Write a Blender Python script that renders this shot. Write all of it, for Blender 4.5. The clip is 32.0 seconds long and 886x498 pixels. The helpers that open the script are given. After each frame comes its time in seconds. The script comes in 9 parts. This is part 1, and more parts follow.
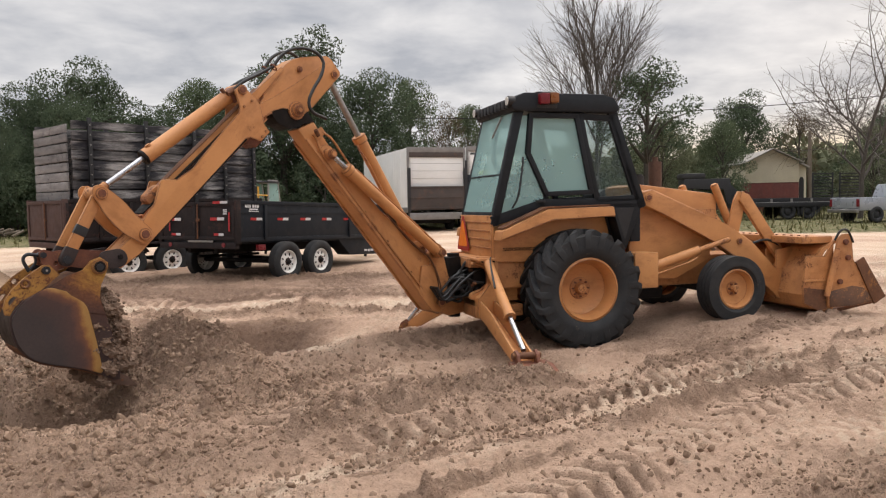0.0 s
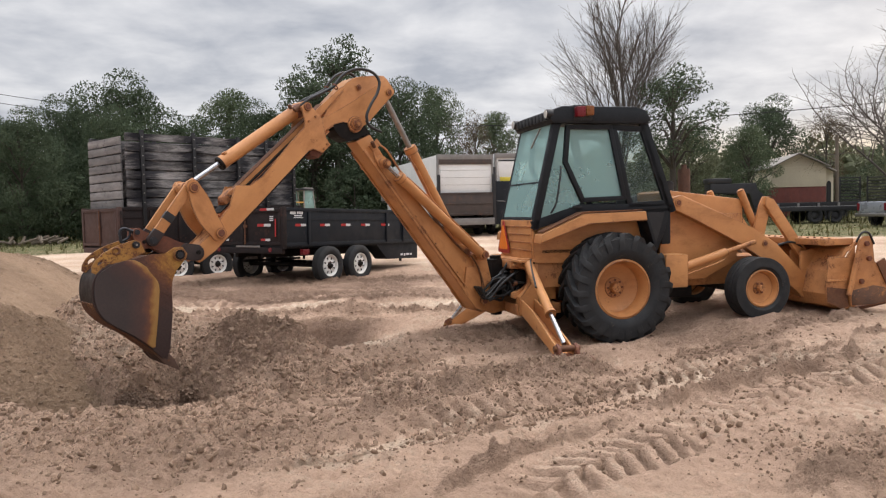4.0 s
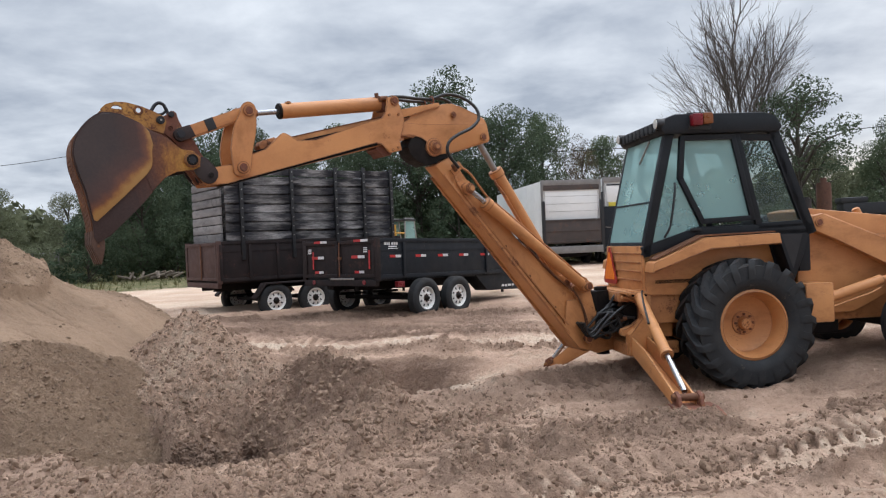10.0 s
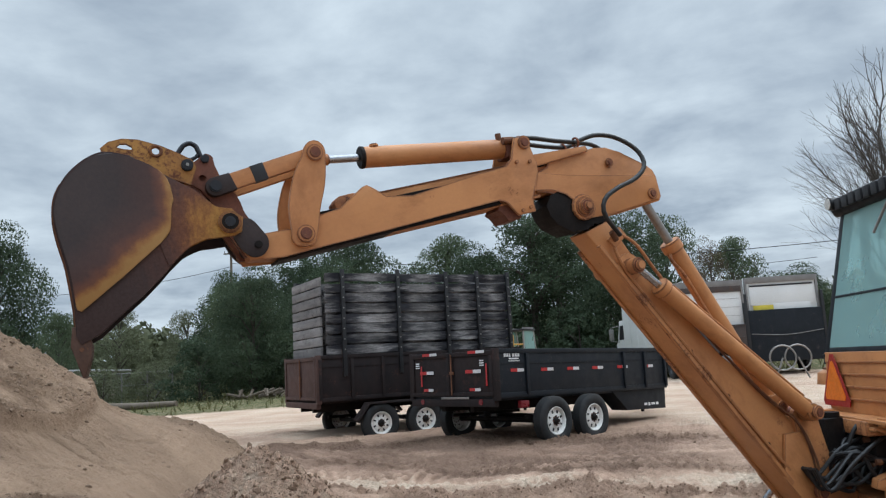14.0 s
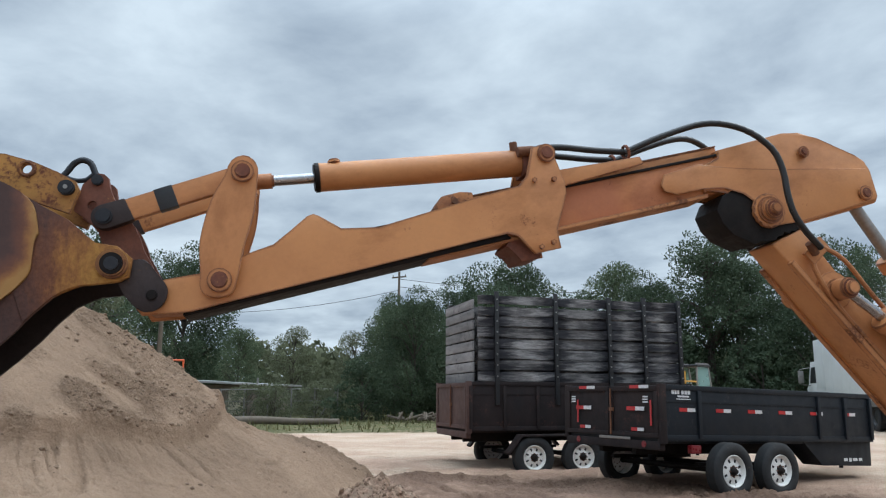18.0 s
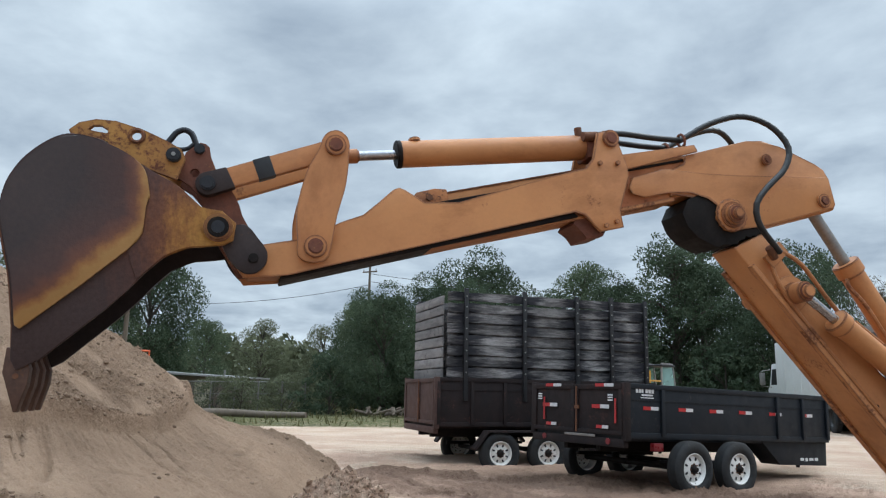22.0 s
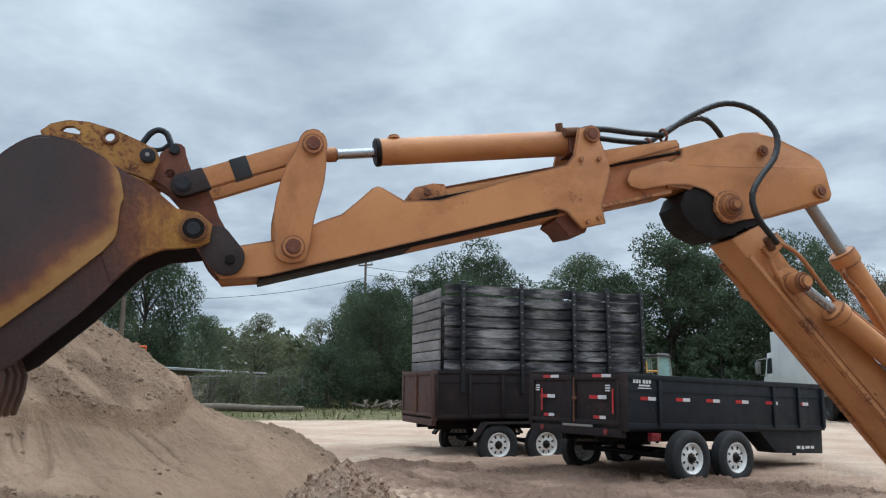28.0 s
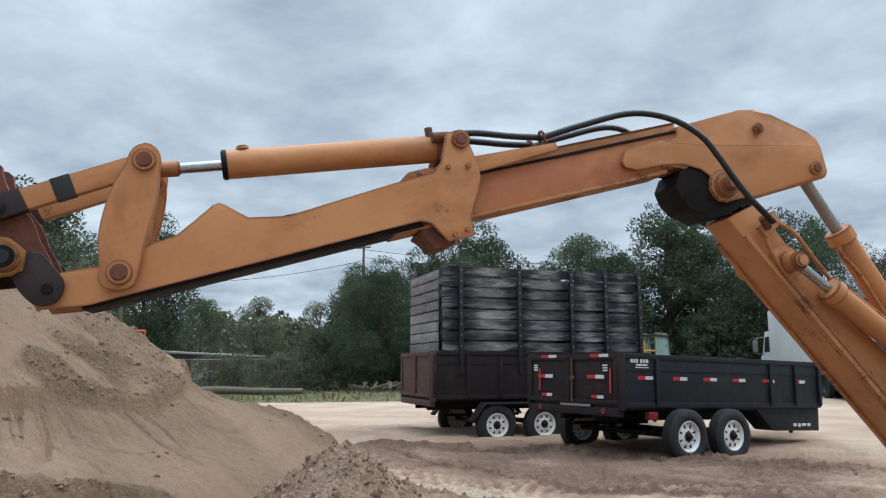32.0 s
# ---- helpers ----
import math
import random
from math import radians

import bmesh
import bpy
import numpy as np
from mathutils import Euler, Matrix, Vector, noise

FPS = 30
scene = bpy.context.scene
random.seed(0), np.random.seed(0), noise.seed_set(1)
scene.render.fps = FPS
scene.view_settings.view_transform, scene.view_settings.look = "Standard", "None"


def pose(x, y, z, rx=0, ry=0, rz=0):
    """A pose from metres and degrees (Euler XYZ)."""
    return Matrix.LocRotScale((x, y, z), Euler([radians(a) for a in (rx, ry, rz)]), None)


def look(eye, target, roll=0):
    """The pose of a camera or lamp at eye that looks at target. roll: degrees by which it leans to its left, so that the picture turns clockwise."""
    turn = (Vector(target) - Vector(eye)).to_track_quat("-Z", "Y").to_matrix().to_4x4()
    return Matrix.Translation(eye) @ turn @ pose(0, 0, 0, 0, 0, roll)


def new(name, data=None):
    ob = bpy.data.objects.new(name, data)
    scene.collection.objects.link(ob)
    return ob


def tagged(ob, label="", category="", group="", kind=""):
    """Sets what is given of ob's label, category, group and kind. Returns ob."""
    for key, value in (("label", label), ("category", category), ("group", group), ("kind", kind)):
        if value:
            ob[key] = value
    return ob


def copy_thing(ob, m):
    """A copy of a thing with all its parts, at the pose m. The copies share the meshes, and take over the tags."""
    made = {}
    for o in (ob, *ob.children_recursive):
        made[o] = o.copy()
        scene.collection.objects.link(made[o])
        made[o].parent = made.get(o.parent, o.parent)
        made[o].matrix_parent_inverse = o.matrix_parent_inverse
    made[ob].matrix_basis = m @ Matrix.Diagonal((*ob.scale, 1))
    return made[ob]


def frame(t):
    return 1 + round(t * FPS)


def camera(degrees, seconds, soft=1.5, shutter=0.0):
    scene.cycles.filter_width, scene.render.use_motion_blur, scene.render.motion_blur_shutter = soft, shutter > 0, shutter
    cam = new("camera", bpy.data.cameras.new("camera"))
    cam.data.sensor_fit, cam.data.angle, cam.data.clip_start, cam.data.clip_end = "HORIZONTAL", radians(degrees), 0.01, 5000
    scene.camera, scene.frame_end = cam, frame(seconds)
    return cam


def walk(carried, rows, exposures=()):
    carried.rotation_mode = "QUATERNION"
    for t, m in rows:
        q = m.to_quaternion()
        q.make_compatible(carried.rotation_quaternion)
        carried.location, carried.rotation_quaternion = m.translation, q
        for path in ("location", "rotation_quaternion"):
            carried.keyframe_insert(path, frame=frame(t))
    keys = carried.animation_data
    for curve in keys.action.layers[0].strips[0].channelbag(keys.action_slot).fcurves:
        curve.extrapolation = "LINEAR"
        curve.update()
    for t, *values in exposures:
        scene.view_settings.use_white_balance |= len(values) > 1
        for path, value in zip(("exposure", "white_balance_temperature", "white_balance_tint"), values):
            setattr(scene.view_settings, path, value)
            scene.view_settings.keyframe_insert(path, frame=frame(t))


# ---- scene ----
# camera
cam = camera(61.33, 32.0, soft=1.2)
CAM_ROWS = [
    (0, 0, 0, 1.622, 0, -3.43, -1.02),
    (0.5, -0.042, -0.163, 1.635, 0.95, -3.54, -2.41),
    (1, -0.183, -0.33, 1.636, 1.28, -2.99, -1.8),
    (1.5, -0.194, -0.443, 1.637, -0.13, -2.73, -0.75),
    (2, -0.093, -0.56, 1.646, -0.17, -2.87, -0.93),
    (2.5, -0.08, -0.705, 1.645, 1.3, -3.13, -1.73),
    (3, -0.179, -0.773, 1.651, 1.59, -2.55, -1.86),
    (3.5, -0.271, -0.807, 1.64, 1.59, -3.02, -1.07),
    (5.5, -0.14, 0.141, 1.597, 2.56, -1.36, -3.1),
    (6, -0.116, 0.292, 1.592, 2.61, -0.68, -3.59),
    (6.5, -0.097, 0.291, 1.605, 5.94, -1.1, -3.63),
    (7, -0.091, 0.274, 1.604, 7.8, -0.32, -3.03),
    (7.5, -0.079, 0.287, 1.616, 8.38, 1.1, -2.69),
    (8, -0.086, 0.296, 1.617, 8.79, 1.97, -2.73),
    (8.5, -0.088, 0.306, 1.619, 9.61, 2.01, -2.98),
    (9, -0.099, 0.302, 1.613, 10.08, 1.23, -3),
    (9.5, -0.145, 0.285, 1.6, 9.83, 0.2, -2.95),
    (10, -0.146, 0.28, 1.598, 10.03, -0.4, -2.47),
    (10.5, -0.134, 0.275, 1.609, 10.68, -0.27, -2.36),
    (11, -0.134, 0.326, 1.619, 12.91, -0.23, -2.6),
    (11.5, -0.198, 0.476, 1.623, 15.09, 0.62, -2.3),
    (12, -0.454, 0.775, 1.641, 15.23, 4.15, -2.37),
    (12.5, -0.644, 1.189, 1.6, 16.92, 7.24, -2.85),
    (13, -0.786, 1.639, 1.599, 20.29, 9.25, -3.38),
    (13.5, -0.854, 2.076, 1.595, 18.54, 8.92, -3.71),
    (14, -0.811, 2.448, 1.571, 18.2, 8.7, -3.24),
    (14.5, -0.782, 2.764, 1.56, 20.57, 7.85, -1.89),
    (15, -0.922, 3.088, 1.565, 24.27, 9.4, -1.03),
    (15.5, -1.051, 3.363, 1.578, 29.95, 12.17, -0.49),
    (17.5, -0.979, 3.385, 1.559, 31.54, 11.16, -0.03),
    (18, -0.963, 3.386, 1.564, 31.19, 11.23, 0.19),
    (18.5, -0.956, 3.373, 1.567, 30.87, 11.3, 0.4),
    (19, -0.953, 3.364, 1.564, 30.64, 11.14, 0.5),
    (19.5, -0.948, 3.354, 1.563, 30.62, 11.11, 0.6),
    (20, -0.942, 3.353, 1.564, 30.53, 11.37, 0.85),
    (20.5, -0.937, 3.351, 1.562, 30.16, 11.39, 1.06),
    (21, -0.934, 3.345, 1.561, 29.77, 11.29, 0.99),
    (21.5, -0.932, 3.34, 1.563, 29.44, 11.13, 0.98),
    (22, -0.931, 3.318, 1.553, 28.95, 10.95, 1.14),
    (22.5, -0.939, 3.322, 1.559, 28.69, 10.8, 1.24),
    (23, -0.942, 3.326, 1.562, 28.68, 10.7, 1.17),
    (23.5, -0.943, 3.328, 1.561, 28.62, 10.66, 1.12),
    (24, -0.946, 3.326, 1.56, 28.33, 10.6, 1.07),
    (24.5, -0.953, 3.321, 1.56, 28, 10.41, 1.18),
    (25, -0.951, 3.335, 1.558, 27.66, 10.07, 1.09),
    (25.5, -0.946, 3.34, 1.555, 27.3, 9.52, 0.81),
    (27.5, -0.944, 3.305, 1.556, 28.46, 10.19, 0.56),
    (28, -0.944, 3.3, 1.557, 28.58, 10.38, 0.5),
    (28.5, -0.952, 3.3, 1.556, 28.77, 10.44, 0.69),
    (29, -0.95, 3.293, 1.55, 28.34, 10.37, 0.93),
    (29.5, -0.948, 3.301, 1.552, 27.9, 10.21, 0.72),
    (30, -0.944, 3.315, 1.558, 27.92, 9.99, 0.61),
    (30.5, -0.942, 3.326, 1.558, 28.07, 9.72, 0.6),
    (31, -0.949, 3.336, 1.551, 28.12, 9.33, 0.58),
    (31.5, -0.942, 3.339, 1.552, 28.13, 9.01, 0.41),
    (32, -0.933, 3.322, 1.554, 28.44, 8.99, -0.01),
]


def eye_pose(x, y, z, yaw, pitch, roll):
    return pose(x, y, z, 90 + pitch, 0, yaw) @ pose(0, 0, 0, 0, 0, roll)


EXPOSURES = [(0.0, 0.22, 7450, 16), (5.5, 0.24, 6950, 15), (9.0, 0.19, 6500, 13), (11.0, 0.18, 6500, 11), (13.0, 0.0, 6270, 7), (15.5, 0.08, 6050, 5), (32.0, 0.08, 6050, 5)]
walk(cam, [(t, eye_pose(*r)) for t, *r in CAM_ROWS], EXPOSURES)

# overcast sky with a broken cloud deck, and a wide weak sun low behind the house
SUN_ELEVATION, SUN_AZIMUTH = 24.0, 48.0
world = bpy.data.worlds.new("overcast")
scene.world = world
world.use_nodes = True
wn, wl = world.node_tree.nodes, world.node_tree.links
wn.clear()
sky = wn.new("ShaderNodeTexSky")
sky.sky_type = "NISHITA"
sky.sun_disc = False
sky.sun_elevation, sky.sun_rotation = radians(SUN_ELEVATION), radians(SUN_AZIMUTH)
sky.air_density, sky.dust_density, sky.ozone_density = 1.0, 3.0, 1.5
coord = wn.new("ShaderNodeTexCoord")
split = wn.new("ShaderNodeSeparateXYZ")
wl.new(coord.outputs["Generated"], split.inputs[0])


def wmath(op, a, b=None):
    n = wn.new("ShaderNodeMath")
    n.operation = op
    for i, v in enumerate((a, b)):
        if v is None:
            continue
        if isinstance(v, (int, float)):
            n.inputs[i].default_value = v
        else:
            wl.new(v, n.inputs[i])
    return n.outputs[0]


# clouds lie on a flat deck, so they flatten towards the horizon
height = wmath("ADD", wmath("MAXIMUM", split.outputs[2], 0.0), 0.16)
deck = wn.new("ShaderNodeCombineXYZ")
wl.new(wmath("DIVIDE", split.outputs[0], height), deck.inputs[0])
wl.new(wmath("DIVIDE", split.outputs[1], height), deck.inputs[1])
puffs = wn.new("ShaderNodeTexNoise")
puffs.inputs["Scale"].default_value = 1.9
puffs.inputs["Detail"].default_value = 7.0
puffs.inputs["Roughness"].default_value = 0.55
puffs.inputs["Distortion"].default_value = 0.15
wl.new(deck.outputs[0], puffs.inputs["Vector"])
cloud = wn.new("ShaderNodeValToRGB")
cloud.color_ramp.elements[0].position, cloud.color_ramp.elements[0].color = 0.34, (4.3, 5.0, 6.0, 1)
cloud.color_ramp.elements[1].position, cloud.color_ramp.elements[1].color = 0.68, (8.6, 9.4, 10.2, 1)
wl.new(puffs.outputs["Fac"], cloud.inputs[0])
deck_mix = wn.new("ShaderNodeMixRGB")
deck_mix.inputs[0].default_value = 0.93
wl.new(sky.outputs[0], deck_mix.inputs[1])
wl.new(cloud.outputs[0], deck_mix.inputs[2])
# an overcast sky is brightest overhead
zen = wn.new("ShaderNodeMapRange")
zen.interpolation_type = "SMOOTHSTEP"
for i, v in ((1, 0.44), (2, 0.98), (3, 1.0), (4, 4.9)):
    zen.inputs[i].default_value = v
wl.new(split.outputs[2], zen.inputs[0])
lit = wn.new("ShaderNodeVectorMath")
lit.operation = "SCALE"
wl.new(deck_mix.outputs[0], lit.inputs[0])
wl.new(zen.outputs[0], lit.inputs["Scale"])
# the low sun warms the sky along the horizon beneath the deck
toward = wmath("ADD", wmath("MULTIPLY", split.outputs[0], math.sin(radians(36))), wmath("MULTIPLY", split.outputs[1], math.cos(radians(36))))
round_sun = wn.new("ShaderNodeMapRange")
round_sun.interpolation_type = "SMOOTHSTEP"
for i, v in ((1, 0.86), (2, 1.0), (3, 0.0), (4, 0.9)):
    round_sun.inputs[i].default_value = v
wl.new(toward, round_sun.inputs[0])
low_sky = wn.new("ShaderNodeMapRange")
low_sky.interpolation_type = "SMOOTHSTEP"
for i, v in ((1, 0.0), (2, 0.12), (3, 1.0), (4, 0.0)):
    low_sky.inputs[i].default_value = v
wl.new(split.outputs[2], low_sky.inputs[0])
glow = wn.new("ShaderNodeMixRGB")
wl.new(wmath("MULTIPLY", round_sun.outputs[0], low_sky.outputs[0]), glow.inputs[0])
wl.new(lit.outputs[0], glow.inputs[1])
glow.inputs[2].default_value = (11.0, 8.6, 4.4, 1)
back = wn.new("ShaderNodeBackground")
back.inputs["Strength"].default_value = 0.085
wl.new(glow.outputs[0], back.inputs["Color"])
wout = wn.new("ShaderNodeOutputWorld")
wl.new(back.outputs[0], wout.inputs["Surface"])

sun = new("sun", bpy.data.lights.new("sun", "SUN"))
sun.data.energy, sun.data.angle, sun.data.color = 1.0, radians(35), (1.0, 0.93, 0.84)
_az, _el = radians(SUN_AZIMUTH), radians(52)
sun.matrix_world = look((0, 0, 30), (-30 * math.sin(_az) * math.cos(_el), -30 * math.cos(_az) * math.cos(_el), 30 - 30 * math.sin(_el)))

# ---- materials ----
def ramp(nt, stops, fac):
    n = nt.nodes.new("ShaderNodeValToRGB")
    cr = n.color_ramp
    while len(cr.elements) < len(stops):
        cr.elements.new(0.5)
    for e, (p, c) in zip(cr.elements, stops):
        e.position = p
        e.color = (*c, 1) if len(c) == 3 else c
    nt.links.new(fac, n.inputs[0])
    return n.outputs[0]


def noise_tex(nt, vec, scale, detail=4.0, rough=0.6, stretch=None):
    if stretch:
        m = nt.nodes.new("ShaderNodeMapping")
        m.inputs["Scale"].default_value = stretch
        nt.links.new(vec, m.inputs[0])
        vec = m.outputs[0]
    n = nt.nodes.new("ShaderNodeTexNoise")
    n.inputs["Scale"].default_value = scale
    n.inputs["Detail"].default_value = detail
    n.inputs["Roughness"].default_value = rough
    nt.links.new(vec, n.inputs["Vector"])
    return n.outputs["Fac"]


def mixc(nt, fac, a, b, mode="MIX"):
    n = nt.nodes.new("ShaderNodeMixRGB")
    n.blend_type = mode
    for sock, v in zip(n.inputs, (fac, a, b)):
        if isinstance(v, (int, float)):
            sock.default_value = v
        elif isinstance(v, tuple):
            sock.default_value = (*v, 1)
        else:
            nt.links.new(v, sock)
    return n.outputs[0]


def mathn(nt, op, a, b=0.0, c=0.0):
    n = nt.nodes.new("ShaderNodeMath")
    n.operation = op
    for i, v in enumerate((a, b, c)):
        if isinstance(v, (int, float)):
            n.inputs[i].default_value = v
        else:
            nt.links.new(v, n.inputs[i])
    return n.outputs[0]


def base_mat(name):
    m = bpy.data.materials.new(name)
    m.use_nodes = True
    nt = m.node_tree
    bsdf = nt.nodes["Principled BSDF"]
    tc = nt.nodes.new("ShaderNodeTexCoord")
    return m, nt, bsdf, tc.outputs["Object"]


def bump(nt, bsdf, height, strength, dist):
    b = nt.nodes.new("ShaderNodeBump")
    b.inputs["Strength"].default_value = strength
    b.inputs["Distance"].default_value = dist
    nt.links.new(height, b.inputs["Height"])
    nt.links.new(b.outputs[0], bsdf.inputs["Normal"])


def surface(name, c1, c2=None, scale=5.0, rough=0.6, metal=0.0, fine=60.0, bumps=0.15, dist=0.004,
            spots=None, spot_amount=0.4, spot_scale=7.0, stretch=None, vary=0.0, spec=0.4, grit=0.35, worn=0.0):
    """Two tones in large patches, a fine grain, and spots of wear or rust."""
    m, nt, bsdf, vec = base_mat(name)
    c2 = c2 or tuple(v * 0.75 for v in c1)
    col = ramp(nt, [(0.35, c2), (0.65, c1)], noise_tex(nt, vec, scale, 5, 0.6, stretch))
    grain = noise_tex(nt, vec, fine, 3, 0.6, stretch)
    col = mixc(nt, grit, col, ramp(nt, [(0.3, tuple(v * 0.6 for v in c1)), (0.7, tuple(min(1, v * 1.2) for v in c1))], grain))
    rgh = ramp(nt, [(0.3, (rough - 0.1,) * 3), (0.7, (min(1, rough + 0.12),) * 3)], noise_tex(nt, vec, scale * 2.3, 4))
    if spots:
        mask = ramp(nt, [(1 - spot_amount, (0, 0, 0)), (min(1, 1.08 - spot_amount), (1, 1, 1))],
                    mathn(nt, "ADD", mathn(nt, "MULTIPLY", noise_tex(nt, vec, spot_scale, 8, 0.75), 0.75), mathn(nt, "MULTIPLY", grain, 0.3)))
        col = mixc(nt, mask, col, spots)
        rgh = mixc(nt, mask, rgh, (0.85, 0.85, 0.85))
    if worn:
        # grime in broad soft stains
        col = mixc(nt, 0.8, col, ramp(nt, [(0.34, (0.70, 0.64, 0.60)), (0.50, (1.0, 1.0, 1.0))], noise_tex(nt, vec, 2.6, 6, 0.7, (0.8, 1.0, 1.6))), "MULTIPLY")
        # paint rubbed to rust along the edges, unevenly
        bev = nt.nodes.new("ShaderNodeBevel")
        bev.samples = 6
        bev.inputs["Radius"].default_value = worn
        geo = nt.nodes.new("ShaderNodeNewGeometry")
        dot = nt.nodes.new("ShaderNodeVectorMath")
        dot.operation = "DOT_PRODUCT"
        nt.links.new(bev.outputs[0], dot.inputs[0])
        nt.links.new(geo.outputs["Normal"], dot.inputs[1])
        edge = mathn(nt, "MULTIPLY", mathn(nt, "SUBTRACT", 1.0, dot.outputs["Value"]), mathn(nt, "MULTIPLY", noise_tex(nt, vec, 6.0, 6, 0.7), 2.0))
        mask = ramp(nt, [(0.015, (0, 0, 0)), (0.16, (0.85, 0.85, 0.85))], edge)
        col = mixc(nt, mask, col, (0.13, 0.05, 0.026))
    if vary:
        info = nt.nodes.new("ShaderNodeObjectInfo")
        hsv = nt.nodes.new("ShaderNodeHueSaturation")
        nt.links.new(mathn(nt, "ADD", mathn(nt, "MULTIPLY", info.outputs["Random"], 2 * vary), 1 - vary), hsv.inputs["Value"])
        nt.links.new(col, hsv.inputs["Color"])
        col = hsv.outputs[0]
    nt.links.new(col, bsdf.inputs["Base Color"])
    nt.links.new(rgh, bsdf.inputs["Roughness"])
    bsdf.inputs["Metallic"].default_value = metal
    bsdf.inputs["Specular IOR Level"].default_value = spec
    bump(nt, bsdf, grain, bumps, dist)
    return m


TAPE_ORANGE = surface("signal_orange_paint", (0.70, 0.14, 0.05), (0.60, 0.11, 0.04), 3.0, 0.5)
RUST, DUST = (0.16, 0.062, 0.028), (0.42, 0.30, 0.19)
ORANGE = surface("orange_paint", (0.53, 0.236, 0.086), (0.42, 0.176, 0.064), 1.6, 0.5, spots=(0.18, 0.068, 0.034), spot_amount=0.36, spot_scale=3.0, bumps=0.05, grit=0.10, worn=0.016)
ORANGE_WORN = surface("worn_orange_paint", (0.50, 0.216, 0.077), (0.34, 0.138, 0.054), 3.0, 0.6, spots=RUST, spot_amount=0.44, spot_scale=4, grit=0.18, worn=0.016)
ORANGE_PATCH = surface("reworked_orange_paint", (0.40, 0.14, 0.06), (0.50, 0.20, 0.066), 2.0, 0.55, spots=RUST, spot_amount=0.36, spot_scale=4, grit=0.12, worn=0.012)
STOP_PAINT = surface("flaked_stop_paint", (0.42, 0.17, 0.06), (0.16, 0.06, 0.032), 9.0, 0.7, spots=(0.10, 0.042, 0.026), spot_amount=0.48, spot_scale=12, bumps=0.4)
RUSTY = surface("rusty_steel", (0.17, 0.072, 0.036), (0.09, 0.042, 0.026), 6.0, 0.8, 0.2, spots=(0.30, 0.13, 0.04), spot_amount=0.42, bumps=0.4)
RUST_RED = surface("rusty_red_steel", (0.18, 0.062, 0.034), (0.10, 0.038, 0.026), 8.0, 0.7, 0.1, spots=(0.36, 0.2, 0.06), spot_amount=0.4, bumps=0.3)
YELLOW_RUST = surface("worn_yellow_steel", (0.40, 0.20, 0.045), (0.24, 0.098, 0.03), 4.0, 0.6, 0.1, spots=(0.12, 0.042, 0.022), spot_amount=0.47, spot_scale=6, grit=0.2, worn=0.012)
TOOTH = surface("rusty_tooth_steel", (0.11, 0.058, 0.04), (0.06, 0.038, 0.03), 8.0, 0.6, 0.4, spots=(0.16, 0.075, 0.04), spot_amount=0.4, bumps=0.2)
EAR = surface("scratched_yellow_steel", (0.32, 0.150, 0.038), (0.115, 0.042, 0.024), 2.4, 0.6, 0.1, spots=(0.15, 0.062, 0.030), spot_amount=0.50, spot_scale=8, bumps=0.2, stretch=(1.6, 1.0, 0.8), grit=0.2, worn=0.01)
BLACK = surface("black_steel", (0.018, 0.018, 0.020), (0.010, 0.010, 0.011), 6.0, 0.5, spots=(0.05, 0.03, 0.02), spot_amount=0.36)
GREASE = surface("greasy_black_steel", (0.009, 0.008, 0.008), (0.02, 0.015, 0.013), 9.0, 0.6, 0.0, spots=(0.07, 0.032, 0.02), spot_amount=0.30, spec=0.12)
BUCKET_WEAR = surface("scraped_bucket_steel", (0.15, 0.072, 0.040), (0.075, 0.042, 0.032), 5.0, 0.6, 0.2, spots=(0.42, 0.18, 0.062), spot_amount=0.44, spot_scale=6, bumps=0.2)
CAB = surface("cab_dark_grey", (0.014, 0.016, 0.019), (0.009, 0.010, 0.012), 3.0, 0.5, spec=0.2, spots=(0.10, 0.06, 0.035), spot_amount=0.33, spot_scale=9)
RUBBER = surface("tyre_rubber", (0.014, 0.015, 0.017), (0.022, 0.021, 0.020), 4.0, 0.75, spots=(0.09, 0.07, 0.05), spot_amount=0.38, spot_scale=5, bumps=0.25)
HOSE = surface("rubber_hose", (0.012, 0.012, 0.013), (0.022, 0.021, 0.02), 8.0, 0.42)
CHROME = surface("chromed_rod", (0.42, 0.42, 0.44), (0.34, 0.34, 0.35), 3.0, 0.28, 1.0, bumps=0.02)
STEEL = surface("bare_steel", (0.30, 0.29, 0.28), (0.22, 0.20, 0.18), 7.0, 0.45, 0.9, spots=RUST, spot_amount=0.36)
SEAT = surface("seat_vinyl", (0.02, 0.02, 0.022), None, 4.0, 0.6)
TRAILER = surface("black_trailer_paint", (0.010, 0.013, 0.018), (0.006, 0.008, 0.011), 2.0, 0.55, spots=(0.050, 0.046, 0.046), spot_amount=0.40, spot_scale=4, bumps=0.15, spec=0.25, stretch=(2.0, 2.0, 0.45))
TRAILER_RUST = surface("rusted_trailer_paint", (0.024, 0.016, 0.015), (0.011, 0.010, 0.011), 2.2, 0.75, spec=0.2, spots=(0.075, 0.036, 0.028), spot_amount=0.40, spot_scale=4, bumps=0.2, stretch=(1.5, 1.5, 0.7))
TAILGATE_RUST = surface("rusted_tailgate", (0.080, 0.040, 0.031), (0.050, 0.027, 0.023), 2.5, 0.75, spots=(0.035, 0.020, 0.017), spot_amount=0.42, spot_scale=5)
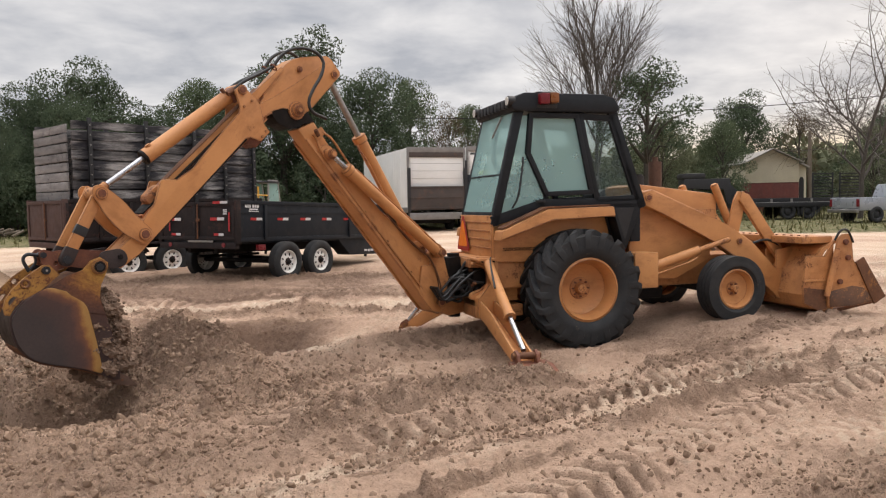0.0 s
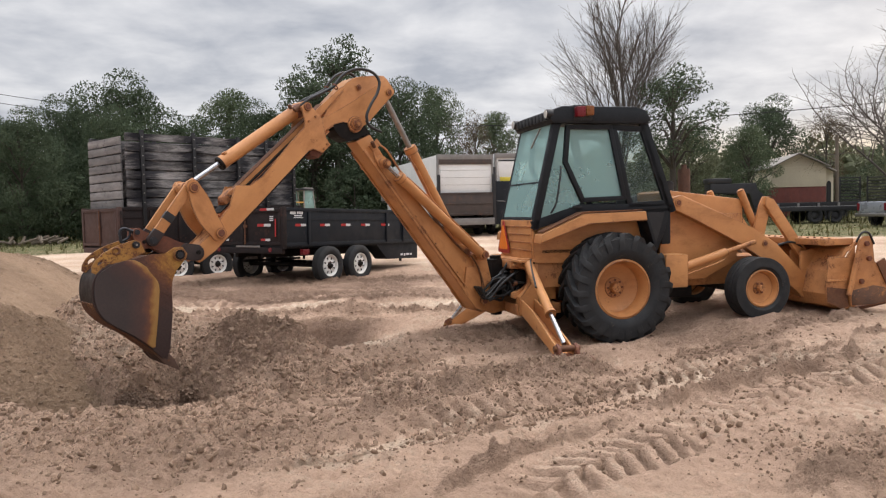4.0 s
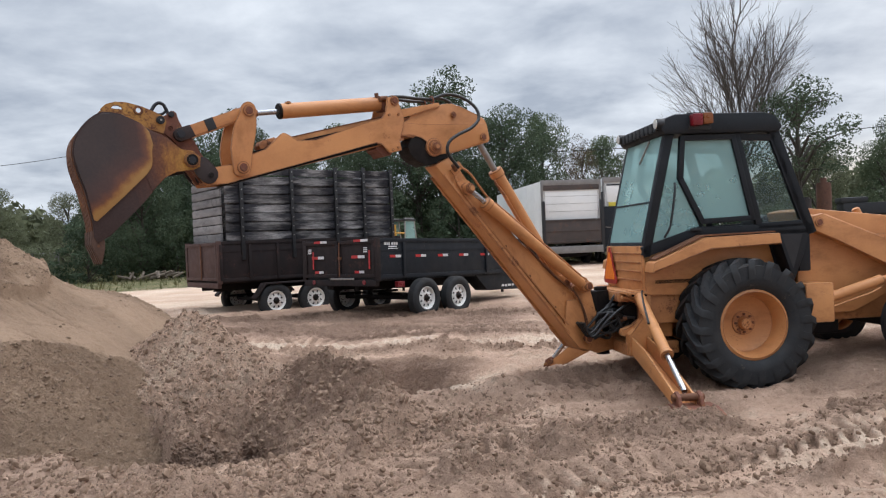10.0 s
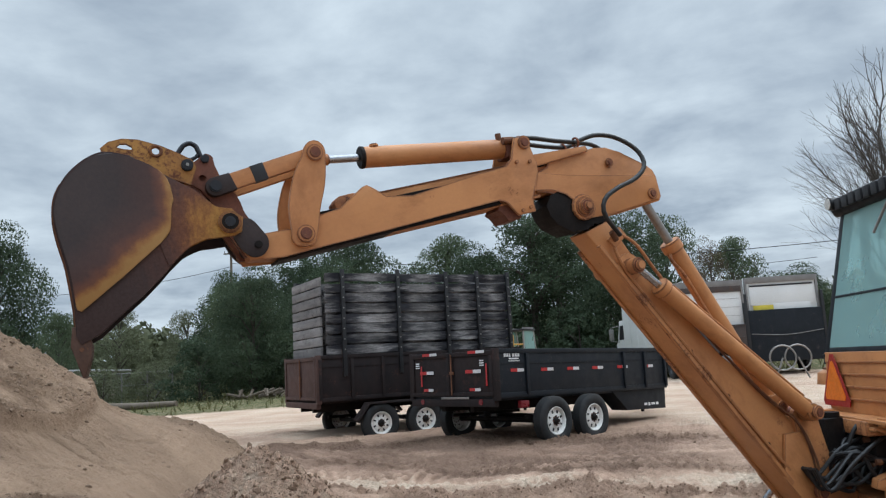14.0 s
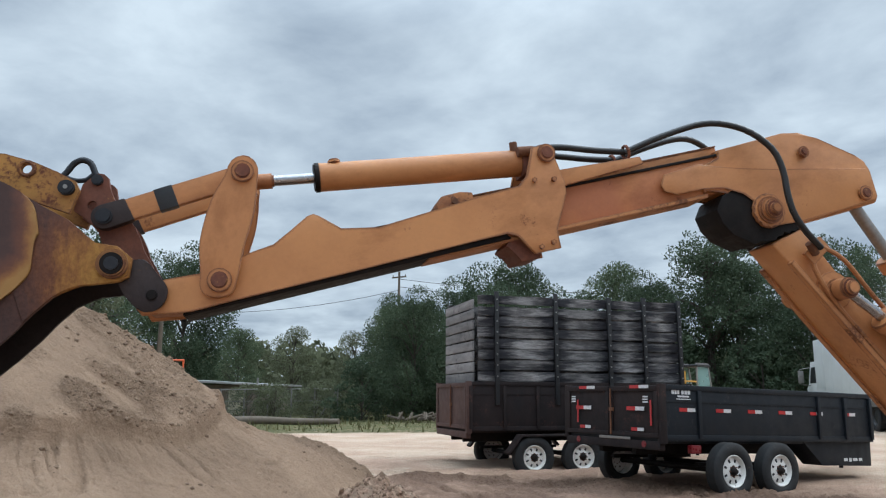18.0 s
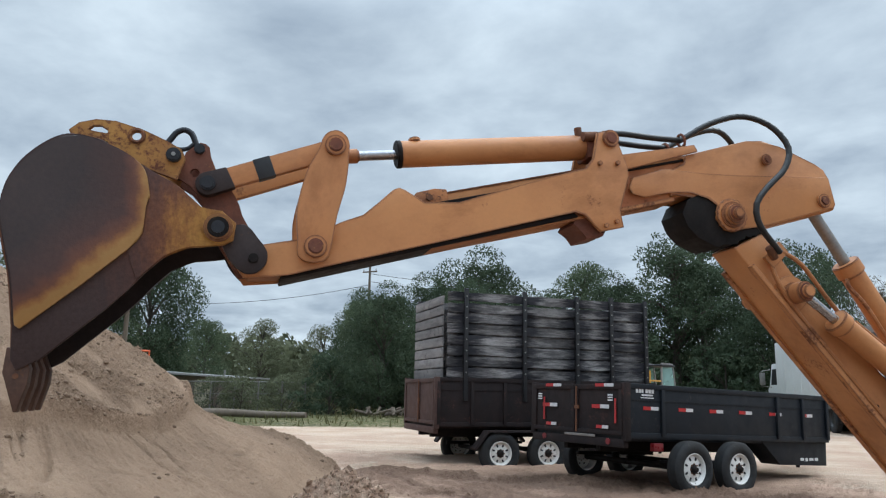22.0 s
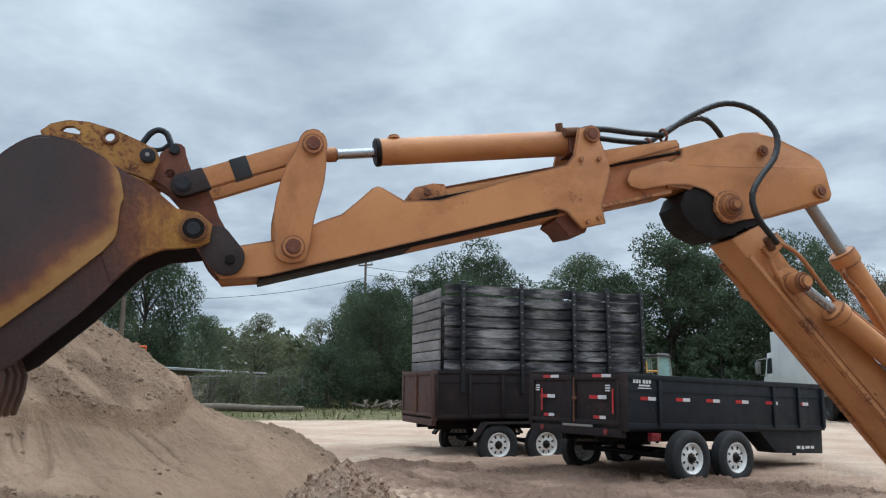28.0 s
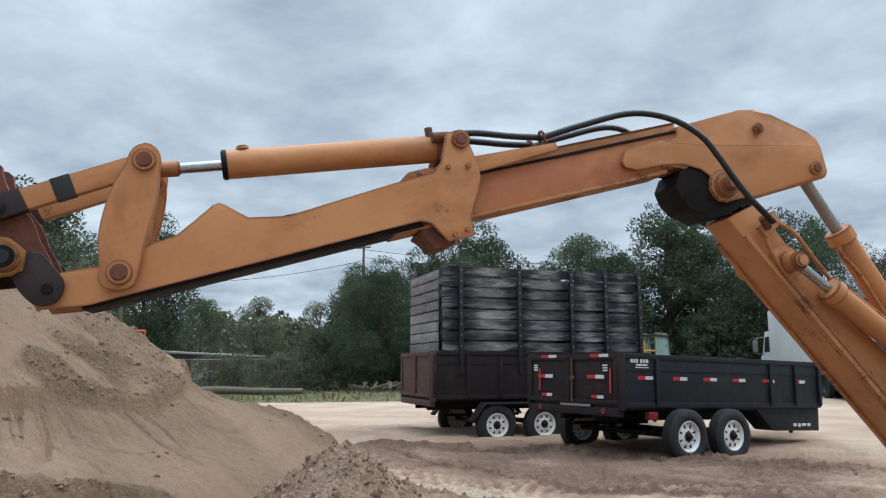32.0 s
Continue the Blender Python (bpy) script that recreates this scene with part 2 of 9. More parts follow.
WHITE_WHEEL = surface("white_wheel_paint", (0.80, 0.79, 0.76), (0.68, 0.65, 0.60), 8.0, 0.5, spots=(0.24, 0.15, 0.09), spot_amount=0.33, spot_scale=16)
WHITE_BODY = surface("white_truck_panel", (0.70, 0.70, 0.69), (0.60, 0.60, 0.58), 0.8, 0.45, spots=(0.38, 0.33, 0.27), spot_amount=0.3, spot_scale=1.5)
GREY_METAL = surface("grey_metal", (0.24, 0.23, 0.22), (0.17, 0.16, 0.15), 3.0, 0.5, 0.5, spots=RUST, spot_amount=0.36)
DARK_LIFT = surface("dark_tail_lift", (0.065, 0.048, 0.042), (0.035, 0.03, 0.028), 1.4, 0.6, spots=(0.12, 0.06, 0.04), spot_amount=0.42, spot_scale=2)
RED_TAPE = surface("red_reflective_tape", (0.42, 0.018, 0.02), None, 20, 0.35, spots=(0.2, 0.03, 0.03), spot_amount=0.36, spot_scale=22)
WHITE_TAPE = surface("white_reflective_tape", (0.62, 0.60, 0.60), None, 20, 0.35, spots=(0.3, 0.27, 0.25), spot_amount=0.38, spot_scale=22)
LETTER = surface("white_lettering", (0.68, 0.68, 0.68), None, 20, 0.5)


def plank_mat():
    """Weathered grey boards, smeared black about the posts and along the joints."""
    m, nt, bsdf, vec = base_mat("weathered_plank")
    sep = nt.nodes.new("ShaderNodeSeparateXYZ")
    nt.links.new(vec, sep.inputs[0])
    grain = noise_tex(nt, vec, 9.0, 6, 0.7, (0.5, 2.0, 9.0))
    blotch = noise_tex(nt, vec, 1.6, 6, 0.65, (0.8, 2.0, 3.2))
    near = None
    for x in (-0.72, 0.62, 1.88, 2.74, 3.62):
        d = mathn(nt, "ABSOLUTE", mathn(nt, "SUBTRACT", sep.outputs[0], x))
        near = d if near is None else mathn(nt, "MINIMUM", near, d)
    reach = mathn(nt, "ADD", near, mathn(nt, "MULTIPLY", mathn(nt, "ADD", noise_tex(nt, vec, 2.2, 6, 0.7, (0.7, 1.0, 5.0)), -0.5), 1.5))
    soot = ramp(nt, [(0.14, (1, 1, 1)), (0.46, (0, 0, 0))], reach)
    col = ramp(nt, [(0.34, (0.026, 0.024, 0.026)), (0.48, (0.105, 0.098, 0.096)), (0.58, (0.24, 0.225, 0.218)), (0.76, (0.46, 0.435, 0.42))], mathn(nt, "ADD", mathn(nt, "MULTIPLY", blotch, 0.6), mathn(nt, "MULTIPLY", grain, 0.4)))
    col = mixc(nt, mathn(nt, "MULTIPLY", soot, 0.9), col, (0.012, 0.012, 0.016))
    info = nt.nodes.new("ShaderNodeObjectInfo")
    hsv = nt.nodes.new("ShaderNodeHueSaturation")
    nt.links.new(mathn(nt, "ADD", mathn(nt, "MULTIPLY", info.outputs["Random"], 0.5), 0.75), hsv.inputs["Value"])
    nt.links.new(col, hsv.inputs["Color"])
    nt.links.new(hsv.outputs[0], bsdf.inputs["Base Color"])
    bsdf.inputs["Roughness"].default_value = 0.85
    bsdf.inputs["Specular IOR Level"].default_value = 0.2
    bump(nt, bsdf, grain, 0.6, 0.01)
    return m


PLANK = plank_mat()
END_PLANK = surface("grey_end_board", (0.24, 0.226, 0.218), (0.10, 0.095, 0.095), 1.4, 0.85, fine=20.0, bumps=0.6, dist=0.01, spots=(0.05, 0.045, 0.05), spot_amount=0.42, spot_scale=3.0, stretch=(2.0, 0.9, 5.5), vary=0.2, spec=0.2)
YELLOW = surface("yellow_machine_paint", (0.50, 0.27, 0.04), None, 2.0, 0.5, spots=RUST, spot_amount=0.35)
SIDING = surface("beige_siding", (0.56, 0.50, 0.37), (0.48, 0.42, 0.32), 0.7, 0.7)
BRICK_RED = surface("red_brown_base", (0.15, 0.042, 0.032), (0.10, 0.034, 0.028), 1.5, 0.8)
ROOF = surface("shingle_roof", (0.26, 0.24, 0.21), (0.18, 0.165, 0.15), 1.5, 0.85, bumps=0.5)
SHED_WALL = surface("shed_wall", (0.20, 0.165, 0.13), (0.15, 0.12, 0.095), 0.8, 0.8)
SHED_ROOF = surface("light_metal_roof", (0.40, 0.40, 0.40), (0.28, 0.27, 0.25), 0.6, 0.5, 0.3)
WOOD = surface("weathered_wood", (0.16, 0.125, 0.095), (0.10, 0.08, 0.06), 1.5, 0.85, stretch=(4, 4, 0.6), bumps=0.4)
BARK = surface("bark", (0.075, 0.062, 0.050), (0.045, 0.037, 0.03), 4.0, 0.9, bumps=0.6, dist=0.02, stretch=(3, 3, 0.7))
BARK_GREY = surface("grey_bark", (0.11, 0.094, 0.082), (0.065, 0.055, 0.049), 4.0, 0.9, bumps=0.5, dist=0.02, stretch=(3, 3, 0.7))
SILVER = surface("silver_car_paint", (0.32, 0.34, 0.37), (0.28, 0.30, 0.33), 1.0, 0.3, 0.4, bumps=0.02)
WIRE = surface("power_line", (0.03, 0.03, 0.03), None, 3.0, 0.6)
AMBER = surface("amber_plastic", (0.20, 0.062, 0.014), None, 8.0, 0.3, bumps=0.03)
RED_PLASTIC = surface("red_plastic", (0.16, 0.008, 0.013), None, 8.0, 0.3, bumps=0.03)
LAMP_LENS = surface("lamp_lens", (0.55, 0.53, 0.48), None, 30.0, 0.2, bumps=0.05)
SIGN_ORANGE = surface("fluorescent_orange", (0.78, 0.19, 0.012), None, 10.0, 0.5, bumps=0.03)
SIGN_RED = surface("dark_red_border", (0.33, 0.022, 0.018), None, 10.0, 0.5, bumps=0.03)
RED_TANK = surface("red_painted_steel", (0.42, 0.045, 0.02), None, 3.0, 0.5)
TARP = surface("yellow_sheet", (0.62, 0.50, 0.06), None, 2.0, 0.6)


def glass(name, tint, rough=0.03, coat=0.0):
    m, nt, bsdf, vec = base_mat(name)
    nt.nodes.remove(bsdf)
    gl = nt.nodes.new("ShaderNodeBsdfGlossy")
    gl.inputs["Roughness"].default_value = rough
    gl.inputs["Color"].default_value = (0.9, 0.95, 0.95, 1)
    tr = nt.nodes.new("ShaderNodeBsdfTransparent")
    nt.links.new(ramp(nt, [(0.3, tint), (0.75, tuple(v * 0.8 for v in tint))], noise_tex(nt, vec, 2.5, 6)), tr.inputs[0])
    # pale teal diffuse layer stands in for the bright reflection on the panes
    dif = nt.nodes.new("ShaderNodeBsdfDiffuse")
    dif.inputs["Color"].default_value = (0.38, 0.56, 0.54, 1)
    sheen = nt.nodes.new("ShaderNodeMixShader")
    sheen.inputs[0].default_value = coat
    nt.links.new(tr.outputs[0], sheen.inputs[1])
    nt.links.new(dif.outputs[0], sheen.inputs[2])
    mx = nt.nodes.new("ShaderNodeMixShader")
    mx.inputs[0].default_value = 0.02
    nt.links.new(sheen.outputs[0], mx.inputs[1])
    nt.links.new(gl.outputs[0], mx.inputs[2])
    nt.links.new(mx.outputs[0], nt.nodes["Material Output"].inputs[0])
    return m


CAB_GLASS = glass("dusty_green_glass", (0.76, 0.90, 0.88), 0.04, 0.36)
CLEAR_GLASS = glass("clear_glass", (0.92, 0.96, 0.95), 0.02, 0.012)


def cheek_mat():
    """Dark bucket cheek with paint and rust left along its lower border."""
    m, nt, bsdf, vec = base_mat("bucket_cheek")
    sep = nt.nodes.new("ShaderNodeSeparateXYZ")
    nt.links.new(vec, sep.inputs[0])
    # distance in from the border line of the raised cheek
    d = mathn(nt, "ADD", mathn(nt, "ADD", mathn(nt, "MULTIPLY", sep.outputs[0], 0.62), mathn(nt, "MULTIPLY", sep.outputs[2], 0.785)), -0.375)
    d2 = mathn(nt, "ADD", sep.outputs[0], -0.40)
    d = mathn(nt, "MINIMUM", d, d2)
    wob = mathn(nt, "MULTIPLY", mathn(nt, "ADD", noise_tex(nt, vec, 7, 6, 0.65), -0.5), 0.12)
    d = mathn(nt, "ADD", d, wob)
    col = ramp(nt, [(0.0, (0.36, 0.195, 0.055)), (0.022, (0.30, 0.135, 0.036)), (0.050, (0.145, 0.052, 0.027)), (0.10, (0.068, 0.032, 0.027)), (0.26, (0.036, 0.026, 0.026))], d)
    grain = noise_tex(nt, vec, 45, 5, 0.7)
    col = mixc(nt, 0.14, col, ramp(nt, [(0.35, (0.03, 0.02, 0.018)), (0.68, (0.10, 0.06, 0.045))], grain))
    col = mixc(nt, 0.5, col, ramp(nt, [(0.35, (0.7, 0.66, 0.66)), (0.7, (1.25, 1.2, 1.15))], noise_tex(nt, vec, 2.2, 5, 0.6)), 'MULTIPLY')
    nt.links.new(col, bsdf.inputs["Base Color"])
    bsdf.inputs["Roughness"].default_value = 0.62
    bsdf.inputs["Metallic"].default_value = 0.15
    bump(nt, bsdf, grain, 0.25, 0.004)
    return m


CHEEK = cheek_mat()
BUCKET_STEEL = surface("worn_bucket_steel", (0.085, 0.045, 0.032), (0.045, 0.028, 0.025), 4.0, 0.65, 0.1, spec=0.2, spots=(0.12, 0.055, 0.028), spot_amount=0.38, bumps=0.3)



def side_mat():
    """Yellow paint worn to rust round the pin, going over to dark scoured steel towards the lip."""
    m, nt, bsdf, vec = base_mat("bucket_side")
    sep = nt.nodes.new("ShaderNodeSeparateXYZ")
    nt.links.new(vec, sep.inputs[0])
    dx = mathn(nt, "ADD", sep.outputs[0], -0.14)
    dz = mathn(nt, "ADD", sep.outputs[2], -0.10)
    far = mathn(nt, "SQRT", mathn(nt, "ADD", mathn(nt, "MULTIPLY", dx, dx), mathn(nt, "MULTIPLY", dz, dz)))
    streak = noise_tex(nt, vec, 9, 7, 0.75, (2.6, 1.0, 0.7))
    blot = noise_tex(nt, vec, 5, 6, 0.7)
    far = mathn(nt, "ADD", far, mathn(nt, "ADD", mathn(nt, "MULTIPLY", mathn(nt, "ADD", streak, -0.5), 0.38), mathn(nt, "MULTIPLY", mathn(nt, "ADD", blot, -0.5), 0.30)))
    col = ramp(nt, [(0.03, (0.37, 0.20, 0.050)), (0.13, (0.27, 0.125, 0.036)), (0.22, (0.14, 0.056, 0.028)), (0.34, (0.075, 0.036, 0.028)), (0.55, (0.046, 0.029, 0.027))], far)
    grain = noise_tex(nt, vec, 55, 5, 0.7)
    col = mixc(nt, 0.6, col, ramp(nt, [(0.32, (0.62, 0.55, 0.5)), (0.6, (1.15, 1.12, 1.1))], grain), "MULTIPLY")
    nt.links.new(col, bsdf.inputs["Base Color"])
    bsdf.inputs["Roughness"].default_value = 0.6
    bsdf.inputs["Metallic"].default_value = 0.1
    bsdf.inputs["Specular IOR Level"].default_value = 0.25
    bump(nt, bsdf, grain, 0.3, 0.004)
    return m


SIDE_STEEL = side_mat()
PIN_STEEL = surface("dark_pin_steel", (0.030, 0.032, 0.038), (0.018, 0.018, 0.02), 14.0, 0.5, 0.5, spots=(0.12, 0.055, 0.03), spot_amount=0.36)
DARK_STEEL = surface("scoured_dark_steel", (0.030, 0.022, 0.021), (0.018, 0.015, 0.016), 5.0, 0.55, 0.3, spec=0.3, spots=(0.07, 0.032, 0.018), spot_amount=0.3, bumps=0.3)
HEEL = surface("greasy_coupler_steel", (0.040, 0.028, 0.026), (0.024, 0.019, 0.020), 6.0, 0.6, 0.2, spec=0.25, spots=(0.10, 0.045, 0.022), spot_amount=0.35, bumps=0.3)


def sand_mat(name, dry, wet, pale, scale=1.0):
    """Sand that reads its tone, dampness included, from the mesh, with clods, grains and pale drifts."""
    m, nt, bsdf, vec = base_mat(name)
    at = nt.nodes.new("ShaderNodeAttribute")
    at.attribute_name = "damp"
    big = noise_tex(nt, vec, 0.55 * scale, 6, 0.62)
    mid = noise_tex(nt, vec, 5.0 * scale, 7, 0.68)
    fine = noise_tex(nt, vec, 70.0, 4, 0.7)
    mp = nt.nodes.new("ShaderNodeMapping")
    mp.inputs["Rotation"].default_value = (0, 0, radians(-40))
    mp.inputs["Scale"].default_value = (0.28, 2.2, 1.0)
    nt.links.new(vec, mp.inputs[0])
    streak = noise_tex(nt, mp.outputs[0], 1.1, 6, 0.65)
    big = mathn(nt, "ADD", mathn(nt, "MULTIPLY", big, 0.55), mathn(nt, "MULTIPLY", streak, 0.45))
    lo = nt.nodes.new("ShaderNodeAttribute")
    lo.attribute_name = "loose"
    amount = lo.outputs["Fac"]
    crumb = noise_tex(nt, vec, 20.0, 6, 0.74)
    clot = noise_tex(nt, vec, 9.0, 6, 0.7)
    breakup = mathn(nt, "MULTIPLY", mathn(nt, "ADD", mathn(nt, "MULTIPLY", mathn(nt, "ADD", crumb, clot), 0.5), -0.5), mathn(nt, "ADD", mathn(nt, "MULTIPLY", amount, 1.1), 0.15))
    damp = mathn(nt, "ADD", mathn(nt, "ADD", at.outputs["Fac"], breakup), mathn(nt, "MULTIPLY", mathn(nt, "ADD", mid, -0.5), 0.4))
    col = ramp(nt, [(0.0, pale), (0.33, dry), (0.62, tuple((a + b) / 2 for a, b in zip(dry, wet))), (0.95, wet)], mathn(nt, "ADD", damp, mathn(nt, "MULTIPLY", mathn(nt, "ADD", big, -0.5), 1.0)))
    col = mixc(nt, mathn(nt, "ADD", mathn(nt, "MULTIPLY", amount, 0.5), 0.12), col, ramp(nt, [(0.28, (0.62, 0.58, 0.56)), (0.5, (1.0, 0.99, 0.98)), (0.75, (1.3, 1.3, 1.3))], fine), "MULTIPLY")
    # relief shading put into the colour: hollows of the bump noises darker, crests lighter
    col = mixc(nt, mathn(nt, "ADD", mathn(nt, "MULTIPLY", amount, 0.80), 0.10), col, ramp(nt, [(0.34, (0.50, 0.46, 0.44)), (0.45, (0.96, 0.94, 0.93)), (0.66, (1.32, 1.32, 1.32))], crumb), "MULTIPLY")
    col = mixc(nt, 0.25, col, ramp(nt, [(0.36, (0.66, 0.62, 0.60)), (0.6, (1.12, 1.12, 1.12))], mid), "MULTIPLY")
    # grass takes over where the mesh says so
    ga = nt.nodes.new("ShaderNodeAttribute")
    ga.attribute_name = "grass"
    gmask = ramp(nt, [(0.45, (0, 0, 0)), (0.6, (1, 1, 1))], mathn(nt, "ADD", ga.outputs["Fac"], mathn(nt, "MULTIPLY", mathn(nt, "ADD", mid, -0.5), 0.7)))
    gcol = ramp(nt, [(0.3, (0.055, 0.065, 0.025)), (0.55, (0.12, 0.115, 0.05)), (0.8, (0.22, 0.175, 0.10))], noise_tex(nt, vec, 1.3, 6, 0.7))
    col = mixc(nt, gmask, col, gcol)
    nt.links.new(col, bsdf.inputs["Base Color"])
    bsdf.inputs["Roughness"].default_value = 0.95
    bsdf.inputs["Specular IOR Level"].default_value = 0.15
    h = mathn(nt, "ADD", mathn(nt, "ADD", mathn(nt, "MULTIPLY", mid, mathn(nt, "ADD", mathn(nt, "MULTIPLY", amount, 1.0), 0.10)), mathn(nt, "MULTIPLY", crumb, mathn(nt, "ADD", mathn(nt, "MULTIPLY", amount, 1.3), 0.06))), mathn(nt, "MULTIPLY", fine, 0.2))
    bump(nt, bsdf, h, 1.0, 0.08)
    return m


SAND = sand_mat("sandy_ground", (0.50, 0.342, 0.250), (0.225, 0.147, 0.106), (0.64, 0.51, 0.39))
PILE_SAND = sand_mat("heaped_sand", (0.340, 0.233, 0.158), (0.155, 0.104, 0.070), (0.40, 0.290, 0.203), 1.0)
CRUMB = surface("sand_crumb", (0.225, 0.152, 0.105), (0.15, 0.101, 0.070), 5.0, 0.95, bumps=0.6, dist=0.01, spec=0.1)
CLOD = surface("soil_clod", (0.265, 0.177, 0.125), (0.17, 0.111, 0.077), 3.0, 0.95, bumps=0.6, dist=0.01, spots=(0.32, 0.22, 0.16), spot_amount=0.30, spot_scale=5, spec=0.1)


DAMP_SOIL = surface("damp_soil", (0.20, 0.134, 0.098), (0.12, 0.080, 0.060), 6.0, 0.95, bumps=0.6, dist=0.01, spec=0.1)


def leaf_mat(name, c1, c2):
    m, nt, bsdf, vec = base_mat(name)
    geo = nt.nodes.new("ShaderNodeNewGeometry")
    col = ramp(nt, [(0.0, c1), (0.6, c2), (1.0, tuple(v * 1.2 for v in c2))], geo.outputs["Random Per Island"])
    col = mixc(nt, 0.5, col, ramp(nt, [(0.35, tuple(v * 0.7 for v in c1)), (0.65, c2)], noise_tex(nt, vec, 0.8, 3)))
    nt.links.new(col, bsdf.inputs["Base Color"])
    bsdf.inputs["Roughness"].default_value = 0.75
    bsdf.inputs["Specular IOR Level"].default_value = 0.2
    thin = nt.nodes.new("ShaderNodeBsdfTranslucent")
    nt.links.new(col, thin.inputs[0])
    both = nt.nodes.new("ShaderNodeMixShader")
    both.inputs[0].default_value = 0.35
    nt.links.new(bsdf.outputs[0], both.inputs[1])
    nt.links.new(thin.outputs[0], both.inputs[2])
    nt.links.new(both.outputs[0], nt.nodes["Material Output"].inputs[0])
    return m


LEAF_DARK = leaf_mat("dark_oak_leaves", (0.044, 0.068, 0.038), (0.082, 0.108, 0.064))
LEAF_MID = leaf_mat("green_leaves", (0.068, 0.095, 0.051), (0.115, 0.145, 0.082))
LEAF_OLIVE = leaf_mat("olive_leaves", (0.085, 0.096, 0.054), (0.165, 0.175, 0.105))
LEAF_BROWN = leaf_mat("browning_leaves", (0.075, 0.06, 0.035), (0.14, 0.105, 0.06))
GRASS = leaf_mat("grass_blades", (0.06, 0.07, 0.025), (0.17, 0.15, 0.07))


# ---- mesh helpers ----
def mesh_from(name, bm, mats, smooth=False):
    bmesh.ops.recalc_face_normals(bm, faces=bm.faces[:])
    me = bpy.data.meshes.new(name)
    bm.to_mesh(me)
    bm.free()
    for m in mats if isinstance(mats, (list, tuple)) else [mats]:
        me.materials.append(m)
    if smooth:
        me.shade_smooth()
        me.set_sharp_from_angle(angle=radians(38))
    return me


def part(name, bm, material, parent, label="", m=None, smooth=True):
    ob = new(name, mesh_from(name, bm, material, smooth))
    ob.parent = parent
    if m is not None:
        ob.matrix_basis = m
    return tagged(ob, label)


def again(ob, m, parent=None):
    """One more object on the same mesh."""
    o = new(ob.name.split(".")[0], ob.data)
    o.parent = parent or ob.parent
    o.matrix_basis = m
    return tagged(o, ob.get("label", ""))


def thing(name, m, label, category, group="", kind=""):
    ob = new(name)
    ob.empty_display_size = 0.2
    ob.matrix_basis = m
    return tagged(ob, label, category, group, kind)


def solo(name, bm, material, label, category, group="", kind="", m=None, smooth=True):
    ob = new(name, mesh_from(name, bm, material, smooth))
    if m is not None:
        ob.matrix_basis = m
    return tagged(ob, label, category, group, kind)


def BM():
    return bmesh.new()


def finish(bm, verts, bev, seg=2):
    if bev > 0:
        es = {e for v in verts for e in v.link_edges}
        bmesh.ops.bevel(bm, geom=list(es), offset=bev, segments=seg, affect="EDGES", profile=0.6, clamp_overlap=True)


def box(bm, x0, x1, y0, y1, z0, z1, bev=0.0, m=None):
    vs = [bm.verts.new((x, y, z)) for x in (x0, x1) for y in (y0, y1) for z in (z0, z1)]
    if m is not None:
        for v in vs:
            v.co = m @ v.co
    for f in ((0, 1, 3, 2), (4, 6, 7, 5), (0, 4, 5, 1), (2, 3, 7, 6), (0, 2, 6, 4), (1, 5, 7, 3)):
        bm.faces.new([vs[i] for i in f])
    finish(bm, vs, bev)
    return bm


def prism(bm, pts, y0, y1, bev=0.0, m=None):
    """A polygon in x and z, drawn out along y."""
    a = [bm.verts.new((x, y0, z)) for x, z in pts]
    b = [bm.verts.new((x, y1, z)) for x, z in pts]
    n = len(pts)
    bm.faces.new(a)
    bm.faces.new(b[::-1])
    for i in range(n):
        bm.faces.new((a[i], b[i], b[(i + 1) % n], a[(i + 1) % n]))
    if m is not None:
        for v in a + b:
            v.co = m @ v.co
    finish(bm, a + b, bev)
    return bm


def plate(bm, outer, holes, y0, y1):
    """A flat plate in x and z with round or long holes cut through it."""
    for y in (y0, y1):
        edges = []
        for loop in [outer] + holes:
            vs = [bm.verts.new((x, y, z)) for x, z in loop]
            edges += [bm.edges.new((vs[i], vs[(i + 1) % len(vs)])) for i in range(len(vs))]
        bmesh.ops.triangle_fill(bm, edges=edges, use_beauty=True, use_dissolve=False)
    bm.verts.ensure_lookup_table()
    n = len(bm.verts) // 2
    k = 0
    for loop in [outer] + holes:
        m = len(loop)
        for i in range(m):
            a, b = k + i, k + (i + 1) % m
            bm.faces.new((bm.verts[a], bm.verts[b], bm.verts[n + b], bm.verts[n + a]))
        k += m
    return bm


def ring(c, u, v, r, n):
    return [c + u * (r * math.cos(2 * math.pi * i / n)) + v * (r * math.sin(2 * math.pi * i / n)) for i in range(n)]


def rod(bm, a, b, r, r2=None, n=16, bev=0.0):
    a, b = Vector(a), Vector(b)
    d = (b - a).normalized()
    u = d.orthogonal().normalized()
    v = d.cross(u)
    A = [bm.verts.new(p) for p in ring(a, u, v, r, n)]
    B = [bm.verts.new(p) for p in ring(b, u, v, r if r2 is None else r2, n)]
    for i in range(n):
        bm.faces.new((A[i], A[(i + 1) % n], B[(i + 1) % n], B[i]))
    fa, fb = bm.faces.new(A[::-1]), bm.faces.new(B)
    if bev:
        es = list(set(fa.edges) | set(fb.edges))
        bmesh.ops.bevel(bm, geom=es, offset=bev, segments=2, affect="EDGES", clamp_overlap=True)
    return bm


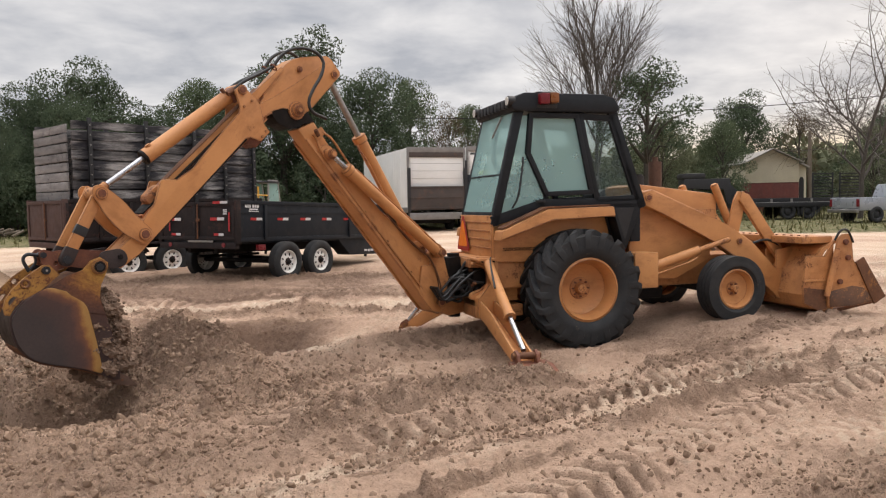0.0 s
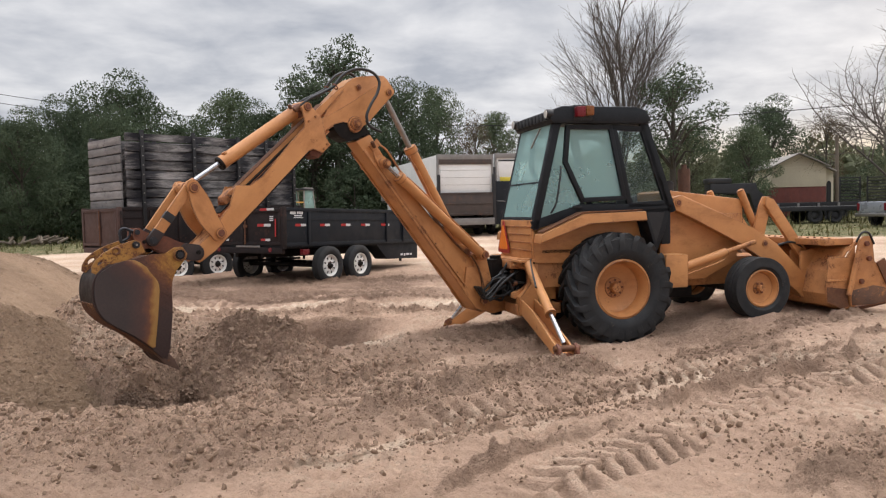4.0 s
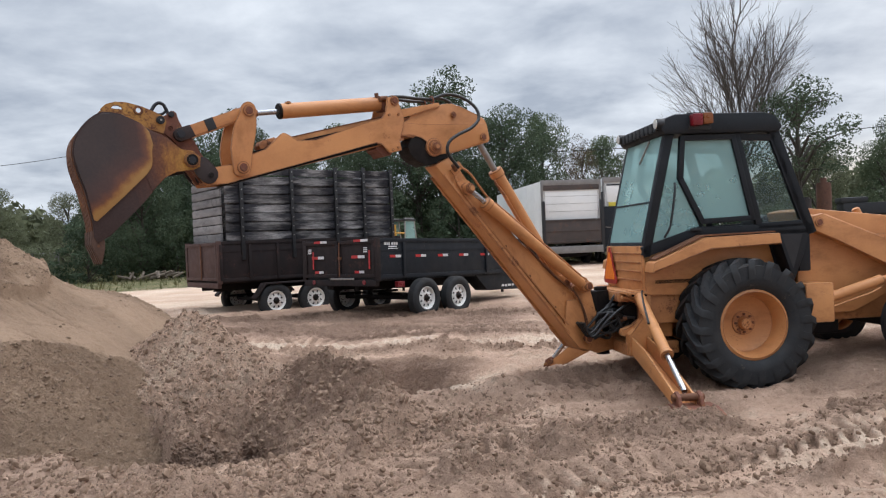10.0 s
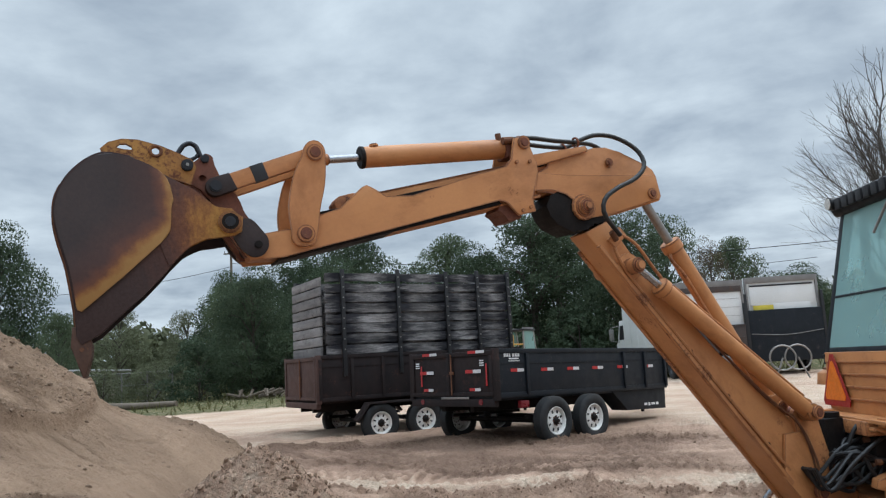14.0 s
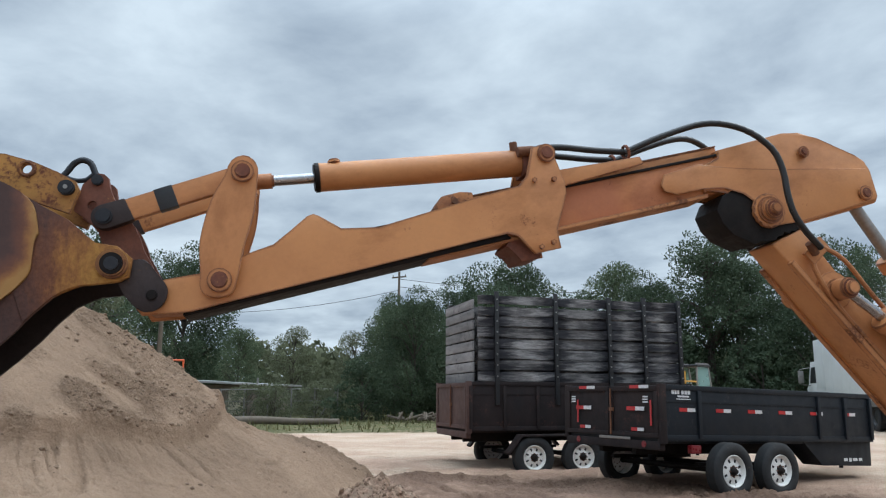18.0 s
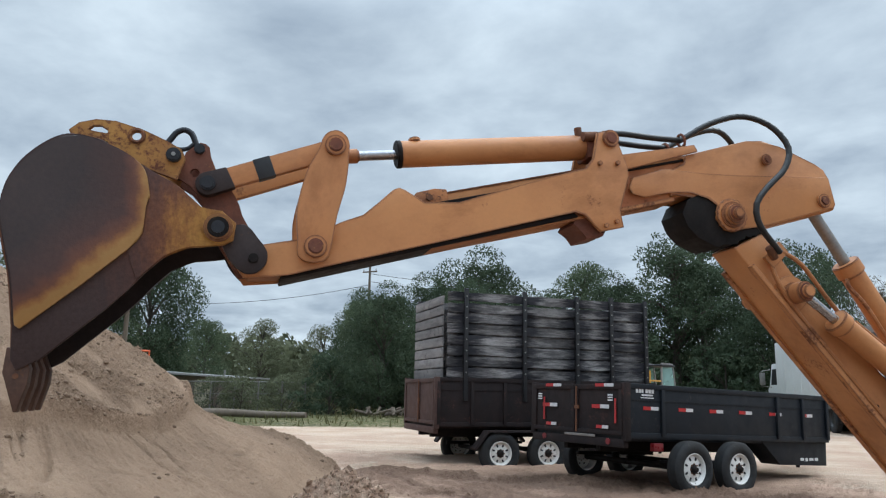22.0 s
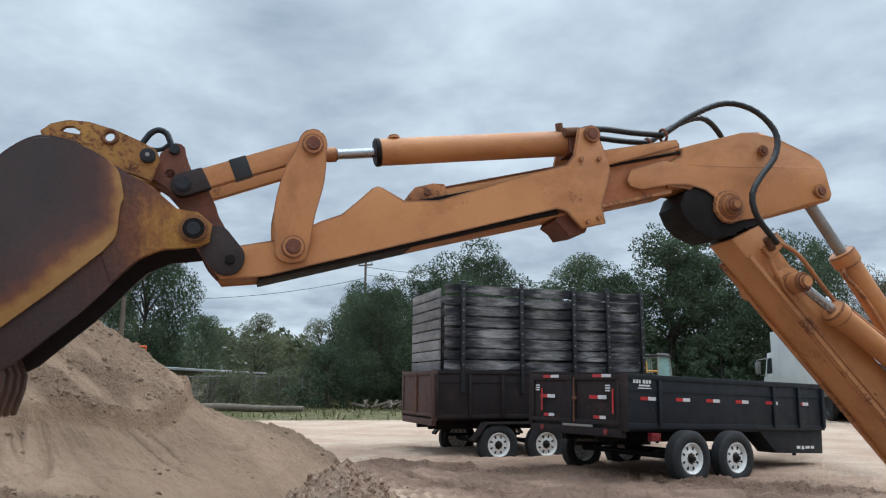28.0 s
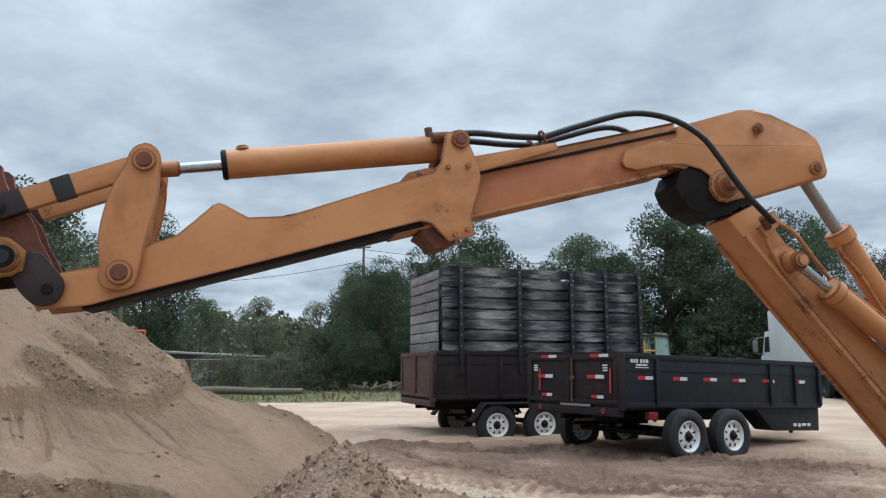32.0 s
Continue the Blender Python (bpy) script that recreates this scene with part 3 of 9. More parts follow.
def tube(bm, pts, r, n=8, r_end=None):
    pts = [Vector(p) for p in pts]
    prev, u = None, None
    k = len(pts)
    for i, p in enumerate(pts):
        d = (pts[min(i + 1, k - 1)] - pts[max(i - 1, 0)]).normalized()
        u = d.orthogonal().normalized() if u is None else (u - d * u.dot(d)).normalized()
        rr = r if r_end is None else r + (r_end - r) * i / (k - 1)
        cur = [bm.verts.new(q) for q in ring(p, u, d.cross(u), rr, n)]
        if prev:
            for j in range(n):
                bm.faces.new((prev[j], prev[(j + 1) % n], cur[(j + 1) % n], cur[j]))
        else:
            bm.faces.new(cur[::-1])
        prev = cur
    bm.faces.new(prev)
    return bm


def lathe(bm, prof, n=40, closed=False):
    """Rows of (radius, y) turned about the y axis."""
    rows = []
    for r, y in prof:
        rows.append([bm.verts.new((r * math.cos(2 * math.pi * i / n), y, r * math.sin(2 * math.pi * i / n))) for i in range(n)] if r > 1e-5 else [bm.verts.new((0, y, 0))])
    pairs = list(zip(rows, rows[1:])) + ([(rows[-1], rows[0])] if closed else [])
    for a, b in pairs:
        for i in range(n):
            j = (i + 1) % n
            if len(a) == 1 and len(b) > 1:
                bm.faces.new((a[0], b[j], b[i]))
            elif len(b) == 1 and len(a) > 1:
                bm.faces.new((a[i], a[j], b[0]))
            elif len(a) > 1:
                bm.faces.new((a[i], a[j], b[j], b[i]))
    return bm


def smooth_path(pts, k=6):
    """Catmull-Rom through the points."""
    P = [Vector(p) for p in pts]
    P = [P[0] * 2 - P[1]] + P + [P[-1] * 2 - P[-2]]
    out = []
    for i in range(1, len(P) - 2):
        for j in range(k):
            t = j / k
            out.append(0.5 * (2 * P[i] + (P[i + 1] - P[i - 1]) * t + (2 * P[i - 1] - 5 * P[i] + 4 * P[i + 1] - P[i + 2]) * t * t + (3 * P[i] - P[i - 1] - 3 * P[i + 1] + P[i + 2]) * t ** 3))
    return out + [P[-2]]


def smooth2(pts, k=4):
    return [(p.x, p.y) for p in smooth_path([(x, z, 0) for x, z in pts], k)]


def rounded(pts, k=3):
    """A closed outline drawn smoothly through its points."""
    n = len(pts)
    return smooth2([pts[-1], *pts, pts[0], pts[1]], k)[k:-k - 1] if n > 3 else pts


def circle_pts(cx, cz, r, a0, a1, n):
    return [(cx + r * math.cos(radians(a0 + (a1 - a0) * i / n)), cz + r * math.sin(radians(a0 + (a1 - a0) * i / n))) for i in range(n + 1)]


def pin(parent, x, z, y0, y1, r=0.04, name="pin", material=None, washer=True):
    """A greased pin with its collar, crosswise to an arm."""
    bm = BM()
    rod(bm, (x, y0, z), (x, y1, z), r, n=18, bev=0.006)
    ob = part(name, bm, material or RUST_RED, parent)
    if washer:
        for a, b in ((y0 + 0.008, y0 + 0.026), (y1 - 0.026, y1 - 0.008)):
            w = BM()
            rod(w, (x, a, z), (x, b, z), r * 1.45, n=20, bev=0.004)
            part("collar", w, ORANGE_WORN, parent)
    return ob


def sstep(a, b, x):
    t = min(1.0, max(0.0, (x - a) / (b - a)))
    return t * t * (3 - 2 * t)

import functools

# ---- ground ----
MX, MY, MTURN = 1.331, 9.515, 16.0  # the machine: under the middle of its rear axle, and its heading
MACHINE = pose(MX, MY, 0, 0, 0, MTURN)
_c, _s = math.cos(radians(MTURN)), math.sin(radians(MTURN))


def in_machine(x, y):
    dx, dy = x - MX, y - MY
    return dx * _c + dy * _s, -dx * _s + dy * _c


def hump(x, y, cx, cy, h, rx, ry, turn=0.0, p=2.0):
    c, s = math.cos(radians(turn)), math.sin(radians(turn))
    u, v = ((x - cx) * c + (y - cy) * s) / rx, (-(x - cx) * s + (y - cy) * c) / ry
    q = u * u + v * v
    return h * math.exp(-(q ** (p / 2))) if q < 12 else 0.0


def lumps(x, y, scale, octaves=3):
    return noise.fractal(Vector((x * scale, y * scale, 3.7)), 0.9, 2.1, octaves)


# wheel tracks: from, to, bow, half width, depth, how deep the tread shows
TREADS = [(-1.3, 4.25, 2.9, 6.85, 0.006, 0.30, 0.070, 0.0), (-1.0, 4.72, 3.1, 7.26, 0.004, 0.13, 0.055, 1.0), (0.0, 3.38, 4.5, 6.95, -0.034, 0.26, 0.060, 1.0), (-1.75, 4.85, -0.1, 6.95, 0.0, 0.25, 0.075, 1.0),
          (1.7, 2.9, 6.6, 5.9, -0.02, 0.24, 0.040, 0.6), (1.2, 6.6, 5.0, 9.2, 0.0, 0.20, 0.035, 0.8), (-9.0, 13.7, 3.5, 13.2, 0.004, 0.24, 0.05, 1.0), (-8.0, 12.5, 2.5, 12.0, 0.004, 0.22, 0.04, 1.0), (-7.0, 11.8, -1.0, 13.9, 0.0, 0.2, 0.035, 1.0),
          (-0.6, 8.3, 1.0, 9.0, 0.0, 0.16, 0.035, 0.8), (2.6, 5.0, 6.0, 6.9, 0.0, 0.18, 0.03, 0.5)]
# ridges of loose soil thrown up beside them: from, to, bow, half width, height
WINDROWS = [(-0.35, 3.58, 4.2, 7.2, -0.034, 0.085, 0.095), (-1.15, 5.20, 1.25, 6.75, 0.0, 0.26, 0.13), (-0.75, 4.62, 3.2, 7.5, 0.004, 0.05, 0.04), (-1.45, 4.0, 2.6, 6.35, 0.006, 0.05, 0.035), (0.9, 6.35, 3.4, 8.2, 0.0, 0.10, 0.055), (-1.9, 5.6, -0.6, 7.3, 0.0, 0.09, 0.07), (1.6, 3.45, 2.7, 4.25, 0.0, 0.20, 0.06),
            (-4.3, 10.55, -1.4, 11.2, 0.0, 0.26, 0.13), (-8.6, 14.5, -5.2, 15.75, 0.0, 0.45, 0.06), (-5.5, 15.6, 1.5, 15.75, 0.0, 0.50, 0.07), (-9.5, 13.2, 3.0, 12.75, 0.004, 0.08, 0.03), (-6.5, 11.5, 1.0, 11.2, 0.004, 0.12, 0.03), (-0.8, 8.6, 0.8, 9.2, 0.0, 0.20, 0.08), (-1.0, 7.3, 0.6, 8.3, 0.0, 0.14, 0.09),
            (0.3, 7.9, 2.2, 9.3, 0.0, 0.08, 0.05), (1.6, 7.0, 5.2, 9.6, 0.0, 0.09, 0.05), (2.2, 6.6, 6.2, 9.0, 0.0, 0.06, 0.035)]


def along(line, x, y):
    """Length along a line and the distance to its left."""
    x0, y0, x1, y1, bow = line[:5]
    dx, dy = x1 - x0, y1 - y0
    n = math.hypot(dx, dy)
    u, v = ((x - x0) * dx + (y - y0) * dy) / n, (-(x - x0) * dy + (y - y0) * dx) / n
    return u, v + bow * u * (n - u), n


@functools.lru_cache(maxsize=None)
def tracks(x, y):
    """Height, looseness and soil tone that wheels and blades have left."""
    z = loose = damp = press = 0.0
    for t in TREADS:
        u, v, n = along(t, x, y)
        w, d, deep = t[5:8]
        if abs(v) < 2.2 * w and -0.5 < u < n + 0.5:
            v += 0.05 * math.sin(u * 1.3 + t[0])
            ends = sstep(-0.5, 0.5, u) * sstep(n + 0.5, n - 0.5, u)
            k = ends * math.exp(-((v / w) ** 6))
            patch = 0.4 + 0.6 * sstep(-0.22, 0.12, noise.noise(Vector((u * 0.7, t[1], t[0]))))
            q = ((u + 0.6 * abs(v) + 0.05 * noise.noise(Vector((u * 3, v * 3, 1.0)))) / 0.20 + (0.5 if v > 0 else 0.0)) % 1.0
            lug = sstep(0.0, 0.14, q) * sstep(0.62, 0.48, q)
            z += k * (-0.6 * d + deep * d * (1.3 * lug - 0.2) * patch)
            z += ends * 0.45 * d * math.exp(-(((abs(v) - 1.35 * w) / (0.25 * w)) ** 2))
            press = max(press, k)
            # darker tone between the lug marks
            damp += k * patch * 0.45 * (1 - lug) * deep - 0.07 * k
    for t in WINDROWS:
        u, v, n = along(t, x, y)
        w, h = t[5:7]
        if abs(v) < 4 * w and -0.5 < u < n + 0.5:
            v += w * 0.9 * noise.noise(Vector((u * 0.8, t[0], t[1]))) + w * 0.8 * noise.noise(Vector((u * 4.0, v * 4.0, t[1])))
            ends = sstep(-0.5, 0.5, u) * sstep(n + 0.5, n - 0.5, u)
            k = ends * math.exp(-((v / w) ** 2)) * (0.75 + 0.8 * noise.noise(Vector((u * 1.7, t[1], 4.0))))
            z += 0.75 * h * max(0.0, k)
            loose = max(loose, min(1.0, 2.2 * k))
            damp += 0.18 * max(0.0, k)
    return z, loose, damp, press


@functools.lru_cache(maxsize=None)
def spoil(x, y):
    """How far a place is covered by dug soil."""
    return min(1.0, hump(x, y, -4.6, 7.4, 1.2, 1.7, 1.5, 0, 3) + hump(x, y, -2.6, 7.0, 1.2, 1.1, 0.9, 0, 3) + hump(x, y, -2.7, 5.6, 0.6, 1.3, 0.6) + hump(x, y, -5.2, 9.6, 0.9, 1.2, 1.3, -30) + hump(x, y, 0.5, 6.1, 0.8, 0.8, 0.4, 45) + hump(x, y, -7.2, 12.6, 0.8, 1.0, 1.4, 20))


def ground_z(x, y, detail=True):
    u, v = in_machine(x, y)
    z = 0.12 * max(sstep(0.7, 2.0, u) * sstep(9, 4, abs(v)), sstep(11.5, 15.0, y))
    z += 0.02 * min(60.0, max(0.0, y - 16.0))
    near = sstep(24, 13, y) * sstep(-16, -10, x) * sstep(18, 10, x)
    z += hump(x, y, -4.75, 8.5, 0.78, 1.0, 0.85, 20, 1.35)
    z += hump(x, y, -3.7, 7.5, 0.24, 1.5, 0.9, -20)
    z += hump(x, y, -2.40, 7.05, 0.34, 0.72, 0.46, -35, 3) + hump(x, y, -1.90, 6.45, 0.14, 0.38, 0.28, 20, 3)
    z += hump(x, y, -3.1, 7.7, 0.08, 0.9, 0.30, -25)
    z += hump(x, y, 0.5, 6.15, 0.13, 0.75, 0.33, 48)
    z += hump(x, y, -6.3, 10.6, 0.42, 0.8, 0.7, 20, 1.7) + hump(x, y, -7.4, 12.8, 0.34, 0.8, 1.2, 30, 1.7)
    # the pit: a steep far wall and a smooth scooped floor
    z -= hump(x, y, -2.75, 9.30, 0.66, 1.15, 0.68, 10, 5) + hump(x, y, -1.75, 8.7, 0.22, 0.95, 0.28, 55, 2.5)
    # the trench being dug, and the scoop beside it
    z -= hump(x, y, -3.95, 5.98, 0.46, 0.92, 0.36, -52, 5) + hump(x, y, -3.0, 5.95, 0.40, 0.52, 0.40, 10, 5) + hump(x, y, -3.15, 6.42, 0.26, 0.30, 0.22, 30, 3)
    z += hump(x, y, -3.4, 5.15, 0.10, 0.8, 0.18, -12)
    # the ground pressed down under the machine
    z -= hump(x, y, 0.95, 7.20, 0.20, 0.85, 0.75, 0, 3) + hump(x, y, 1.6, 8.6, 0.06, 1.8, 1.3, 16, 4)
    if detail and near > 0:
        tz, loose, _, press = tracks(x, y)
        rough = near * max(0.38 + 0.5 * max(0.0, lumps(x + 4, y, 0.9, 2)), loose, spoil(x, y)) * (1 - 0.6 * press)
        z += near * (0.055 * lumps(x, y, 0.5) + tz) + near * 0.018 * lumps(x + 9, y, 1.7)
        z += rough * (0.060 * lumps(x + 9, y, 2.0) + 0.060 * lumps(x, y + 5, 5.5, 4) + 0.034 * lumps(x + 3, y, 14, 3))
        clod = noise.noise(Vector((x * 9, y * 9, 1.3)))
        z += rough * 0.13 * max(0.0, clod - 0.2)
        # scraped rows across the yard
        ru, rv = x * 0.77 + y * 0.64, -x * 0.64 + y * 0.77
        z += near * (0.05 * noise.noise(Vector((ru * 0.3, rv * 1.6, 6.0))) + 0.022 * noise.noise(Vector((ru * 0.8, rv * 5.0, 9.0))))
        crust = hump(x, y, 2.4, 4.0, 1.0, 0.6, 0.4, 35) + hump(x, y, 4.3, 6.6, 0.8, 1.0, 0.3, 35) + hump(x, y, 3.0, 7.4, 0.7, 0.8, 0.25, 35)
        if crust > 0.05:
            z += 0.05 * crust * round(2.5 * noise.noise(Vector((x * 4, y * 5, 2.0)))) / 2.0
    return z


def soil_tone_at(x, y):
    d = 0.36 + 0.20 * lumps(x, y, 0.7, 3) + (0.06 - 0.18 * sstep(5.2, 6.8, y)) * sstep(-0.6, -2.2, x) * sstep(11.6, 10.2, y)
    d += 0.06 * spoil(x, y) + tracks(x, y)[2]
    d += hump(x, y, -2.4, 7.0, 0.48, 0.7, 0.42, -35, 3) + hump(x, y, -3.95, 6.0, 0.45, 0.92, 0.34, -52, 4) + hump(x, y, -3.0, 6.05, 0.45, 0.55, 0.42, 10, 4)
    d += hump(x, y, -2.8, 9.85, 0.85, 1.3, 0.45, 10, 3) - hump(x, y, -1.75, 8.7, 0.95, 1.0, 0.34, 55, 3) - hump(x, y, -2.3, 9.1, 0.35, 0.7, 0.22, 20, 3)
    d -= hump(x, y, -0.9, 4.45, 0.24, 0.9, 0.18, 42) + hump(x, y, 2.9, 7.0, 0.22, 1.5, 0.22, 42) + hump(x, y, 0.4, 4.9, 0.16, 0.9, 0.14, 42)
    # darker tone along the near side of the machine
    d += 0.16 * hump(x, y, 1.8, 8.6, 1.0, 2.5, 1.0, 16)
    ru, rv = x * 0.99 + y * 0.1, -x * 0.1 + y * 0.99
    d += sstep(10.8, 11.8, y) * (-0.06 + 0.42 * noise.noise(Vector((ru * 0.22, rv * 1.1, 3.0))) + 0.3 * noise.noise(Vector((ru * 0.7, rv * 4.0, 8.0)))) * sstep(19, 14, y) - 0.16 * sstep(16, 19, y)
    # darker, browner tone in front of and around the trailers
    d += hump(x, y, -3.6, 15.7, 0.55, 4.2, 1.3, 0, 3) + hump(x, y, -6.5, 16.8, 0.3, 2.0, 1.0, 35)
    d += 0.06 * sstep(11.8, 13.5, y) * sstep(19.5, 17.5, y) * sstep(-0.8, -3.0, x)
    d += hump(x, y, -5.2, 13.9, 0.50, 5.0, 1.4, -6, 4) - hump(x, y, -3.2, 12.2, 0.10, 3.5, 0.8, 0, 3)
    return d


def loose_at(x, y):
    if not (-12 < x < 12 and 1 < y < 19):
        return 0.35
    trodden = hump(x, y, -2.6, 4.5, 0.85, 2.0, 1.1, 0, 3)
    return min(1.0, max(0.42 + 0.6 * max(0.0, lumps(x + 4, y, 0.9, 2)), tracks(x, y)[1], spoil(x, y), trodden))


def pnoise(x, y, seed):
    """Gradient noise over arrays, about -0.7 to 0.7."""
    x0, y0 = np.floor(x), np.floor(y)
    fx, fy = x - x0, y - y0
    ix, iy = x0.astype(np.int64), y0.astype(np.int64)
    u, v = fx * fx * fx * (fx * (fx * 6 - 15) + 10), fy * fy * fy * (fy * (fy * 6 - 15) + 10)

    def corner(dx, dy):
        h = ((ix + dx) * 374761393 + (iy + dy) * 668265263 + seed * 974711) & 0xFFFFFFFF
        h = ((h ^ (h >> 13)) * 1274126177) & 0xFFFFFFFF
        a = ((h ^ (h >> 16)) & 0xFFFF) * (2 * math.pi / 65536)
        return np.cos(a) * (fx - dx) + np.sin(a) * (fy - dy)

    top, low = corner(0, 0) * (1 - u) + corner(1, 0) * u, corner(0, 1) * (1 - u) + corner(1, 1) * u
    return top * (1 - v) + low * v


def fbm(x, y, scale, octaves, seed):
    out, amp = np.zeros_like(x), 1.0
    for k in range(octaves):
        out += amp * pnoise(x * scale, y * scale, seed + k)
        scale, amp = scale * 2.1, amp * 0.55
    return out


def ease(a, b, x):
    t = np.clip((x - a) / (b - a), 0, 1)
    return t * t * (3 - 2 * t)


def crumbs_z(x, y, loose):
    """Lumps and crumbs on loose soil; flakes and scuffs on packed sand."""
    k = ease(0.50, 0.85, loose + 0.25 * pnoise(x * 1.6, y * 1.6, 5))
    lump = 0.07 * np.abs(fbm(x, y, 4.0, 3, 11)) + 0.050 * np.sqrt(np.maximum(0, pnoise(x * 8, y * 8, 21) - 0.14)) + 0.045 * np.sqrt(np.maximum(0, pnoise(x * 16, y * 16, 31) - 0.10)) + 0.024 * pnoise(x * 34, y * 34, 41)
    ru, rv = x * 0.80 + y * 0.60, -x * 0.60 + y * 0.80
    flake = fbm(ru * 0.35 + 0.15 * pnoise(x * 2, y * 2, 3), rv, 4.0, 3, 51)
    scuff = ease(-0.12, 0.25, pnoise(x * 0.9, y * 0.9, 61))
    packed = scuff * (0.034 * ease(0.0, 0.07, flake) + 0.045 * np.sqrt(np.maximum(0, pnoise(x * 15, y * 15, 71) - 0.22))) + 0.008 * pnoise(x * 28, y * 28, 81)
    return k * lump + (1 - k) * packed


def sheet(name, xs, ys, material):
    """The ground's grid, finest about the machine."""
    nx, ny = len(xs), len(ys)
    X, Y = np.tile(np.array(xs, float), ny), np.repeat(np.array(ys, float), nx)
    loose = np.array([loose_at(x, y) for y in ys for x in xs])
    press = np.array([tracks(x, y)[3] if -12 < x < 12 and 1 < y < 19 else 0.0 for y in ys for x in xs])
    Z = np.array([ground_z(x, y) for y in ys for x in xs])
    close = ease(24, 13, Y) * ease(-16, -10, X) * ease(18, 10, X)
    Z += close * crumbs_z(X, Y, loose) * (1 - 0.75 * press)
    fs = [(j * nx + i, j * nx + i + 1, (j + 1) * nx + i + 1, (j + 1) * nx + i) for j in range(ny - 1) for i in range(nx - 1)]
    me = bpy.data.meshes.new(name)
    me.from_pydata(np.stack([X, Y, Z], 1).tolist(), [], fs)
    me.materials.append(material)
    for key, values in (("damp", [soil_tone_at(x, y) for y in ys for x in xs]), ("loose", loose), ("grass", [grass_at(x, y) for y in ys for x in xs])):
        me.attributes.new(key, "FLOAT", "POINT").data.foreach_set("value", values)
    me.shade_smooth()
    return tagged(new(name, me), "churned tan sandy ground with wheel ruts and clods", "ground", kind="structure")


def grass_at(x, y):
    edge = max(20.0, 34.2 + 0.57 * x) if x < 0 else 34.2 + 0.03 * x
    edge -= 9.0 * sstep(8, 13, x)
    return 0.62 * sstep(edge - 1.0, edge + 2.0, y) + 0.5 * sstep(-22, -26, x) * sstep(20, 26, y)


def steps(a, b, n):
    return [a + (b - a) * i / n for i in range(n)]


GX = [-900, -500, -250, -140, -90, -60] + steps(-40, -14, 26) + steps(-14, -6.5, 90) + steps(-6.5, 4.6, 610) + steps(4.6, 9, 90) + steps(9, 22, 40) + steps(22, 60, 20) + [60, 90, 140, 250, 500, 900]
GY = [-400, -150, -60, -25, -12, -6] + steps(-4, 3.3, 24) + steps(3.3, 7.6, 290) + steps(7.6, 11.5, 125) + steps(11.5, 17, 80) + steps(17, 20, 20) + steps(20, 48, 60) + [48, 55, 65, 80, 110, 160, 260, 500, 900, 1600]
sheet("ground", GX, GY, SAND)


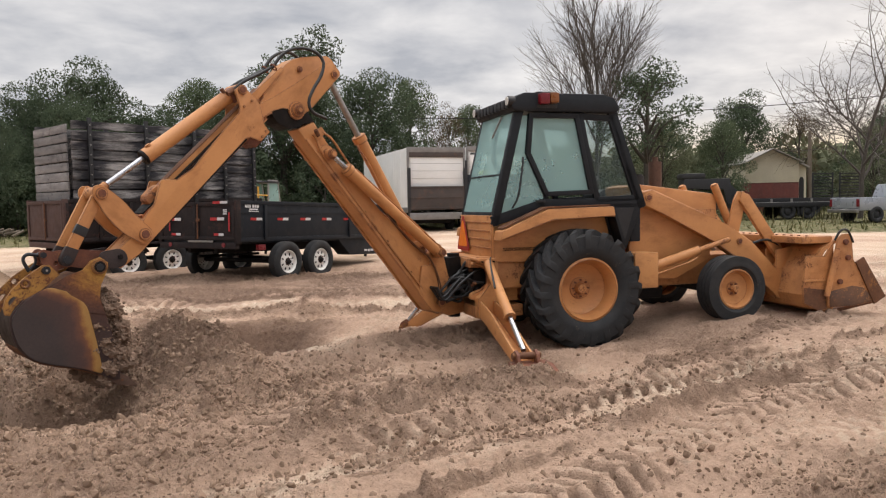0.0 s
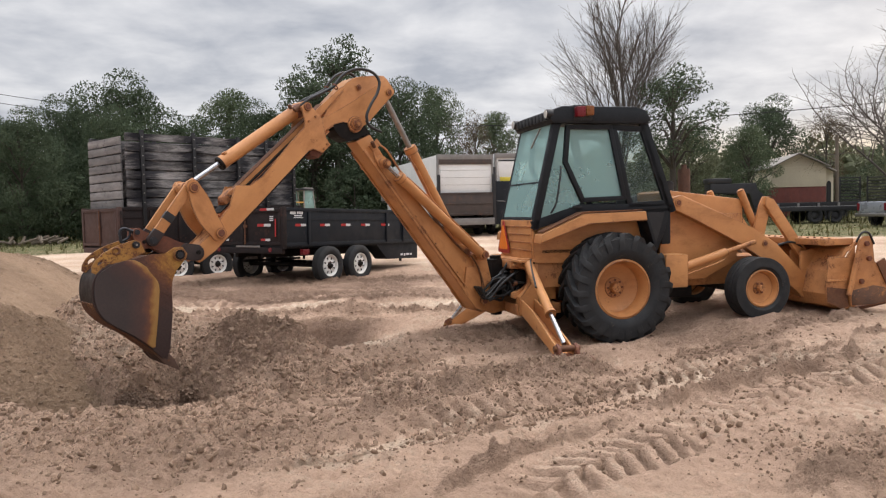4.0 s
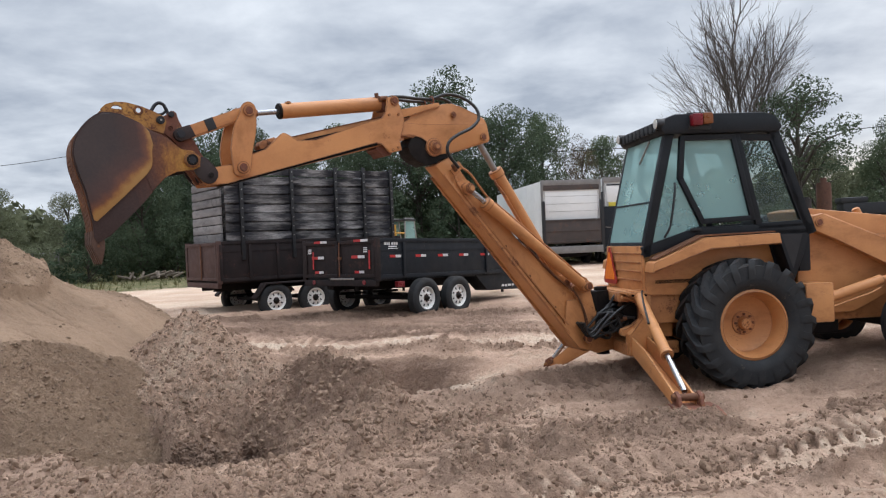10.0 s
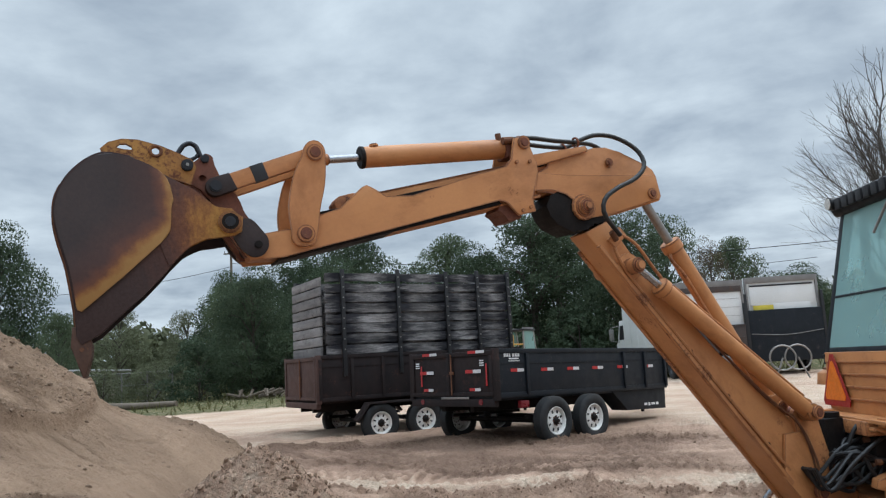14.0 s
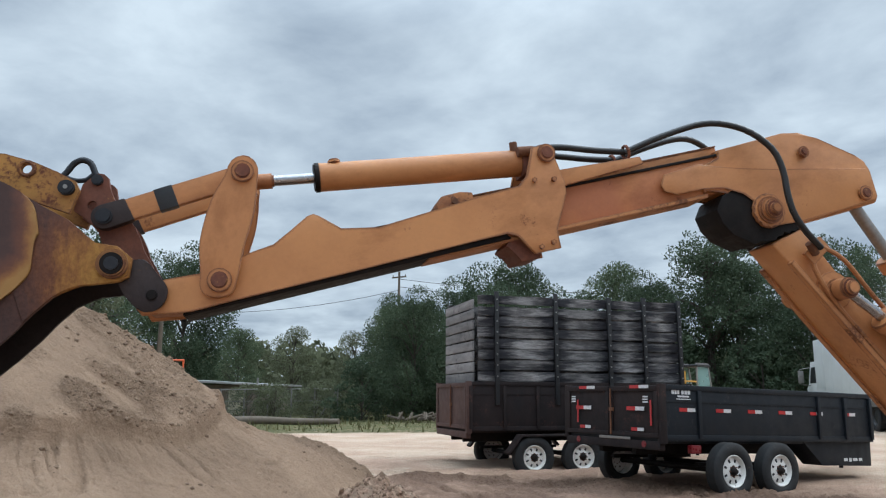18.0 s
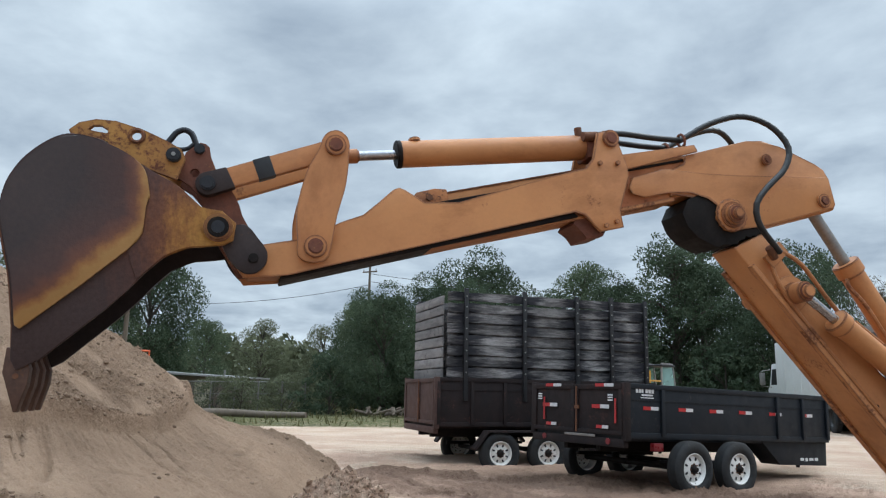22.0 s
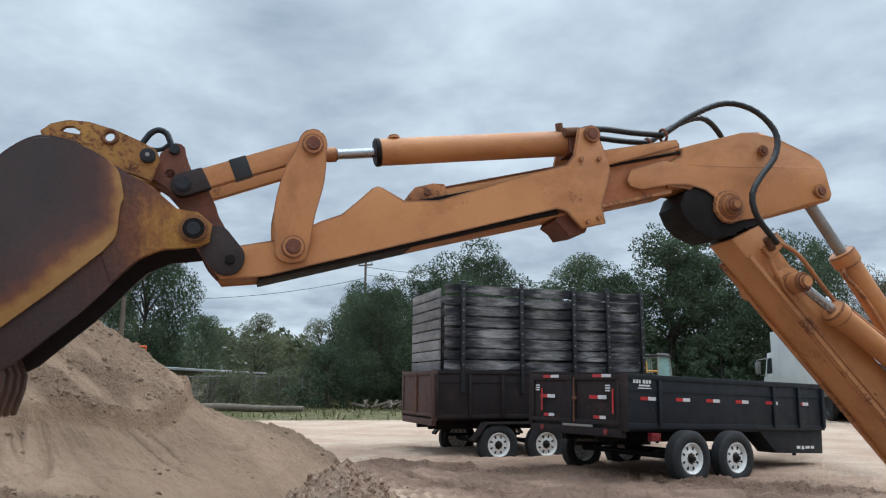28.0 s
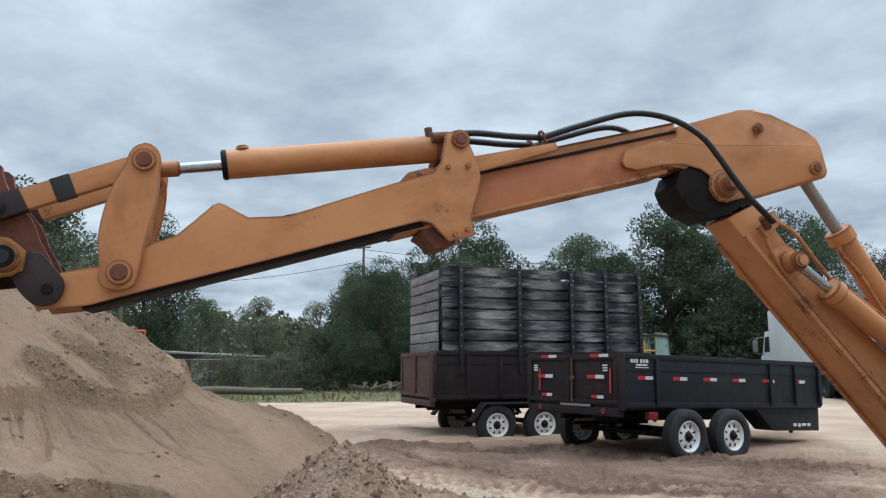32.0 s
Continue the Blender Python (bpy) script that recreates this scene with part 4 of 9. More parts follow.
def heap(name, cx, cy, h, slope, label, seed, material, nr=190, na=760):
    """A heap of poured sand: a rough crown, a scraped ledge with rills below it, and a smooth run-out."""
    R = h / slope + 0.8
    turn = np.arange(na) / na
    A1 = 2 * math.pi * (turn + 0.085 * np.sin(2 * math.pi * turn) * 1.0) + math.pi + radians(-28)
    r, a = np.meshgrid(R * (np.arange(nr + 1) / nr) ** 0.9, A1, indexing="ij")
    r, a = r.ravel(), a.ravel()
    x, y = cx + r * np.cos(a), cy + r * np.sin(a)
    lob = 1 + 0.05 * np.sin(3 * a + seed) + 0.03 * np.sin(7 * a)
    z = h + 0.25 - np.sqrt(0.0625 + (slope * r * lob) ** 2)
    m = ease(0, 0.5, r)
    z += m * 0.06 * fbm(x, y, 0.6, 3, 7)
    arc = a * 2.4
    # the ledge wanders round the slope; the face below it is scraped smooth and rilled
    low = r - 2.16 - 0.14 * pnoise(arc * 0.9, arc * 0, 3) - 0.05 * pnoise(arc * 5, arc * 0, 4)
    face = ease(-0.02, 0.04, low) * ease(1.7, 0.9, low)
    z -= m * 0.12 * ease(-0.02, 0.03, low) * ease(1.0, 0.2, low)
    rill_at = arc + 0.10 * low + 0.05 * pnoise(low * 3, arc * 2, 8)
    rill = ease(0.085, 0.0, np.abs(pnoise(rill_at * 5.0, low * 0.7, 13))) * ease(-0.05, 0.25, pnoise(rill_at * 1.7, low * 1.3, 15)) * ease(0.0, 0.08, low) * ease(1.05, 0.35, low)
    fine_rill = ease(0.10, 0.0, np.abs(pnoise(rill_at * 11, low * 0.8, 17))) * ease(0.0, 0.06, low) * ease(0.7, 0.2, low)
    z -= 0.042 * rill + 0.018 * fine_rill
    slip = ease(0.04, 0.0, np.abs(low - 0.55 - 0.35 * pnoise(arc * 1.3, arc * 0, 19))) * ease(0.0, 0.2, pnoise(arc * 2.3, arc * 0, 20))
    z -= 0.02 * slip
    # crumbs: on the crown, on the shoulder over the ledge, in patches on the face, and about the foot
    patch = ease(0.02, 0.22, fbm(x, y, 1.3, 2, 23))
    bearing = np.degrees(np.arctan2(y - cy, x - cx))
    brown = ease(2.92, 3.12, r + 0.10 * fbm(x, y, 2.5, 2, 29) - 0.014 * np.clip(bearing + 15, -20, 25)) * ease(14, 4, bearing)
    flank = np.exp(-((((x + 6.3) / 0.9) ** 2 + ((y - 10.2) / 0.9) ** 2) ** 1.25))
    z += 0.26 * flank + 0.05 * brown
    band = ease(-0.9, -0.5, low) * ease(0.03, -0.06, low) * ease(-0.15, 0.2, pnoise(x * 2.2, y * 2.2, 31))
    rough = np.maximum.reduce([ease(1.7, 0.6, r) * (0.3 + 0.7 * patch), band, 0.6 * patch * (1 - 0.8 * face), flank, brown])
    z += rough * (0.05 * np.abs(fbm(x, y, 3.5, 3, 43)) + 0.055 * np.sqrt(np.maximum(0, pnoise(x * 7, y * 7, 47) - 0.14)) + 0.045 * np.sqrt(np.maximum(0, pnoise(x * 14, y * 14, 53) - 0.10)) + 0.022 * pnoise(x * 26, y * 26, 57)) + (0.016 * fbm(x, y, 9, 3, 59) + 0.030 * np.sqrt(np.maximum(0, pnoise(x * 12, y * 12, 61) - 0.28))) * m
    z = np.maximum(z, np.array([ground_z(px, py, False) for px, py in zip(x.tolist(), y.tolist())]) - 0.35)
    # rills, slips and the top of the scraped face get a darker tone
    damp = 0.40 + 0.02 * rough + 0.04 * np.maximum(flank, brown) + 0.06 * face * ease(0.7, 0.1, low) + 0.20 * rill + 0.08 * fine_rill + 0.15 * slip + 0.16 * fbm(x, y, 0.9, 4, 67)
    loose = 0.25 + 0.6 * rough
    fs = [(i * na + j, i * na + (j + 1) % na, (i + 1) * na + (j + 1) % na, (i + 1) * na + j) for i in range(nr) for j in range(na)]
    vs = np.stack([x, y, z], 1).tolist()
    me = bpy.data.meshes.new(name)
    me.from_pydata(vs, [], fs)
    me.materials.append(material)
    for key, values in (("damp", damp), ("loose", loose)):
        me.attributes.new(key, "FLOAT", "POINT").data.foreach_set("value", values)
    me.shade_smooth()
    me.flip_normals() if me.polygons[na * 3].normal.z < 0 else None
    rg = random.Random(8)
    lies = np.clip(rough - 0.2, 0, 1) * 0.22 + 0.05 * ease(0.15, 0.35, pnoise(x * 2.4, y * 2.4, 83)) + 0.10 * ease(0.09, 0.0, np.abs(low + 0.03)) + 0.05 * rill
    picked = [v for v, k in zip(vs, lies.tolist()) if rg.random() < k and v[2] > ground_z(v[0], v[1], False)]
    return tagged(new(name, me), label, "sand pile"), picked


SAND_HEAP, HEAP_SPOTS = heap("sand_heap", -8.3, 7.25, 2.72, 0.70, "large heap of tan sand with slips and scattered lumps", 1.7, PILE_SAND)


def clods(name, spots, material, seed, label, on=()):
    """Broken lumps of soil, too many to count."""
    rg = random.Random(seed)
    ico = [(0, 0, 1), (0.894, 0, 0.447), (0.276, 0.851, 0.447), (-0.724, 0.526, 0.447), (-0.724, -0.526, 0.447), (0.276, -0.851, 0.447), (0.724, 0.526, -0.447), (-0.276, 0.851, -0.447), (-0.894, 0, -0.447), (-0.276, -0.851, -0.447), (0.724, -0.526, -0.447), (0, 0, -1)]
    tri = [(0, 1, 2), (0, 2, 3), (0, 3, 4), (0, 4, 5), (0, 5, 1), (1, 6, 2), (2, 7, 3), (3, 8, 4), (4, 9, 5), (5, 10, 1), (6, 7, 2), (7, 8, 3), (8, 9, 4), (9, 10, 5), (10, 6, 1), (11, 7, 6), (11, 8, 7), (11, 9, 8), (11, 10, 9), (11, 6, 10)]
    vs, fs = [], []
    at = [(rg.gauss(cx, rx), rg.gauss(cy, ry), s0 + (s1 - s0) * rg.random() ** 5) for cx, cy, rx, ry, n, s0, s1 in spots for k in range(n)]
    at = [p for p in at if -7.5 < p[0] < 9 and 2.0 < p[1] < 16]
    ax, ay = np.array([p[0] for p in at]), np.array([p[1] for p in at])
    az = crumbs_z(ax, ay, np.array([loose_at(p[0], p[1]) for p in at])).tolist() if at else []
    for (x, y, s), lift_by in zip(at, az):
        z = ground_z(x, y) + lift_by + s * 0.06
        q = Euler((rg.uniform(0, 6), rg.uniform(0, 6), rg.uniform(0, 6))).to_matrix()
        b = len(vs)
        sx, sy, sz = s * rg.uniform(0.7, 1.4), s * rg.uniform(0.7, 1.3), s * rg.uniform(0.4, 0.8)
        for px, py, pz in ico:
            j = rg.uniform(0.65, 1.25)
            v = q @ Vector((px * sx * j, py * sy * j, pz * sz * j))
            vs.append((x + v.x, y + v.y, z + v.z))
        fs += [(b + i, b + j, b + k2) for i, j, k2 in tri]
    for x, y, z in on:
        s, b = 0.005 + 0.024 * rg.random() ** 5, len(vs)
        z -= 0.35 * s
        vs += [(x + px * s * rg.uniform(0.7, 1.3), y + py * s * rg.uniform(0.7, 1.3), z + 0.2 * s + pz * s * rg.uniform(0.5, 1.0)) for px, py, pz in ico]
        fs += [(b + i, b + j, b + k2) for i, j, k2 in tri]
    me = bpy.data.meshes.new(name)
    me.from_pydata(vs, [], fs)
    me.materials.append(material)
    return tagged(new(name, me), label, "soil", kind="stuff")


SPOTS = [(-2.6, 4.7, 1.2, 0.6, 5500, 0.004, 0.030), (0.2, 5.6, 0.9, 0.5, 2600, 0.004, 0.026), (2.2, 4.2, 0.5, 0.35, 900, 0.006, 0.034), (2.8, 6.6, 1.3, 0.7, 1500, 0.004, 0.026), (-2.3, 6.75, 0.7, 0.5, 900, 0.006, 0.032), (-1.95, 6.35, 0.25, 0.15, 50, 0.015, 0.055), (-4.2, 7.4, 1.0, 0.9, 1200, 0.006, 0.032), (-4.7, 8.6, 0.6, 0.5, 700, 0.006, 0.035), (-5.3, 8.0, 0.7, 1.0, 700, 0.006, 0.032), (-2.8, 5.4, 0.9, 0.4, 500, 0.006, 0.04),
         (0.5, 6.15, 0.5, 0.35, 500, 0.006, 0.035), (-6.4, 10.8, 0.5, 0.7, 400, 0.01, 0.045), (2.4, 4.0, 0.3, 0.2, 60, 0.01, 0.04),
         (-3.6, 6.4, 1.1, 0.9, 4200, 0.006, 0.040), (-2.4, 6.2, 0.9, 0.8, 3600, 0.006, 0.036), (-4.3, 5.6, 0.8, 0.7, 2400, 0.006, 0.036), (-1.3, 6.4, 0.8, 0.9, 1800, 0.005, 0.03), (-4.6, 8.3, 0.6, 0.6, 1500, 0.006, 0.034), (-2.9, 8.0, 1.2, 0.5, 1400, 0.006, 0.034)]
for row in WINDROWS:
    count = int(55 * math.hypot(row[2] - row[0], row[3] - row[1]) * (1 + 4 * row[5]))
    for k in range(12):
        f = (k + 0.5) / 12
        fx, fy = row[0] + f * (row[2] - row[0]), row[1] + f * (row[3] - row[1])
        SPOTS.append((fx, fy, 0.28, 0.04 + row[5] * 0.7, count // 8, 0.004, 0.022))
clods("heap_crumbs", [], CRUMB, 16, "sandy crumbs scattered over the heap", HEAP_SPOTS)
clods("soil_clods", SPOTS, CLOD, 15, "loose brown soil clods on the sand")

# ---- the backhoe loader ----
backhoe = thing("backhoe_loader", MACHINE, "orange backhoe loader with a dark cab, standing on sand", "backhoe")
RW = (0.05, 0.83, 0.61, 0.655, 0.52)   # rear wheel: x, half track, height, radius, width
FW = (2.14, 0.80, 0.505, 0.405, 0.28)


def tyre_mesh(R, W, rim, ribs):
    bm = BM()
    h = W / 2
    crown = [(R - 0.022, -0.4), (R - 0.018, 0), (R - 0.022, 0.4)]
    if ribs:
        crown = []
        for y in (-0.78, -0.42, 0.0, 0.42, 0.78):
            crown += [(R - 0.022, y - 0.17), (R + 0.004, y - 0.14), (R + 0.006, y + 0.14), (R - 0.022, y + 0.17)]
    prof = [(rim, -h * 0.72), (rim + 0.03, -h * 0.86), (rim + (R - rim) * 0.30, -h * 0.99), (rim + (R - rim) * 0.45, -h), (R - 0.075, -h * 0.97), (R - 0.035, -h * 0.95)]
    prof += [(r, y * h) for r, y in crown] + [(r, -y) for r, y in prof[::-1]]
    return lathe(bm, prof, 64)


def lug_mesh(R, W, side, lug_h):
    """One slanted tractor lug, from the middle of the tread out over the shoulder."""
    bm = BM()
    h, wd, sweep = W / 2, 0.048, 0.36 * 0.69 / R
    strip = [(0.02, 0.0, 0), (0.5, 0.45, 0), (0.86, 0.85, -0.015), (1.02, 1.0, -0.085), (1.03, 1.02, -0.13)]
    rows = []
    for f, g, dr in strip:
        aa, y = sweep * g, side * h * f
        for da, rr in ((-wd / R, R - 0.04 + dr), (-wd * 0.72 / R, R + lug_h + dr), (wd * 0.72 / R, R + lug_h + dr), (wd / R, R - 0.04 + dr)):
            rows.append(bm.verts.new((rr * math.cos(aa + da), y, rr * math.sin(aa + da))))
    for i in range(len(strip) - 1):
        for j in range(3):
            bm.faces.new((rows[i * 4 + j], rows[i * 4 + j + 1], rows[i * 4 + 5 + j], rows[i * 4 + 4 + j]))
    bm.faces.new(rows[:4])
    bm.faces.new(rows[-4:])
    return bm


def wheel(parent, x, y, z, R, W, rim, lugs, lug_h, chevron, material, bolts, dish):
    out = -1 if y < 0 else 1
    root = part("wheel", lathe(BM(), [(rim * 0.98, -out * W * 0.36), (rim * 1.06, -out * W * 0.40), (rim * 1.06, out * W * 0.40), (rim * 0.98, out * W * 0.43), (rim * 0.93, out * W * 0.36), (rim * 0.86, out * W * 0.20), (rim * 0.84, out * (W * 0.20 - dish * 0.6)), (rim * 0.62, out * (W * 0.20 - dish)), (rim * 0.30, out * (W * 0.20 - dish)), (0, out * (W * 0.20 - dish))], 44), material, parent, "orange pressed steel wheel", pose(x, y, z))
    part("tyre", tyre_mesh(R, W, rim, not chevron), RUBBER, root)
    if chevron:
        for sd in (-1, 1):
            first = part("tyre_lug", lug_mesh(R, W, sd, lug_h), RUBBER, root)
            for k in range(1, lugs):
                again(first, pose(0, 0, 0, 0, 360 * k / lugs, 0))
            first.matrix_basis = pose(0, 0, 0, 0, 180 / lugs if sd > 0 else 0, 0)
            if sd > 0:
                for o in [c for c in root.children if c.data == first.data and c is not first]:
                    o.matrix_basis = pose(0, 0, 0, 0, 180 / lugs, 0) @ o.matrix_basis
    face = out * (W * 0.20 - dish)
    hub = BM()
    lathe(hub, [(0, face + out * 0.085), (rim * 0.16, face + out * 0.08), (rim * 0.19, face + out * 0.05), (rim * 0.20, face + out * 0.015), (rim * 0.36, face + out * 0.012), (rim * 0.37, face - out * 0.004)], 24)
    part("hub", hub, ORANGE_WORN, root)
    for k in range(bolts):
        a = 2 * math.pi * k / bolts
        b = BM()
        px, pz = rim * 0.27 * math.cos(a), rim * 0.27 * math.sin(a)
        rod(b, (px, face, pz), (px, face + out * 0.035, pz), 0.014, n=6)
        part("wheel_nut", b, RUST_RED, root)
    return root


for side in (-1, 1):
    wheel(backhoe, RW[0], side * RW[1], RW[2], RW[3], RW[4], 0.355, 20, 0.042, True, ORANGE, 8, 0.13)
    wheel(backhoe, FW[0], side * FW[1], FW[2], FW[3], FW[4], 0.238, 44, 0.008, False, ORANGE, 6, 0.03)

# chassis, axles, transmission
part("chassis", box(BM(), -0.6, 2.75, -0.30, 0.30, 0.52, 0.90, 0.02), ORANGE_WORN, backhoe)
part("rear_axle", rod(box(BM(), -0.2, 0.2, -0.35, 0.35, 0.45, 0.85, 0.05), (0.05, -0.66, 0.61), (0.05, 0.66, 0.61), 0.12), GREASE, backhoe)
part("front_axle", rod(box(BM(), 2.02, 2.26, -0.62, 0.62, 0.42, 0.58, 0.03), (2.14, -0.72, 0.505), (2.14, 0.72, 0.505), 0.06), GREASE, backhoe)
part("belly_tank", box(BM(), 0.45, 1.5, -0.28, 0.28, 0.36, 0.54, 0.03), GREASE, backhoe)
part("step_box", box(BM(), 0.80, 1.12, -0.78, -0.44, 0.56, 0.99, 0.012), ORANGE, backhoe)
part("step_box", box(BM(), 0.80, 1.12, 0.44, 0.78, 0.56, 0.99, 0.012), ORANGE, backhoe)

# hood, grille, exhaust
part("hood", prism(BM(), [(1.00, 1.20), (1.00, 1.80), (1.12, 1.83), (2.20, 1.70), (2.26, 1.64), (2.26, 1.20)], -0.34, 0.34, 0.025), ORANGE, backhoe)
part("grille", box(BM(), 2.27, 2.30, -0.28, 0.28, 1.22, 1.60, 0.008), BLACK, backhoe)
for k in range(9):
    part("grille_slat", box(BM(), 2.30, 2.315, -0.27, 0.27, 1.25 + k * 0.038, 1.262 + k * 0.038), BLACK, backhoe)
part("exhaust", rod(rod(BM(), (1.62, 0.10, 1.74), (1.62, 0.10, 2.14), 0.085, n=20, bev=0.01), (1.62, 0.1, 2.12), (1.62, 0.1, 2.20), 0.04), TOOTH, backhoe)
part("air_cleaner", rod(BM(), (1.32, 0.05, 1.80), (1.32, 0.05, 1.97), 0.09, n=20, bev=0.02), BLACK, backhoe)
for side in (-1, 1):
    part("loader_tower", prism(BM(), [(0.92, 0.62), (0.92, 1.05), (1.02, 1.66), (1.14, 1.76), (1.26, 1.70), (1.55, 1.45), (2.10, 1.22), (2.10, 0.86), (1.6, 0.62)], side * 0.40 - 0.03, side * 0.40 + 0.03, 0.012), ORANGE, backhoe)
    part("side_panel", box(BM(), 1.15, 2.2, side * 0.375 - 0.012, side * 0.375 + 0.012, 1.1, 1.5, 0.006), ORANGE_WORN, backhoe)
    # lift arm, its cylinder and links
    arm = part("loader_arm", prism(BM(), [(1.00, 1.58), (1.04, 1.73), (1.16, 1.76), (2.10, 1.36), (2.24, 1.30), (2.62, 1.07), (3.18, 0.52), (3.24, 0.36), (3.10, 0.28), (2.98, 0.34), (2.42, 0.86), (2.02, 1.10), (1.30, 1.46)], side * 0.53 - 0.06, side * 0.53 + 0.06, 0.015), ORANGE, backhoe)
    pin(arm, 1.10, 1.66, side * 0.53 - 0.085, side * 0.53 + 0.085, 0.035)
    pin(arm, 3.12, 0.42, side * 0.53 - 0.09, side * 0.53 + 0.09, 0.04)
    pin(arm, 2.42, 1.08, side * 0.53 - 0.085, side * 0.53 + 0.085, 0.03)
    yc = side * 0.65
    part("lift_cylinder", rod(rod(BM(), (1.10, yc, 0.80), (1.78, yc, 0.99), 0.058, n=20, bev=0.01), (1.06, yc - 0.05, 0.79), (1.06, yc + 0.05, 0.79), 0.06), ORANGE, backhoe)
    part("lift_rod", rod(BM(), (1.78, yc, 0.99), (2.22, yc, 1.11), 0.032, n=16), ORANGE_WORN, backhoe)
    part("lift_pipe", tube(BM(), [(1.14, yc - side * -0.07, 0.72), (1.6, yc + side * 0.07, 0.85), (1.72, yc + side * 0.06, 0.90)], 0.011), ORANGE, backhoe)
    part("bell_crank", prism(BM(), [(2.36, 1.30), (2.30, 1.05), (2.42, 1.00), (2.50, 1.12), (2.62, 1.60), (2.60, 1.72), (2.50, 1.72), (2.44, 1.60)], side * 0.44 - 0.02, side * 0.44 + 0.02, 0.008), ORANGE, backhoe)
    part("tilt_link", prism(BM(), [(2.50, 1.60), (2.52, 1.72), (2.64, 1.68), (3.22, 0.90), (3.20, 0.78), (3.10, 0.80)], side * 0.47 - 0.03, side * 0.47 + 0.03, 0.012), ORANGE, backhoe)
    part("tilt_cylinder", rod(BM(), (2.20, side * 0.36, 1.82), (2.52, side * 0.36, 1.12), 0.05, n=18, bev=0.01), ORANGE, backhoe)
    part("tilt_rod", rod(BM(), (2.52, side * 0.36, 1.12), (2.96, side * 0.36, 0.66), 0.025, n=14), CHROME, backhoe)
    part("loader_hose", tube(BM(), smooth_path([(2.7, side * 0.42, 1.02), (2.92, side * 0.5, 1.08), (3.15, side * 0.48, 0.95), (3.22, side * 0.5, 0.7)], 5), 0.016), HOSE, backhoe)

# clam bucket of the loader, open to the front
lb = part("loader_bucket", prism(BM(), [(3.08, 0.24), (3.02, 0.40), (3.10, 0.70), (3.28, 0.98), (3.48, 1.10), (3.62, 1.12), (3.62, 1.08), (3.49, 1.06), (3.31, 0.95), (3.14, 0.68), (3.06, 0.41), (3.11, 0.28), (3.42, 0.18), (3.42, 0.14)], -1.08, 1.08, 0.004), ORANGE_WORN, backhoe, "worn orange clam bucket")
part("clam_floor", prism(BM(), [(3.42, 0.15), (3.42, 0.20), (4.06, 0.28), (4.10, 0.25)], -1.08, 1.08, 0.003), RUSTY, lb)
for side in (-1, 1):
    part("bucket_side", prism(BM(), [(2.98, 0.30), (2.96, 0.50), (3.00, 0.86), (3.02, 0.90), (3.30, 0.88), (3.42, 1.08), (3.42, 0.20), (3.20, 0.20)], side * 1.09 - 0.015, side * 1.09 + 0.015, 0.005), ORANGE_WORN, lb)
    part("clam_side", prism(BM(), [(3.32, 0.24), (3.30, 0.42), (3.42, 0.85), (3.45, 1.10), (3.53, 1.16), (3.62, 1.16), (3.67, 1.10), (3.69, 0.82), (3.86, 0.64), (4.06, 0.36), (4.04, 0.28), (3.70, 0.24)], side * 1.125 - 0.016, side * 1.125 + 0.016, 0.006), ORANGE_WORN, lb)
    part("side_cutter", prism(BM(), [(3.72, 0.80), (3.84, 0.86), (4.20, 0.34), (4.02, 0.25)], side * 1.15 - 0.012, side * 1.15 + 0.012, 0.004), RUSTY, lb)
    part("wear_plate", prism(BM(), [(3.335, 0.245), (3.325, 0.44), (3.50, 0.47), (3.68, 0.50), (3.84, 0.47), (4.02, 0.36), (4.02, 0.285), (3.70, 0.245)], side * 1.145 - 0.004, side * 1.145 + 0.001, 0.002), BUCKET_WEAR, lb, "bare worn steel")
    for hx, hz in ((3.56, 1.06), (3.60, 0.86), (3.48, 0.56)):
        part("clam_pin", rod(BM(), (hx, side * 1.13, hz), (hx, side * 1.175, hz), 0.035, n=16, bev=0.006), RUST_RED, lb)
    part("clam_cylinder", rod(BM(), (3.27, side * 1.16, 0.38), (3.43, side * 1.16, 0.98), 0.035, n=14, bev=0.008), ORANGE_WORN, lb)
    part("clam_hose", tube(BM(), smooth_path([(3.44, side * 1.10, 1.08), (3.50, side * 1.13, 1.20), (3.60, side * 1.14, 1.20), (3.68, side * 1.15, 1.05)], 5), 0.014), HOSE, lb)
    part("bracket", prism(BM(), [(3.0, 0.30), (3.0, 0.95), (3.2, 0.98), (3.32, 0.9), (3.1, 0.45)], side * 0.47 - 0.11, side * 0.47 - 0.09, 0.004), ORANGE, lb)
    part("bracket", prism(BM(), [(3.0, 0.30), (3.0, 0.95), (3.2, 0.98), (3.32, 0.9), (3.1, 0.45)], side * 0.47 + 0.09, side * 0.47 + 0.11, 0.004), ORANGE, lb)

for side in (-1, 1):
    part("side_rib", box(BM(), 2.97, 3.30, side * 1.11 - 0.008, side * 1.11 + 0.012, 0.57, 0.60, 0.004), ORANGE, lb)
    part("lower_plate", prism(BM(), [(2.985, 0.31), (2.97, 0.50), (3.30, 0.46), (3.32, 0.22), (3.20, 0.205)], side * 1.107 - 0.003, side * 1.107 + 0.003), RUSTY, lb, "rusty lower plate")
part("spill_edge", box(BM(), 2.98, 3.44, -1.06, 1.06, 1.045, 1.135, 0.015), ORANGE_WORN, lb)
for k in range(16):
    part("edge_bolt", rod(BM(), (3.10, -1.0 + k * 0.133, 1.135), (3.10, -1.0 + k * 0.133, 1.148), 0.018, n=8), RUST_RED, lb)

